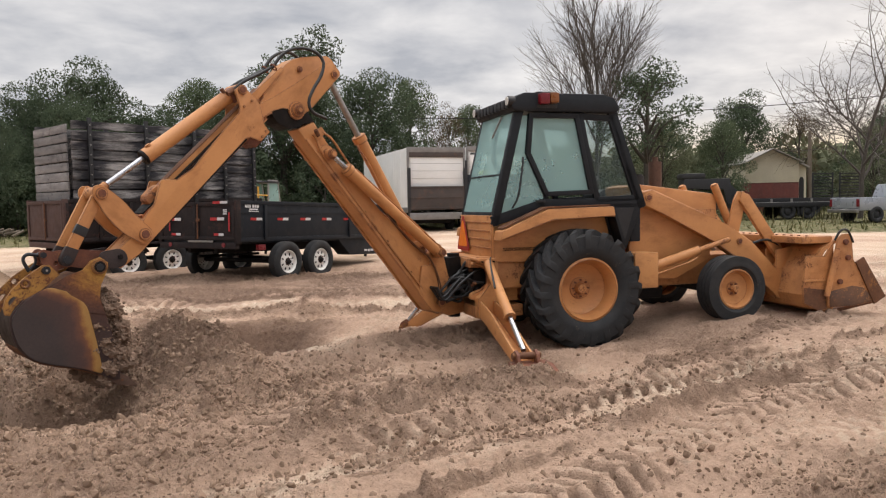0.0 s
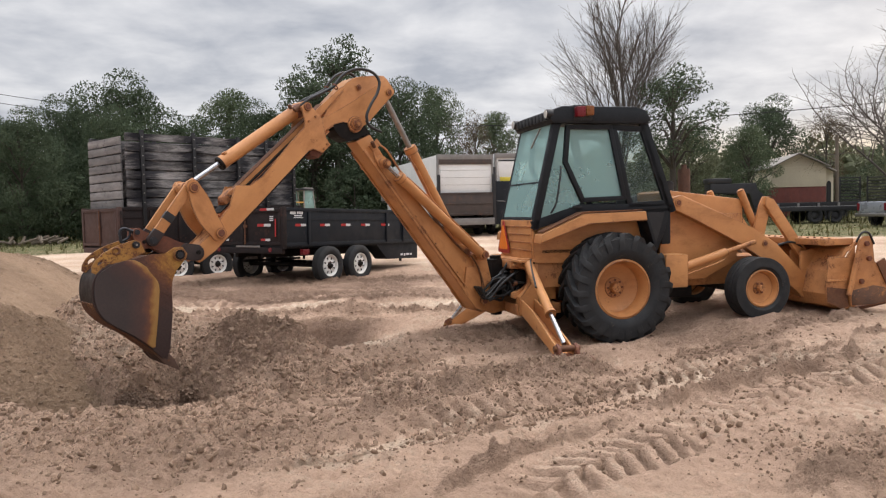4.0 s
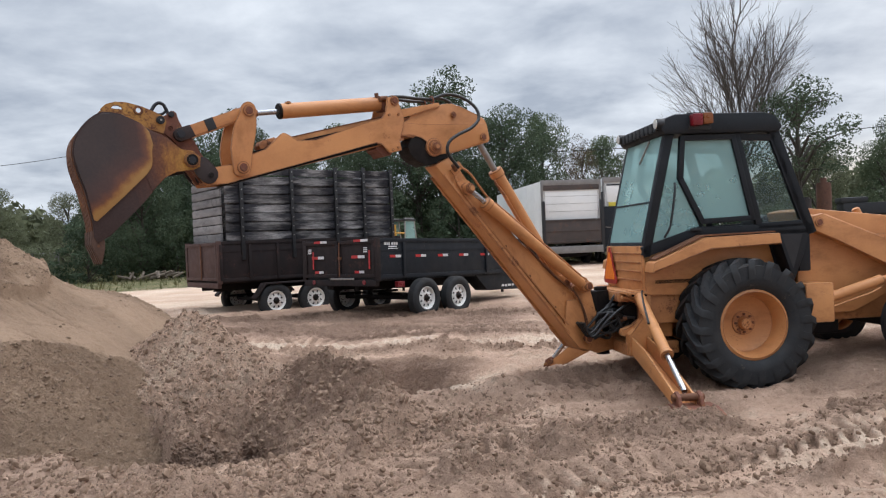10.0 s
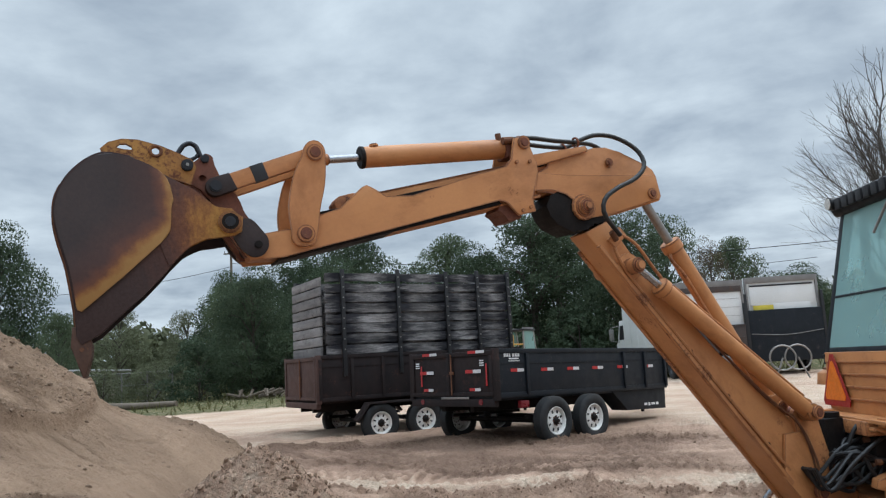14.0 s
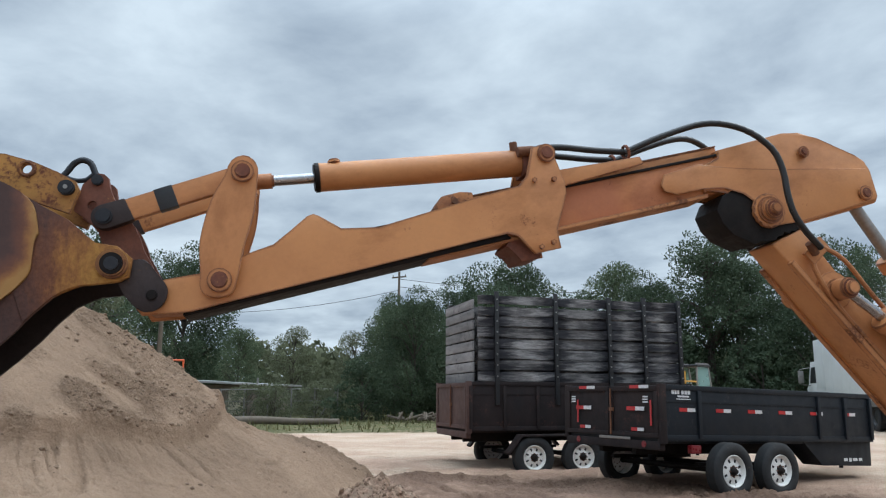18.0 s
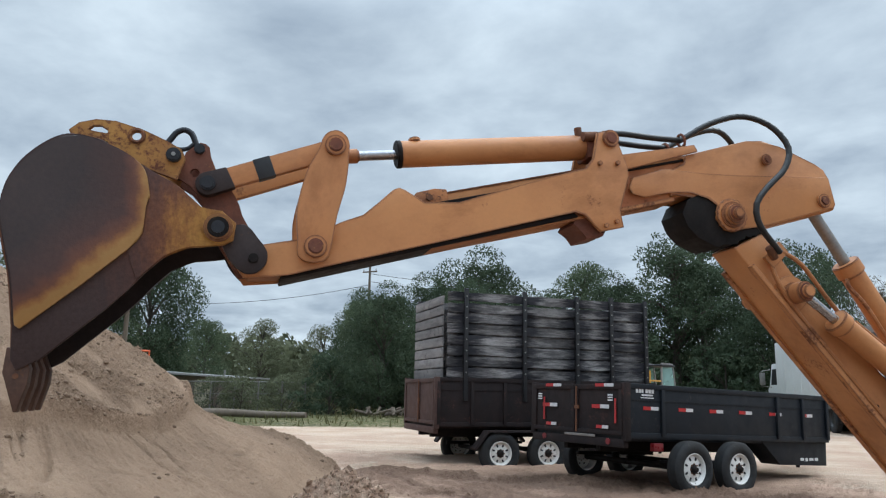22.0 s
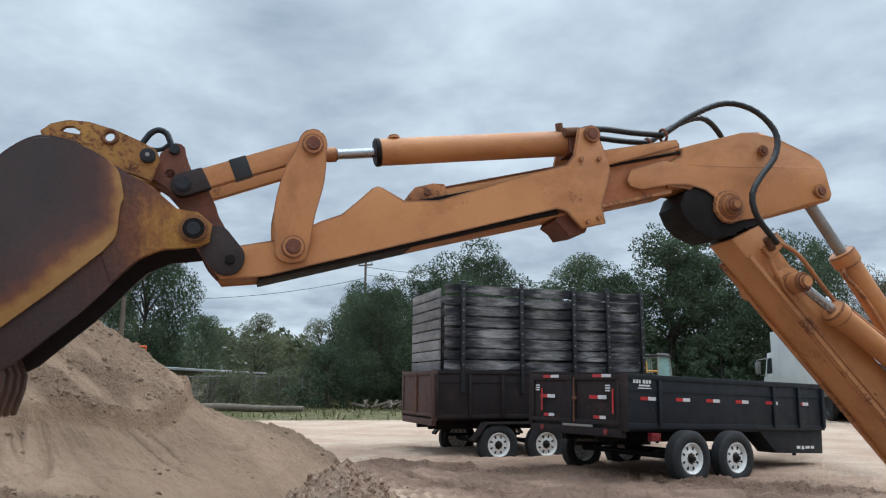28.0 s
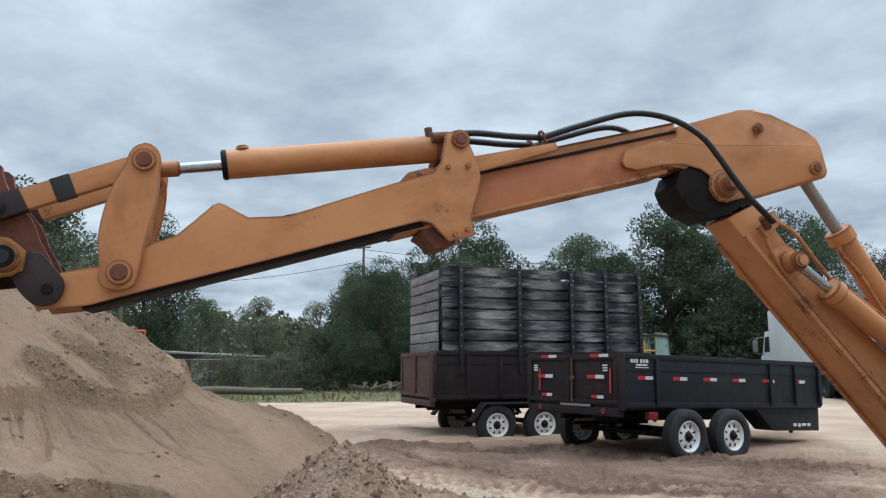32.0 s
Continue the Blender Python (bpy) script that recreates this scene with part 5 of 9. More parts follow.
# cab
cab = part("cab_floor", box(BM(), -0.85, 0.78, -0.60, 0.60, 1.04, 1.12, 0.02), CAB, backhoe, "dark grey cab")


def bar_path(bm, pts, y0, y1, w):
    """A flat frame member along points in x and z."""
    for (xa, za), (xb, zb) in zip(pts, pts[1:]):
        d = Vector((xb - xa, zb - za))
        n = Vector((-d.y, d.x)).normalized() * w / 2
        e = d.normalized() * w * 0.35
        prism(bm, [(xa - n.x - e.x, za - n.y - e.y), (xb - n.x + e.x, zb - n.y + e.y), (xb + n.x + e.x, zb + n.y + e.y), (xa + n.x - e.x, za + n.y - e.y)], y0, y1, 0.008)
    return bm


DOOR = [(-0.46, 2.64), (0.12, 2.64), (0.31, 1.74), (-0.27, 1.72), (-0.50, 2.20)]
SIDE_FRONT = [(0.17, 2.64), (0.58, 2.62), (0.92, 1.66), (0.39, 1.64)]
QUARTER = [(-0.60, 2.64), (-0.50, 2.64), (-0.54, 2.20), (-0.31, 1.70), (-0.30, 1.56), (-0.88, 1.42)]
for side in (-1, 1):
    y = side * 0.615
    y0, y1 = min(y, y - side * 0.05), max(y, y - side * 0.05)
    part("rear_pillar", bar_path(BM(), [(-0.92, 1.40), (-0.60, 2.70)], y0, y1, 0.095), CAB, cab)
    part("door_frame", bar_path(BM(), DOOR + DOOR[:1], y0 - 0.01, y1 + 0.01, 0.058), CAB, cab)
    part("front_pillar", bar_path(BM(), [(0.60, 2.68), (0.985, 1.58)], y0, y1, 0.12), CAB, cab)
    part("window_frame", bar_path(BM(), SIDE_FRONT + SIDE_FRONT[:1], y0, y1, 0.075), CAB, cab)
    part("sill", bar_path(BM(), [(-0.92, 1.42), (-0.33, 1.60), (0.98, 1.60)], y0, y1, 0.12), CAB, cab)
    part("lower_panel", prism(BM(), [(0.33, 1.60), (0.99, 1.60), (0.93, 1.42), (0.78, 1.04), (0.62, 1.04), (0.50, 1.42)], y - side * 0.05, y, 0.012), CAB, cab)
    part("lower_glass", prism(BM(), [(0.50, 1.54), (0.88, 1.54), (0.76, 1.16), (0.66, 1.16)], y + side * 0.002, y + side * 0.008), BLACK, cab)
    for nm, poly in (("door_glass", DOOR), ("side_glass", SIDE_FRONT), ("quarter_glass", QUARTER)):
        g = part(nm, prism(BM(), poly, y - side * 0.028, y - side * 0.022), CLEAR_GLASS if nm == "side_glass" or side > 0 else CAB_GLASS, cab, "tinted pane with a painted pale sheen")
        g.visible_shadow = False
    part("door_handle", box(BM(), -0.42, -0.30, y + side * 0.005, y + side * 0.03, 1.62, 1.65, 0.006), BLACK, cab)
    part("grab_rail", tube(BM(), smooth_path([(-0.72, y + side * 0.02, 1.56), (-0.66, y + side * 0.06, 1.70), (-0.60, y + side * 0.06, 2.05), (-0.58, y + side * 0.02, 2.15)], 4), 0.013), BLACK, cab)
part("roof", prism(BM(), [(-0.68, 2.68), (-0.72, 2.74), (-0.66, 2.86), (-0.55, 2.90), (0.46, 2.90), (0.60, 2.86), (0.68, 2.74), (0.64, 2.68)], -0.66, 0.66, 0.03), CAB, cab)
for k in range(9):
    part("roof_louvre", box(BM(), -0.735, -0.70, -0.56 + k * 0.125, -0.47 + k * 0.125, 2.73, 2.83, 0.006), BLACK, cab)
rw = BM()
for ya, yb, za, zb in ((-0.60, -0.53, 0, 1), (0.53, 0.60, 0, 1)):
    prism(rw, [(-0.955, 1.46), (-0.925, 1.46), (-0.625, 2.70), (-0.655, 2.70)], ya, yb, 0.006)
prism(rw, [(-0.955, 1.46), (-0.925, 1.46), (-0.912, 1.52), (-0.942, 1.52)], -0.53, 0.53, 0.004)
prism(rw, [(-0.842, 1.945), (-0.822, 1.945), (-0.817, 1.965), (-0.837, 1.965)], -0.53, 0.53, 0.003)
part("rear_window_frame", rw, CAB, cab)
g = part("rear_glass", prism(BM(), [(-0.945, 1.50), (-0.939, 1.50), (-0.651, 2.69), (-0.657, 2.69)], -0.53, 0.53), CAB_GLASS, cab, "greenish rear pane with a painted pale sheen")
g.visible_shadow = False
part("wiper", tube(BM(), [(-0.69, -0.25, 2.66), (-0.76, -0.10, 2.42)], 0.012), STEEL, cab)
g = part("windscreen", prism(BM(), [(0.60, 2.66), (0.606, 2.66), (0.985, 1.6), (0.979, 1.6)], -0.56, 0.56), CLEAR_GLASS, cab)
g.visible_shadow = False
part("front_cowl", box(BM(), 0.86, 1.0, -0.57, 0.57, 1.12, 1.60, 0.02), CAB, cab)
part("seat", prism(BM(), [(-0.05, 1.12), (-0.05, 1.52), (-0.20, 1.56), (-0.34, 2.05), (-0.24, 2.08), (-0.10, 1.64), (0.32, 1.62), (0.34, 1.50), (0.26, 1.12)], -0.24, 0.24, 0.03), SEAT, cab)
part("console", prism(BM(), [(0.55, 1.12), (0.60, 1.72), (0.72, 1.78), (0.84, 1.12)], -0.2, 0.2, 0.02), BLACK, cab)
sw = BM()
for k in range(20):
    a, b = 2 * math.pi * k / 20, 2 * math.pi * (k + 1) / 20
    m = pose(0.52, 0, 1.84, 0, -30, 0)
    rod(sw, m @ Vector((0.19 * math.cos(a), 0.19 * math.sin(a), 0)), m @ Vector((0.19 * math.cos(b), 0.19 * math.sin(b), 0)), 0.014, n=8)
part("steering_wheel", rod(sw, (0.62, 0, 1.75), (0.52, 0, 1.84), 0.02), BLACK, cab)
for dy in (-0.12, -0.04, 0.04, 0.12):
    part("lever", rod(BM(), (-0.66, dy, 1.40), (-0.60, dy, 1.82), 0.012, n=8), BLACK, cab)
lampbody = part("work_lamp", rod(BM(), (-0.66, -0.60, 2.80), (-0.755, -0.60, 2.80), 0.06, n=20, bev=0.01), BLACK, cab)
part("lens", rod(BM(), (-0.755, -0.60, 2.80), (-0.762, -0.60, 2.80), 0.05, n=20), LAMP_LENS, lampbody)
lampbody = part("work_lamp", rod(BM(), (-0.66, 0.60, 2.80), (-0.755, 0.60, 2.80), 0.06, n=20, bev=0.01), BLACK, cab)
part("lens", rod(BM(), (-0.755, 0.60, 2.80), (-0.762, 0.60, 2.80), 0.05, n=20), LAMP_LENS, lampbody)
bc = part("beacon", box(BM(), -0.40, -0.28, -0.76, -0.665, 2.755, 2.885, 0.02), RED_PLASTIC, cab, "red and amber flashing lamp")
part("amber_lens", box(BM(), -0.275, -0.16, -0.755, -0.665, 2.77, 2.895, 0.025), AMBER, bc)
part("bracket", box(BM(), -0.41, -0.15, -0.67, -0.60, 2.72, 2.91, 0.01), BLACK, bc)

# fenders, rear panel, rear frame
for side in (-1, 1):
    f = part("fender", prism(BM(), [(-0.95, 1.19), (-0.93, 1.30), (-0.34, 1.545), (0.48, 1.56), (0.50, 1.44), (-0.30, 1.43)], side * 0.60, side * 0.86, 0.012), ORANGE, backhoe, "orange fender with a rusty top edge")
    part("fender_edge", prism(BM(), [(-0.90, 1.325), (-0.34, 1.556), (0.46, 1.57), (0.46, 1.585), (-0.35, 1.572), (-0.90, 1.34)], side * 0.61, side * 0.80), RUSTY, f)
    part("wheel_well", prism(BM(), [(-0.94, 0.94), (-0.94, 1.26), (-0.34, 1.50), (0.47, 1.52), (0.60, 1.04), (0.3, 0.90)], side * 0.56, side * 0.60, 0.008), ORANGE, backhoe)
    part("mudflap", prism(BM(), [(0.48, 1.54), (0.52, 1.54), (0.66, 1.10), (0.62, 1.10)], side * 0.60, side * 0.82, 0.004), CAB, backhoe)
panel = part("rear_panel", box(BM(), -0.97, -0.93, -0.59, 0.59, 0.98, 1.48, 0.012), ORANGE, backhoe, "ribbed orange engine panel")
for k in range(4):
    part("rib", box(BM(), -0.985, -0.968, -0.56, 0.56, 1.09 + k * 0.10, 1.105 + k * 0.10, 0.004), ORANGE_WORN, panel)
part("rear_body", box(BM(), -0.93, -0.45, -0.56, 0.56, 0.62, 1.04, 0.02), ORANGE_WORN, backhoe)


def tri_plate(s, z0, y0, x0, x1):
    bm = BM()
    cut = s * 0.14
    pts = [(y0 - s / 2 + cut * 0.5, z0), (y0 + s / 2 - cut * 0.5, z0), (y0 + s / 2 - cut * 0.2, z0 + cut * 0.6), (y0 + cut * 0.35, z0 + s * 0.87), (y0 - cut * 0.35, z0 + s * 0.87), (y0 - s / 2 + cut * 0.2, z0 + cut * 0.6)]
    a = [bm.verts.new((x0, y, z)) for y, z in pts]
    b = [bm.verts.new((x1, y, z)) for y, z in pts]
    bm.faces.new(a)
    bm.faces.new(b[::-1])
    for i in range(6):
        bm.faces.new((a[i], b[i], b[(i + 1) % 6], a[(i + 1) % 6]))
    return bm


smv = part("slow_vehicle_sign", tri_plate(0.50, 1.03, 0.40, -1.000, -0.992), SIGN_RED, backhoe, "orange triangle with a dark red border")
part("sign_face", tri_plate(0.375, 1.08, 0.40, -1.006, -1.001), SIGN_ORANGE, smv)

# ledge under the rear panel, and the side castings of the frame
part("rear_ledge", box(BM(), -1.16, -0.93, -0.64, 0.64, 0.955, 0.985, 0.008), ORANGE, backhoe)
part("ledge_seam", box(BM(), -1.10, -0.93, -0.60, 0.60, 0.935, 0.953), GREASE, backhoe)
for side in (-1, 1):
    part("side_casting", prism(BM(), [(-1.20, 0.50), (-1.18, 0.57), (-1.04, 0.60), (-0.95, 0.67), (-0.93, 0.76), (-0.97, 0.85), (-1.16, 0.90), (-1.16, 0.93), (-0.60, 0.93), (-0.60, 0.46), (-1.06, 0.46)], side * 0.43 - 0.045, side * 0.43 + 0.045, 0.02), ORANGE, backhoe)
    for k in range(2):
        part("stabiliser_pipe", tube(BM(), smooth_path([(-1.08 + 0.05 * k, side * 0.62, 0.98), (-1.06 + 0.05 * k, side * 0.67, 0.86), (-1.07 + 0.04 * k, side * 0.80, 0.76)], 5), 0.010), ORANGE_WORN, backhoe)
# valve block and the tangle of hoses behind the swing post
part("valve_block", box(BM(), -1.10, -0.95, -0.34, 0.34, 0.50, 0.84, 0.02), GREASE, backhoe, "greasy black valve block")
tangle = random.Random(17)
for k in range(18):
    ya = -0.40 + 0.046 * k
    za = 0.62 + tangle.uniform(-0.12, 0.22)
    part("hydraulic_hose", tube(BM(), smooth_path([(-1.00, ya, za), (-1.14 - tangle.uniform(0, 0.10), ya + tangle.uniform(-0.08, 0.08), za + tangle.uniform(-0.02, 0.14)), (-1.30 - tangle.uniform(0, 0.10), ya * 0.7 + tangle.uniform(-0.06, 0.06), 0.66 + tangle.uniform(-0.14, 0.12)), (-1.40, ya * 0.35, 0.55 + tangle.uniform(-0.12, 0.10)), (-1.52, ya * 0.3, 0.50)], 5), 0.016), HOSE, backhoe)
    part("hose_fitting", rod(BM(), (-1.10, ya, za), (-1.14, ya, za), 0.022, n=8), RUSTY, backhoe)
# swing frame between the stabilisers
part("swing_frame", box(BM(), -1.16, -0.55, -0.52, 0.52, 0.28, 0.42, 0.02), ORANGE_WORN, backhoe)
part("swing_frame", box(BM(), -1.18, -0.60, -0.40, 0.40, 0.86, 0.97, 0.02), ORANGE_WORN, backhoe)
for side in (-1, 1):
    part("stabiliser_post", prism(BM(), [(-1.14, 0.28), (-1.14, 0.52), (-1.06, 0.58), (-0.98, 0.68), (-0.97, 0.78), (-1.02, 0.88), (-1.12, 0.93), (-1.12, 1.00), (-0.88, 1.00), (-0.88, 0.28)], side * 0.52 - 0.07, side * 0.52 + 0.07, 0.012), ORANGE, backhoe)
    foot = Vector((-1.09, -1.90, 0.04)) if side < 0 else Vector((-1.62, 0.95, -0.02))
    leg = BM()
    top = Vector((-1.02, side * 0.56, 0.40))
    for dx in (-0.085, 0.085):
        prism(leg, [(0.0, -0.09), (0.0, 0.09), (0.3, 0.12), (0.95, 0.05), (0.99, -0.04), (0.90, -0.07)], dx - 0.012, dx + 0.012, 0.004)
    box(leg, 0.05, 0.92, -0.075, 0.075, -0.075, -0.05)
    d = (foot - top).normalized()
    ang = math.degrees(math.atan2(d.z, math.hypot(d.x, d.y)))
    part("stabiliser_leg", leg, ORANGE, backhoe, "", pose(*top, 0, 0, math.degrees(math.atan2(d.y, d.x))) @ pose(0, 0, 0, 0, -ang, 0) @ Matrix.Diagonal(((foot - top).length / 0.97, 1, 1, 1)))
    ct, ce = Vector((-1.02, side * 0.60, 0.94)), foot + Vector((0, -side * 0.05, 0.10))
    mid = ct.lerp(ce, 0.66)
    cyl = part("stabiliser_cylinder", rod(rod(BM(), ct, mid, 0.055, n=20, bev=0.008), mid - (mid - ct).normalized() * 0.04, mid, 0.066, n=20), ORANGE, backhoe)
    part("stabiliser_rod", rod(BM(), mid, ce, 0.028, n=16), CHROME, backhoe)
    part("stabiliser_hose", tube(BM(), smooth_path([ct + Vector((0.04, 0, 0.05)), ct + Vector((0.0, side * 0.09, 0.0)), ct.lerp(ce, 0.35) + Vector((-0.06, side * 0.03, 0.03))], 5), 0.012), HOSE, backhoe)
    pad = part("stabiliser_foot", prism(BM(), [(-0.12, -0.03), (-0.11, 0.03), (0.08, 0.03), (0.17, 0.015), (0.26, -0.01), (0.27, -0.03), (0.17, -0.03), (0.08, -0.03)], -0.16, 0.24 if side < 0 else 0.16, 0.008), RUST_RED, backhoe, "rusty foot plate", pose(foot.x, foot.y + side * 0.03, foot.z - 0.04, 0, 0, math.degrees(math.atan2(d.y, d.x))))
    part("foot_lug", prism(BM(), [(-0.11, 0.0), (-0.09, 0.12), (-0.02, 0.16), (0.05, 0.12), (0.10, 0.0)], -0.12, -0.085, 0.008), RUST_RED, pad)
    part("foot_lug", prism(BM(), [(-0.11, 0.0), (-0.09, 0.12), (-0.02, 0.16), (0.05, 0.12), (0.10, 0.0)], 0.085, 0.12, 0.008), RUST_RED, pad)
    part("foot_pin", rod(BM(), (-0.02, -0.15, 0.10), (-0.02, 0.15, 0.10), 0.035, n=16, bev=0.006), RUSTY, pad)

# ---- the digging arm: it swings, and its outer half slides ----
SWING_X = -1.255
R0, H0 = 0.377, 0.474            # boom foot from the swing axis, and its height
BOOM, BOSS = 2.827, 2.28
TAIL = (-0.634, -0.026)
PLATE = (0.403, 0.520)
LINK, LINK_LEN = (2.023, 0.236), 0.490
WRIST = (2.33, 0.236)
B_PIN, B_ROD = (0.115, 0.138), (0.125, 0.366)
ARM_ROWS = [
    (0, 27.37, 47.76, -43.3, -0.087, 45.5, -62.7),
    (0.5, 26.67, 48.24, -43.26, -0.073, 66.9, -37.8),
    (1, 26.56, 48.15, -43.16, -0.084, 88.3, -15),
    (1.5, 26.06, 48.39, -43.2, -0.079, 101.7, -1.2),
    (2, 26.22, 48.74, -42.98, -0.065, 103.6, 0.8),
    (2.5, 26.34, 48.51, -43.24, -0.072, 92.6, -10.7),
    (3, 26.27, 48.59, -43.54, -0.075, 72.7, -30.5),
    (3.5, 26.05, 48.61, -43.53, -0.065, 60.3, -47.7),
    (5.5, 27.81, 46.85, -23.38, -0.106, 77.9, -27.8),
    (6, 27.6, 46.94, -17.14, -0.108, 84.3, -21.1),
    (6.5, 26.33, 47.15, -14.22, -0.105, 90.6, -14.3),
    (7, 26.32, 47.22, -14.13, -0.107, 107.7, 3.2),
    (7.5, 26.29, 47.25, -14.19, -0.109, 118.3, 13.5),
    (8, 26.27, 47.22, -14.16, -0.108, 111.9, 6.6),
    (8.5, 26.28, 47.23, -14.13, -0.107, 97.5, -7.6),
    (9, 26.29, 47.23, -14.14, -0.106, 86.1, -20.3),
    (9.5, 26.28, 47.24, -14.06, -0.106, 91, -14.6),
    (10, 26.24, 47.25, -14.06, -0.105, 98.1, -6.7),
    (10.5, 26.2, 47.26, -14.06, -0.104, 98.7, -6.6),
    (11, 26.15, 47.28, -14.09, -0.107, 98.4, -6.4),
    (11.5, 26.12, 47.32, -14.14, -0.107, 98.3, -6.5),
    (12, 26.11, 47.34, -14.2, -0.09, 98.5, -5.6),
    (12.5, 26.17, 47.46, -14.17, -0.093, 98.7, -5.3),
    (13, 26.6, 47.5, -14.2, -0.087, 97.9, -4.5),
    (13.5, 26.31, 47.87, -13.99, -0.094, 98.7, -4.3),
    (14, 26.13, 48.13, -13.66, -0.084, 97.6, -6.3),
    (14.5, 26.09, 48.12, -13.64, -0.049, 97.7, -7.2),
    (15, 25.51, 47.94, -13.52, 0.032, 98.3, -6.6),
    (15.5, 25.7, 47.07, -13.72, 0.071, 97.1, -6.5),
    (17.5, 27.38, 46.27, -14.73, 0.543, 98, -5.7),
    (18, 27.41, 46.29, -14.8, 0.704, 98, -5.7),
    (18.5, 27.35, 46.35, -14.91, 0.861, 98, -5.7),
    (19, 27.32, 46.38, -14.94, 0.873, 98, -5.7),
    (19.5, 27.36, 46.38, -14.94, 0.875, 98, -5.7),
    (20, 27.41, 46.33, -14.98, 0.854, 98, -5.7),
    (20.5, 27.43, 46.27, -14.97, 0.701, 98, -5.7),
    (21, 27.42, 46.29, -14.9, 0.527, 98, -5.7),
    (21.5, 27.36, 46.37, -14.75, 0.35, 98, -5.7),
    (22, 27.24, 46.46, -14.63, 0.182, 98, -5.7),
    (22.5, 27.25, 46.47, -14.59, 0, 98, -5.7),
    (23, 27.29, 46.45, -14.56, -0.122, 98, -5.7),
    (23.5, 27.33, 46.42, -14.56, -0.171, 98, -5.7),
    (24, 27.34, 46.4, -14.56, -0.202, 98, -5.7),
    (24.5, 27.3, 46.37, -14.58, -0.2, 98, -5.7),
    (25, 27.27, 46.38, -14.61, -0.204, 98, -5.7),
    (25.5, 27.26, 46.38, -14.64, -0.201, 98, -5.7),
    (27.5, 27.32, 46.34, -14.62, 0.102, 98, -5.7),
    (28, 27.38, 46.3, -14.69, 0.278, 98, -5.7),
    (28.5, 27.4, 46.22, -14.8, 0.456, 98, -5.7),
    (29, 27.46, 46.16, -14.98, 0.641, 98, -5.7),
    (29.5, 27.55, 46.11, -15.1, 0.809, 98, -5.7),
    (30, 27.66, 46.05, -15.19, 0.972, 98, -5.7),
    (30.5, 27.7, 46.03, -15.25, 0.966, 98, -5.7),
    (31, 27.7, 45.99, -15.3, 0.965, 98, -5.7),
    (31.5, 27.71, 45.99, -15.36, 0.965, 98, -5.7),
    (32, 27.73, 46.06, -15.42, 0.972, 98, -5.7),
]


def swing_m(psi):
    return pose(SWING_X, 0, 0, 0, 0, 180 + psi)


def at_arm(psi, p, a):
    """A body of the arm: at the place p in the arm's plane, turned up by a degrees."""
    return swing_m(psi) @ pose(p[0], 0, p[1], 0, -a, 0)


def turn2(p, o, a):
    c, s = math.cos(radians(a)), math.sin(radians(a))
    return (o[0] + c * p[0] - s * p[1], o[1] + s * p[0] + c * p[1])


def aim(a, b):
    return math.degrees(math.atan2(b[1] - a[1], b[0] - a[0]))


LIFT_BASE = (0.44, 1.06)         # foot of the boom cylinders on the swing post
CROWD_BASE = (0.62, 0.26)        # foot of the crowd cylinder on the boom


def joints(psi, be, de, e, la, ga):
    F = (R0, H0)
    E = turn2((BOOM, 0), F, be)
    S = turn2((e, 0), E, de)
    W = turn2(WRIST, S, de)
    L = turn2(LINK, S, de)
    rodpin = turn2((LINK_LEN, 0), L, la)
    return dict(F=F, E=E, S=S, W=W, L=L, rod=rodpin, plate=turn2(PLATE, S, de), tail=turn2(TAIL, E, de), boss=turn2((BOSS, -0.01), F, be),
                crowd=turn2(CROWD_BASE, F, be), brod=turn2(B_ROD, W, ga))


# swing post
post = part("swing_post", prism(BM(), [(-0.08, 0.30), (-0.08, 0.42), (0.12, 0.50), (0.22, 0.78), (0.32, 1.14), (0.42, 1.18), (0.54, 1.05), (0.48, 0.75), (0.50, 0.50), (0.42, 0.36), (0.2, 0.28)], -0.13, -0.09, 0.01), ORANGE_WORN, backhoe, "orange swing post")
part("post_plate", prism(BM(), [(-0.08, 0.30), (-0.08, 0.42), (0.12, 0.50), (0.22, 0.78), (0.32, 1.14), (0.42, 1.18), (0.54, 1.05), (0.48, 0.75), (0.50, 0.50), (0.42, 0.36), (0.2, 0.28)], 0.09, 0.13, 0.01), ORANGE_WORN, post)
part("post_core", rod(box(BM(), -0.04, 0.16, -0.09, 0.09, 0.30, 0.98, 0.01), (0, 0, 0.24), (0, 0, 1.02), 0.075, n=20), GREASE, post)
pin(post, R0, H0, -0.20, 0.20, 0.045)
pin(post, LIFT_BASE[0], LIFT_BASE[1], -0.30, 0.30, 0.035)
rnd = random.Random(5)
for k in range(10):
    y = -0.12 + 0.027 * k
    part("hydraulic_hose", tube(BM(), smooth_path([(-0.22, y * 1.6, 0.86 - 0.03 * (k % 3)), (-0.02 + rnd.uniform(-0.05, 0.08), y * 2.2 + rnd.uniform(-0.05, 0.05), 0.72 + rnd.uniform(-0.1, 0.1)), (0.10 + rnd.uniform(-0.04, 0.08), y * 2.0, 0.54 + rnd.uniform(-0.12, 0.08)), (0.30, y, 0.44 + 0.05 * (k % 3))], 5), 0.016), HOSE, post)

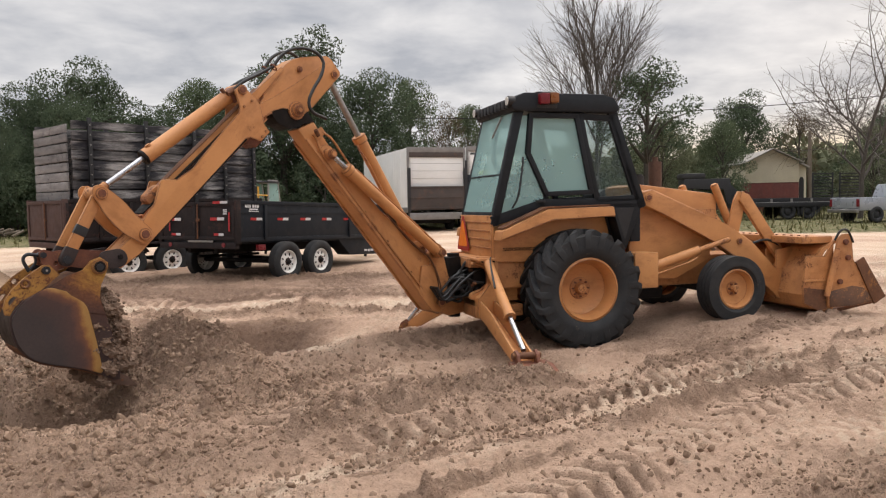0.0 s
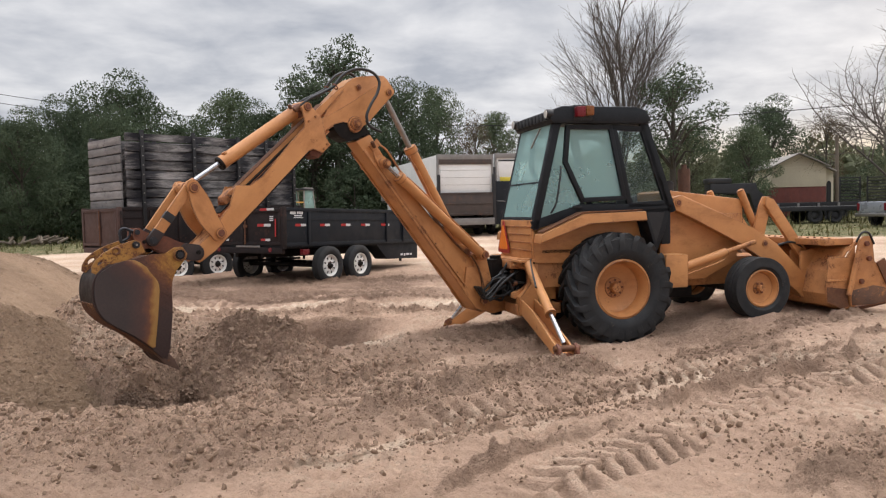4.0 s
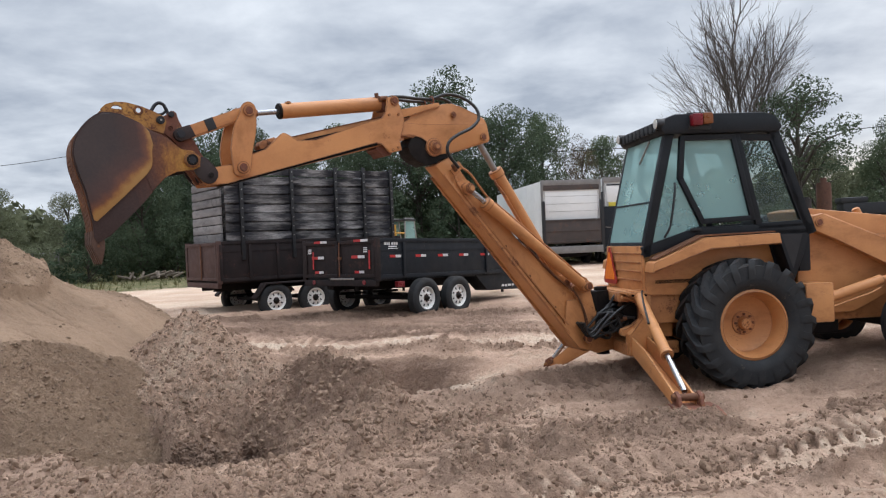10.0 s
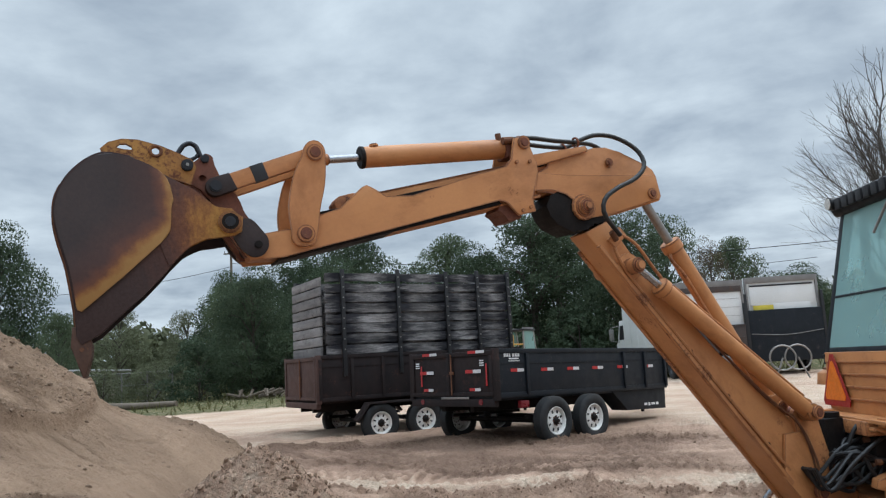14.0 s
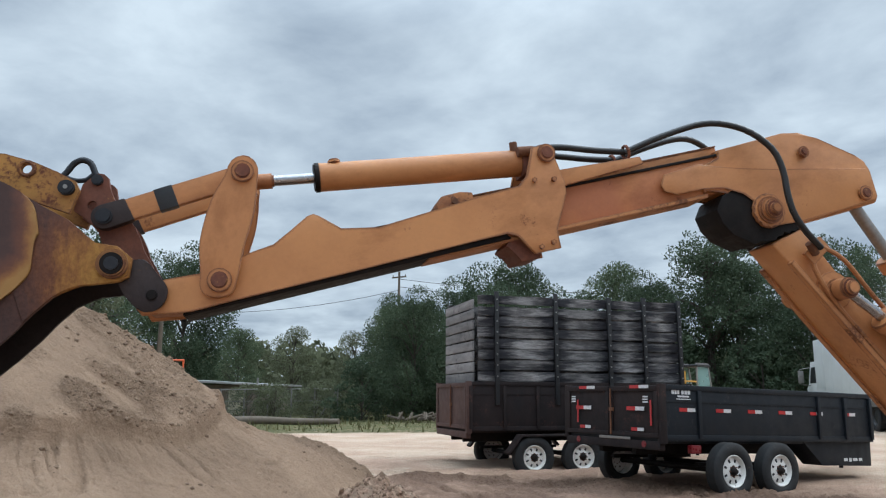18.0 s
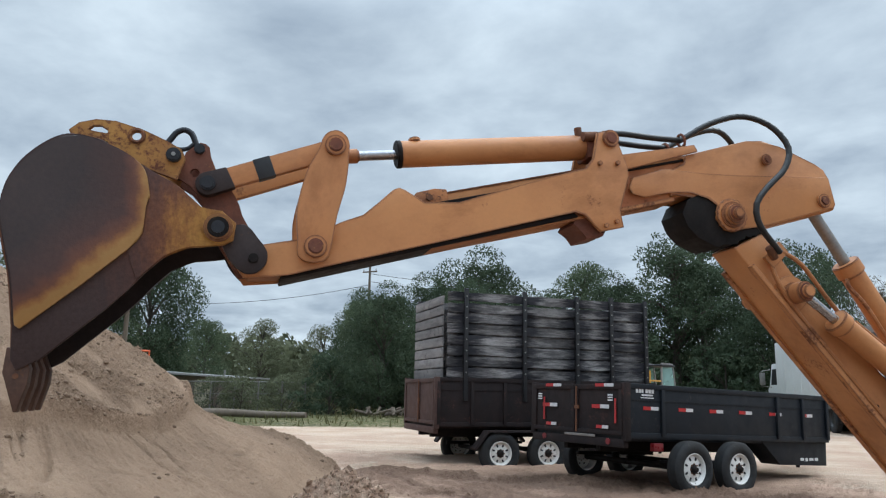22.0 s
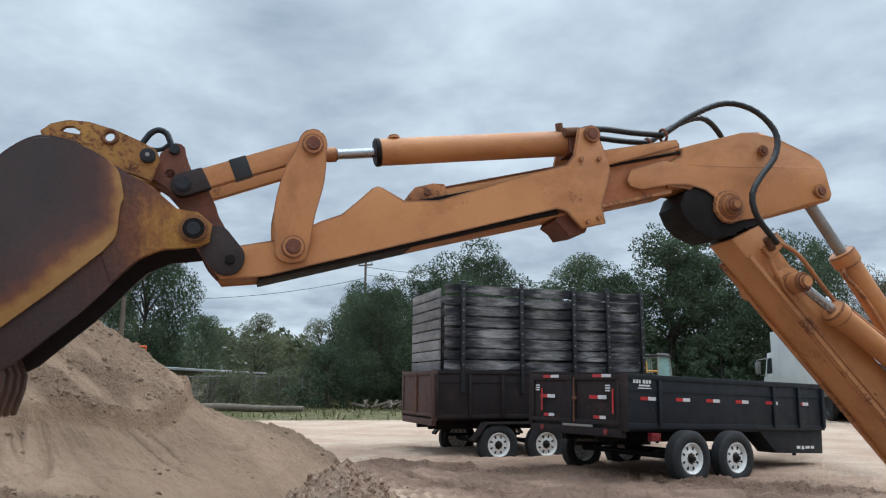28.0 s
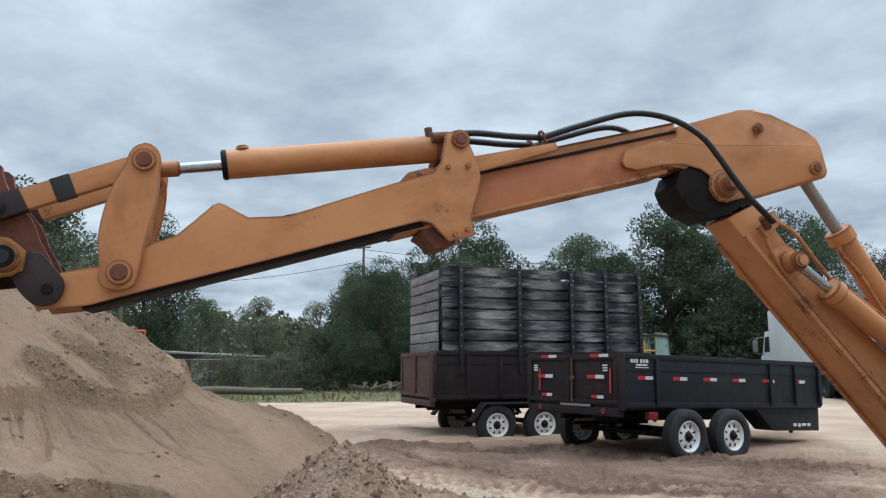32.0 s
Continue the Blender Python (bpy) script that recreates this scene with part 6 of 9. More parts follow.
for k in range(12):
    y = (0.16 + 0.025 * (k % 6)) * (1 if k < 6 else -1)
    part("hydraulic_hose", tube(BM(), smooth_path([(-0.20, y * 1.3, 0.90 - 0.05 * (k % 4)), (-0.02 + rnd.uniform(-0.05, 0.06), y * 1.5, 0.84 - 0.07 * (k % 5)), (0.20 + rnd.uniform(-0.05, 0.06), y * 1.25, 0.76 - 0.08 * (k % 4)), (0.42, y, 0.58 - 0.04 * (k % 3)), (0.52, y * 0.9, 0.66)], 5), 0.015), HOSE, post)

# boom
boom = part("boom", prism(BM(), [(-0.13, -0.08), (-0.02, -0.13), (0.22, -0.125), (1.25, -0.108), (2.15, -0.095), (2.68, -0.090), (2.62, 0.11), (2.20, 0.08), (1.30, 0.12), (0.90, 0.20), (0.62, 0.22), (0.34, 0.26), (0.10, 0.15), (-0.10, 0.09)], -0.105, 0.105, 0.012), ORANGE, backhoe, "orange box-section boom with rusty seams")
part("boom_tip", prism(BM(), [(2.74, -0.165), (2.735, -0.12), (2.705, -0.105), (2.70, -0.075), (2.675, -0.06), (2.69, -0.03), (2.665, -0.005), (2.685, 0.015), (2.645, 0.03), (2.66, 0.05), (2.63, 0.065), (2.64, 0.09), (2.604, 0.113), (2.80, 0.13), (2.93, 0.09), (3.02, -0.02), (3.04, -0.12), (3.01, -0.195), (2.94, -0.222), (2.86, -0.220)], -0.1085, 0.1085, 0.004), GREASE, boom, "greasy black boom tip")
for y in (-1, 1):
    part("edge_rib", prism(BM(), [(0.22, -0.140), (1.25, -0.123), (2.15, -0.110), (2.55, -0.102), (2.55, -0.076), (2.15, -0.080), (1.25, -0.093), (0.22, -0.108)], y * 0.118 - 0.018, y * 0.118 + 0.018, 0.004), ORANGE_WORN, boom)
    part("gusset", prism(BM(), [(-0.13, -0.08), (0.0, -0.15), (0.30, -0.15), (0.50, 0.10), (0.36, 0.27), (0.06, 0.15), (-0.1, 0.08)], y * 0.122 - 0.012, y * 0.122 + 0.012, 0.006), ORANGE, boom)
    part("cylinder_lug", prism(BM(), [(0.52, 0.18), (0.58, 0.33), (0.68, 0.33), (0.80, 0.18)], y * 0.075 - 0.015, y * 0.075 + 0.015, 0.005), ORANGE_WORN, boom)
    part("doubler", prism(BM(), circle_pts(BOSS, -0.01, 0.10, 0, 342, 19), y * 0.114 - 0.010, y * 0.114 + 0.010, 0.003), ORANGE, boom)
    part("boss", rod(BM(), (BOSS, y * 0.11, -0.01), (BOSS, y * 0.150, -0.01), 0.060, n=22, bev=0.01), ORANGE_WORN, boom)
    part("boss_pin", rod(BM(), (BOSS, y * 0.15, -0.01), (BOSS, y * 0.265, -0.01), 0.036, n=18, bev=0.006), ORANGE_WORN, boom)
    part("boss_ring", rod(BM(), (BOSS, y * 0.239, -0.01), (BOSS, y * 0.245, -0.01), 0.045, n=22, bev=0.002), RUST_RED, boom)
    part("pipe", tube(BM(), smooth_path([(2.52, y * 0.145, 0.02), (2.40, y * 0.145, -0.04), (2.15, y * 0.13, -0.065), (1.6, y * 0.125, -0.07), (0.9, y * 0.125, -0.075), (0.3, y * 0.125, -0.07)], 4), 0.013), ORANGE_WORN, boom)
    part("pipe", tube(BM(), smooth_path([(2.50, y * 0.15, 0.09), (2.36, y * 0.16, 0.13), (2.1, y * 0.14, 0.13), (1.7, y * 0.13, 0.135), (1.3, y * 0.13, 0.15)], 4), 0.012), ORANGE_WORN, boom)
    part("clamp", box(BM(), 2.46, 2.54, y * 0.128 - 0.012 + (0.02 if y > 0 else -0.02), y * 0.128 + 0.012 + (0.02 if y > 0 else -0.02), -0.02, 0.12, 0.005), ORANGE_WORN, boom)
    part("pipe_fitting", rod(BM(), (2.50, y * 0.17, 0.02), (2.57, y * 0.19, 0.02), 0.022, n=10), RUSTY, boom)
    for x in (0.55, 1.05, 1.5):
        part("weld_hole", rod(BM(), (x, y * 0.104, -0.05), (x, y * 0.108, -0.05), 0.014, n=12), GREASE, boom)
pin(boom, CROWD_BASE[0], CROWD_BASE[1], -0.12, 0.12, 0.03)
for k in range(4):
    y = 0.135 + 0.026 * (k % 2)
    part("boom_hose", tube(BM(), smooth_path([(0.02, y * (1 if k < 2 else -1), 0.02 + 0.03 * k), (0.20, y * (1 if k < 2 else -1), 0.16), (0.48, y * (1 if k < 2 else -1), 0.25 - 0.02 * k), (0.80, y * (1 if k < 2 else -1), 0.17), (1.30, 0.118 * (1 if k < 2 else -1), 0.14), (1.8, 0.118 * (1 if k < 2 else -1), 0.12)], 5), 0.009), RUSTY, boom)

# dipper: bell-cranked root and the inner beam
dipper = part("dipper", prism(BM(), [(0.16, 0.372), (-0.26, 0.394), (-0.36, 0.380), (-0.462, 0.328), (-0.665, 0.190), (-0.715, 0.150), (-0.732, 0.09), (-0.725, -0.06), (-0.70, -0.088), (-0.21, -0.104), (-0.03, -0.094), (0.018, -0.055), (0.043, 0.058), (0.09, 0.108), (0.19, 0.156), (0.30, 0.165), (0.30, 0.30), (0.16, 0.32)], -0.108, 0.108, 0.012), ORANGE, backhoe, "orange dipper root with scuffed paint")
part("inner_beam", box(BM(), 0.10, 1.82, -0.088, 0.088, 0.155, 0.345, 0.008), ORANGE_PATCH, dipper, "reddish inner beam of the sliding dipper")
part("beam_flange", box(BM(), 0.28, 1.80, -0.102, 0.102, 0.138, 0.158, 0.003), ORANGE_WORN, dipper)
part("beam_flange", box(BM(), 0.12, 1.80, -0.100, 0.100, 0.343, 0.356, 0.003), GREASE, dipper)
for y in (-1, 1):
    part("side_plate", prism(BM(), [(0.50, 0.30), (0.30, 0.318), (0.06, 0.25), (-0.15, 0.205), (-0.40, 0.160), (-0.70, 0.105), (-0.718, 0.09), (-0.713, -0.055), (-0.69, -0.076), (-0.21, -0.094), (-0.04, -0.084), (0.008, -0.05), (0.033, 0.062), (0.083, 0.118), (0.185, 0.168), (0.30, 0.185), (0.46, 0.185), (0.525, 0.215), (0.535, 0.25)], y * 0.112 - 0.007, y * 0.112 + 0.007, 0.004), ORANGE, dipper)
    part("elbow_doubler", rod(BM(), (-0.02, y * 0.11, 0), (-0.02, y * 0.134, 0), 0.092, n=36, bev=0.008), ORANGE, dipper)
    part("elbow_boss", rod(BM(), (-0.02, y * 0.11, 0), (-0.02, y * 0.155, 0), 0.072, n=32, bev=0.010), ORANGE_WORN, dipper)
    part("elbow_ring", rod(BM(), (-0.02, y * 0.154, 0), (-0.02, y * 0.176, 0), 0.052, n=28, bev=0.006), ORANGE, dipper)
    part("elbow_seam", rod(BM(), (-0.02, y * 0.175, 0), (-0.02, y * 0.181, 0), 0.041, n=24), RUST_RED, dipper)
    part("elbow_pin", rod(BM(), (-0.02, y * 0.17, 0), (-0.02, y * 0.200, 0), 0.030, n=20, bev=0.006), ORANGE_WORN, dipper)
part("top_rail", box(BM(), 0.12, 1.56, -0.050, 0.050, 0.350, 0.402, 0.006), ORANGE, dipper, "orange guide rail on the inner beam")
part("rail_cap", box(BM(), 0.12, 1.54, -0.056, 0.056, 0.400, 0.408, 0.002), RUSTY, dipper)
part("rail_stop", prism(BM(), [(1.50, 0.350), (1.50, 0.418), (1.56, 0.432), (1.655, 0.428), (1.69, 0.395), (1.69, 0.350)], -0.075, 0.075, 0.010), STOP_PAINT, dipper, "rusty stop block at the beam's end")
part("stop_bolt", rod(BM(), (1.60, 0.070, 0.39), (1.60, 0.088, 0.39), 0.018, n=6), RUSTY, dipper)
pin(dipper, TAIL[0], TAIL[1], -0.145, 0.145, 0.028)
pin(dipper, -0.342, 0.265, -0.14, 0.14, 0.022)

# sliding outer dipper
slide = part("dipper_slide", prism(BM(), [(0.465, 0.565), (0.385, 0.56), (0.365, 0.515), (0.345, 0.36), (0.355, 0.30), (0.455, 0.14), (0.455, 0.05), (0.59, 0.05), (0.615, 0.09), (0.65, 0.155), (0.70, 0.178), (0.84, 0.172), (1.47, 0.155), (1.95, 0.145), (2.17, 0.138), (2.36, 0.165), (2.385, 0.23), (2.34, 0.29), (2.24, 0.295), (2.07, 0.285), (1.87, 0.335), (1.77, 0.345), (1.60, 0.445), (1.57, 0.450), (1.545, 0.435), (1.465, 0.355), (1.295, 0.325), (0.79, 0.375), (0.58, 0.385), (0.525, 0.43)], 0.122, 0.142, 0.004), ORANGE, backhoe, "orange sliding dipper")
part("far_plate", prism(BM(), [(0.465, 0.565), (0.385, 0.56), (0.345, 0.36), (0.455, 0.14), (0.455, 0.05), (0.59, 0.05), (0.65, 0.155), (0.84, 0.172), (1.47, 0.155), (2.17, 0.138), (2.36, 0.165), (2.385, 0.23), (2.34, 0.29), (2.07, 0.285), (1.77, 0.345), (1.57, 0.450), (1.465, 0.355), (1.295, 0.325), (0.58, 0.385), (0.525, 0.43)], -0.142, -0.122, 0.004), ORANGE, slide)
# the black stands for grease and for shade along the slide's lower edge
part("bottom_plate", prism(BM(), [(0.68, 0.150), (0.70, 0.178), (1.47, 0.156), (2.20, 0.140), (2.20, 0.126), (1.47, 0.138)], -0.121, 0.121, 0.004), GREASE, slide, "black wear plate, grease and shade in one colour")
part("top_plate", box(BM(), 0.46, 1.44, -0.121, 0.121, 0.325, 0.338, 0.003), GREASE, slide)
part("nose", prism(BM(), [(1.80, 0.150), (2.16, 0.146), (2.34, 0.175), (2.36, 0.23), (2.32, 0.28), (2.10, 0.275), (1.90, 0.32), (1.80, 0.33)], -0.120, 0.120, 0.01), ORANGE_WORN, slide)
part("wear_block", prism(BM(), [(0.535, 0.06), (0.56, 0.030), (0.66, 0.032), (0.672, 0.085), (0.715, 0.118), (0.68, 0.15), (0.60, 0.13)], -0.10, 0.10, 0.006), RUST_RED, slide, "rust-red wear block")
part("hose_bracket", prism(BM(), [(0.40, 0.43), (-0.09, 0.415), (-0.10, 0.375), (0.36, 0.345)], 0.112, 0.135, 0.004), ORANGE, slide)
for y in (0.10, -0.06):
    ringb = BM()
    for k in range(14):
        a, b = 2 * math.pi * k / 14, 2 * math.pi * (k + 1) / 14
        rod(ringb, (-0.04, y + 0.034 * math.cos(a), 0.455 + 0.034 * math.sin(a)), (-0.04, y + 0.034 * math.cos(b), 0.455 + 0.034 * math.sin(b)), 0.008, n=6)
    part("hose_ring", ringb, RUST_RED, slide)
part("hose_fitting", rod(rod(BM(), (0.44, 0.08, 0.56), (0.52, 0.08, 0.57), 0.026, n=10), (0.46, -0.06, 0.56), (0.54, -0.06, 0.57), 0.026, n=10), RUSTY, slide)
pin(slide, PLATE[0], PLATE[1], -0.165, 0.165, 0.032)
pin(slide, LINK[0], LINK[1], -0.205, 0.205, 0.036)
pin(slide, WRIST[0], WRIST[1], -0.15, 0.15, 0.04, material=GREASE, washer=False)
for x, z in ((0.40, 0.385), (0.50, 0.40), (0.49, 0.085), (0.555, 0.075)):
    for y in (0.142, -0.142):
        part("bolt", rod(BM(), (x, y, z), (x, y * 1.1, z), 0.013, n=6), ORANGE_WORN, slide)

# bucket cylinder, bell crank and link
bcyl = part("bucket_cylinder", rod(rod(BM(), (0.07, 0, 0), (1.105, 0, 0), 0.068, n=32, bev=0.008), (0, -0.10, 0), (0, 0.10, 0), 0.06, n=20), ORANGE, backhoe, "orange hydraulic cylinder")
part("gland_ring", rod(BM(), (1.090, 0, 0), (1.120, 0, 0), 0.0705, n=32, bev=0.006), GREASE, bcyl, "black gland ring")
part("mount_block", box(BM(), 0.02, 0.10, -0.075, 0.075, -0.075, 0.060, 0.012), RUST_RED, bcyl)
part("port", rod(BM(), (0.12, 0.03, 0.05), (0.12, 0.03, 0.10), 0.02, n=10), RUSTY, bcyl)
part("port", rod(BM(), (1.02, 0.02, 0.055), (1.02, 0.02, 0.078), 0.030, n=12, bev=0.006), ORANGE, bcyl)
brod = part("bucket_rod", rod(BM(), (0.03, 0, 0), (1.05, 0, 0), 0.025, n=20), CHROME, backhoe, "bright chromed piston rod")
part("rod_eye", rod(rod(BM(), (0, -0.10, 0), (0, 0.10, 0), 0.055, n=20, bev=0.006), (0.03, 0, 0), (0.135, 0, 0), 0.036, n=18, bev=0.008), ORANGE_WORN, brod)
LENS = [(-0.075, -0.02), (-0.05, -0.07), (0.02, -0.085), (0.16, -0.115), (0.34, -0.105), (0.455, -0.072), (0.52, -0.062), (0.556, -0.034), (0.567, 0.0), (0.556, 0.034), (0.52, 0.062), (0.455, 0.070), (0.40, 0.078), (0.30, 0.082), (0.16, 0.07), (0.02, 0.07), (-0.05, 0.055)]
LENS = rounded(LENS, 4)
crank = part("bell_crank", prism(BM(), LENS, 0.150, 0.178, 0.005), ORANGE, backhoe, "orange bell crank plate")
part("crank_plate", prism(BM(), LENS, -0.178, -0.150, 0.005), ORANGE, crank)
part("crank_web", box(BM(), 0.14, 0.30, -0.150, 0.150, 0.03, 0.05, 0.004), ORANGE_WORN, crank)
pin(crank, LINK_LEN, 0, -0.205, 0.205, 0.034)
LINK_BAR = 0.60
link = part("bucket_link", box(BM(), -0.05, LINK_BAR, 0.100, 0.142, -0.048, 0.048, 0.008), ORANGE, backhoe, "orange link bar with a dark band")
part("far_bar", box(BM(), -0.05, LINK_BAR, -0.142, -0.100, -0.048, 0.048, 0.008), ORANGE, link)
part("dark_band", box(BM(), 0.30, 0.38, 0.098, 0.1445, -0.050, 0.050, 0.004), BLACK, link)
for y in (-1, 1):
    part("link_cap", prism(BM(), [(LINK_BAR - 0.11, -0.051)] + circle_pts(LINK_BAR, 0, 0.054, -90, 90, 9) + [(LINK_BAR - 0.10, 0.051)], y * 0.122 - 0.026, y * 0.122 + 0.026, 0.006), HEEL, link, "greasy dark link end")
part("link_eye", rod(BM(), (LINK_BAR, -0.165, 0), (LINK_BAR, 0.165, 0), 0.034, n=24, bev=0.008), PIN_STEEL, link)

# digging bucket, about the wrist pin
bx, bz = B_PIN


def rel(pts):
    return [(1.024 * x + bx, 1.024 * z + bz) for x, z in pts]


BACK = smooth2([(0.785, -0.37), (0.80, -0.17), (0.838, 0.07), (0.825, 0.19), (0.785, 0.275), (0.73, 0.340), (0.65, 0.398), (0.57, 0.420), (0.46, 0.395)])
SIDE = rel([(-0.06, -0.055), (-0.02, -0.073), (0.054, -0.077), (0.12, -0.079), (0.152, -0.084), (0.19, -0.098), (0.226, -0.120), (0.299, -0.182), (0.36, -0.245), (0.45, -0.325), (0.68, -0.505), (0.77, -0.545), (0.79, -0.50)] + BACK + [(0.28, 0.27), (0.10, 0.10), (-0.02, 0.075), (-0.075, 0.02)])
HALF = 0.20
bucket = part("bucket", prism(BM(), SIDE, HALF - 0.02, HALF, 0.004), SIDE_STEEL, backhoe, "rusty brown digging bucket with worn yellow paint")
# far side and shell are set darker than the near side
part("far_side", prism(BM(), SIDE, -HALF, -HALF + 0.02, 0.004), DARK_STEEL, bucket)
CH = rel([(0.292, 0.10), (0.296, 0.02), (0.303, -0.015), (0.322, -0.045), (0.352, -0.075), (0.55, -0.232), (0.755, -0.385), (0.775, -0.37)] + smooth2([(0.79, -0.16), (0.830, 0.07), (0.816, 0.185), (0.775, 0.265), (0.72, 0.328), (0.64, 0.388), (0.565, 0.408), (0.46, 0.382), (0.36, 0.33), (0.29, 0.26), (0.27, 0.14)], 3))
for y in (-1, 1):
    part("cheek", prism(BM(), CH, y * (HALF + 0.008) - 0.008, y * (HALF + 0.008) + 0.008, 0.006), CHEEK, bucket, "raised cheek, dark and rust stained")
    part("ear", prism(BM(), rel([(-0.070, 0.0), (-0.060, -0.042), (-0.02, -0.070), (0.054, -0.074), (0.12, -0.076), (0.152, -0.081), (0.19, -0.095), (0.226, -0.117), (0.299, -0.179), (0.33, -0.210), (0.36, -0.08), (0.40, 0.0), (0.30, 0.28), (0.16, 0.19), (0.06, 0.085), (-0.02, 0.075)]), y * (HALF + 0.002) - 0.004, y * (HALF + 0.002) + 0.004, 0.002), SIDE_STEEL, bucket)
    hook = part("hook_plate", plate(BM(), [(0.722, 0.598), (0.68, 0.631), (0.612, 0.646), (0.532, 0.638), (0.419, 0.598), (0.332, 0.553), (0.263, 0.51), (0.247, 0.469), (0.287, 0.371), (0.423, 0.428), (0.505, 0.469), (0.608, 0.531), (0.711, 0.556)], [circle_pts(0.449, 0.57, 0.022, 0, 342, 19), [(0.646, 0.599), (0.625, 0.617), (0.595, 0.618), (0.566, 0.599), (0.568, 0.582), (0.607, 0.588)]], y * 0.150 - 0.012, y * 0.150 + 0.012), YELLOW_RUST, bucket, "worn yellow hook plate with holes")
    rim = BM()
    for k in range(18):
        a, b = 2 * math.pi * k / 18, 2 * math.pi * (k + 1) / 18
        rod(rim, (0.449 + 0.029 * math.cos(a), y * 0.163, 0.57 + 0.029 * math.sin(a)), (0.449 + 0.029 * math.cos(b), y * 0.163, 0.57 + 0.029 * math.sin(b)), 0.010, n=6)
    part("hole_rim", rim, RUSTY, hook)
    part("pin_boss", rod(BM(), (bx, y * HALF, bz), (bx, y * (HALF + 0.035), bz), 0.062, n=32, bev=0.010), EAR, bucket)
    part("bucket_pin", rod(BM(), (bx, y * HALF, bz), (bx, y * (HALF + 0.044), bz), 0.034, n=24, bev=0.006), PIN_STEEL, bucket)
    part("pin_ring", rod(BM(), (bx, y * (HALF + 0.030), bz), (bx, y * (HALF + 0.040), bz), 0.046, n=28, bev=0.004), GREASE, bucket)
    part("crank_pin", rod(BM(), (0.296, y * 0.08, 0.480), (0.296, y * 0.190, 0.480), 0.032, n=22, bev=0.006), PIN_STEEL, bucket)
    part("pin_centre", rod(BM(), (0.296, y * 0.188, 0.480), (0.296, y * 0.195, 0.480), 0.009, n=12), STEEL, bucket)
# shell rolled round the back, with welded wear bars
SHELL = rel(smooth2([(0.455, 0.39), (0.57, 0.416), (0.65, 0.395), (0.73, 0.336), (0.785, 0.27), (0.823, 0.19), (0.836, 0.07), (0.822, -0.05), (0.80, -0.17), (0.785, -0.37)], 3) + [(0.785, -0.54)])
INNER = [(x - 0.016, z) for x, z in SHELL][::-1]
part("shell", prism(BM(), SHELL + INNER, -HALF + 0.02, HALF - 0.02), DARK_STEEL, bucket)
for k in range(5):
    y = -0.15 + 0.075 * k
    part("wear_bar", prism(BM(), [(x + 0.012, z) for x, z in SHELL[12:]] + [(x - 0.004, z) for x, z in SHELL[12:]][::-1], y - 0.022, y + 0.022), RUSTY, bucket)
part("top_shell", prism(BM(), rel([(0.10, 0.10), (0.28, 0.265), (0.46, 0.395), (0.455, 0.375), (0.285, 0.24), (0.11, 0.075)]), -HALF + 0.02, HALF - 0.02), RUSTY, bucket)
for k in range(4):
    y = -0.165 + 0.11 * k
    tooth = part("tooth", prism(BM(), rel([(0.805, -0.45), (0.82, -0.55), (0.805, -0.60), (0.780, -0.705), (0.768, -0.705), (0.732, -0.60), (0.722, -0.54), (0.745, -0.47)]), y - 0.026, y + 0.026, 0.010), TOOTH, bucket, "worn rusty tooth")
    part("tooth_pin", rod(BM(), (0.79 + bx, y - 0.030, -0.58 + bz), (0.79 + bx, y + 0.030, -0.58 + bz), 0.012, n=8), RUSTY, tooth)
# quick coupler
for y in (-1, 1):
    part("coupler_plate", plate(BM(), [(0.162, 0.556), (0.185, 0.562), (0.209, 0.547), (0.25, 0.515), (0.288, 0.400), (0.235, 0.359), (0.19, 0.30), (0.17, 0.22), (0.13, 0.12), (0.04, -0.05), (-0.05, -0.04), (-0.06, 0.04), (-0.02, 0.15), (0.012, 0.217), (0.022, 0.262), (0.042, 0.312), (0.120, 0.431), (0.140, 0.49), (0.146, 0.54)], [circle_pts(0.213, 0.420, 0.020, 0, 342, 19)], y * 0.082 - 0.014, y * 0.082 + 0.014), RUST_RED, bucket, "rusty quick coupler plate")
    part("coupler_heel", prism(BM(), rounded([(0.037, 0.157), (-0.009, 0.153), (-0.055, 0.091), (-0.090, 0.036), (-0.084, -0.019), (-0.047, -0.058), (0.007, -0.063), (0.048, -0.030), (0.086, 0.026), (0.105, 0.094), (0.084, 0.145)]), y * 0.166 - 0.012, y * 0.166 + 0.012, 0.008), HEEL, bucket)
    part("heel_pin", rod(BM(), (-0.030, y * 0.165, 0.004), (-0.030, y * 0.190, 0.004), 0.022, n=14, bev=0.004), GREASE, bucket)
part("coupler_cross", box(BM(), 0.17, 0.21, -0.07, 0.07, 0.47, 0.52, 0.01), RUST_RED, bucket)
eye = tube(BM(), smooth_path([(0.345, 0.05, 0.558), (0.318, 0.05, 0.592), (0.292, 0.05, 0.624), (0.258, 0.05, 0.638), (0.227, 0.05, 0.622), (0.212, 0.05, 0.585), (0.196, 0.05, 0.530)], 5), 0.014, 10)
tube(eye, smooth_path([(0.335, 0.05, 0.562), (0.285, 0.05, 0.545), (0.245, 0.05, 0.548), (0.215, 0.05, 0.57)], 4), 0.011, 8)
rod(eye, (0.190, 0.0, 0.530), (0.190, 0.115, 0.530), 0.024, n=14, bev=0.004)
part("lifting_eye", eye, PIN_STEEL, bucket, "dark steel lifting shackle")

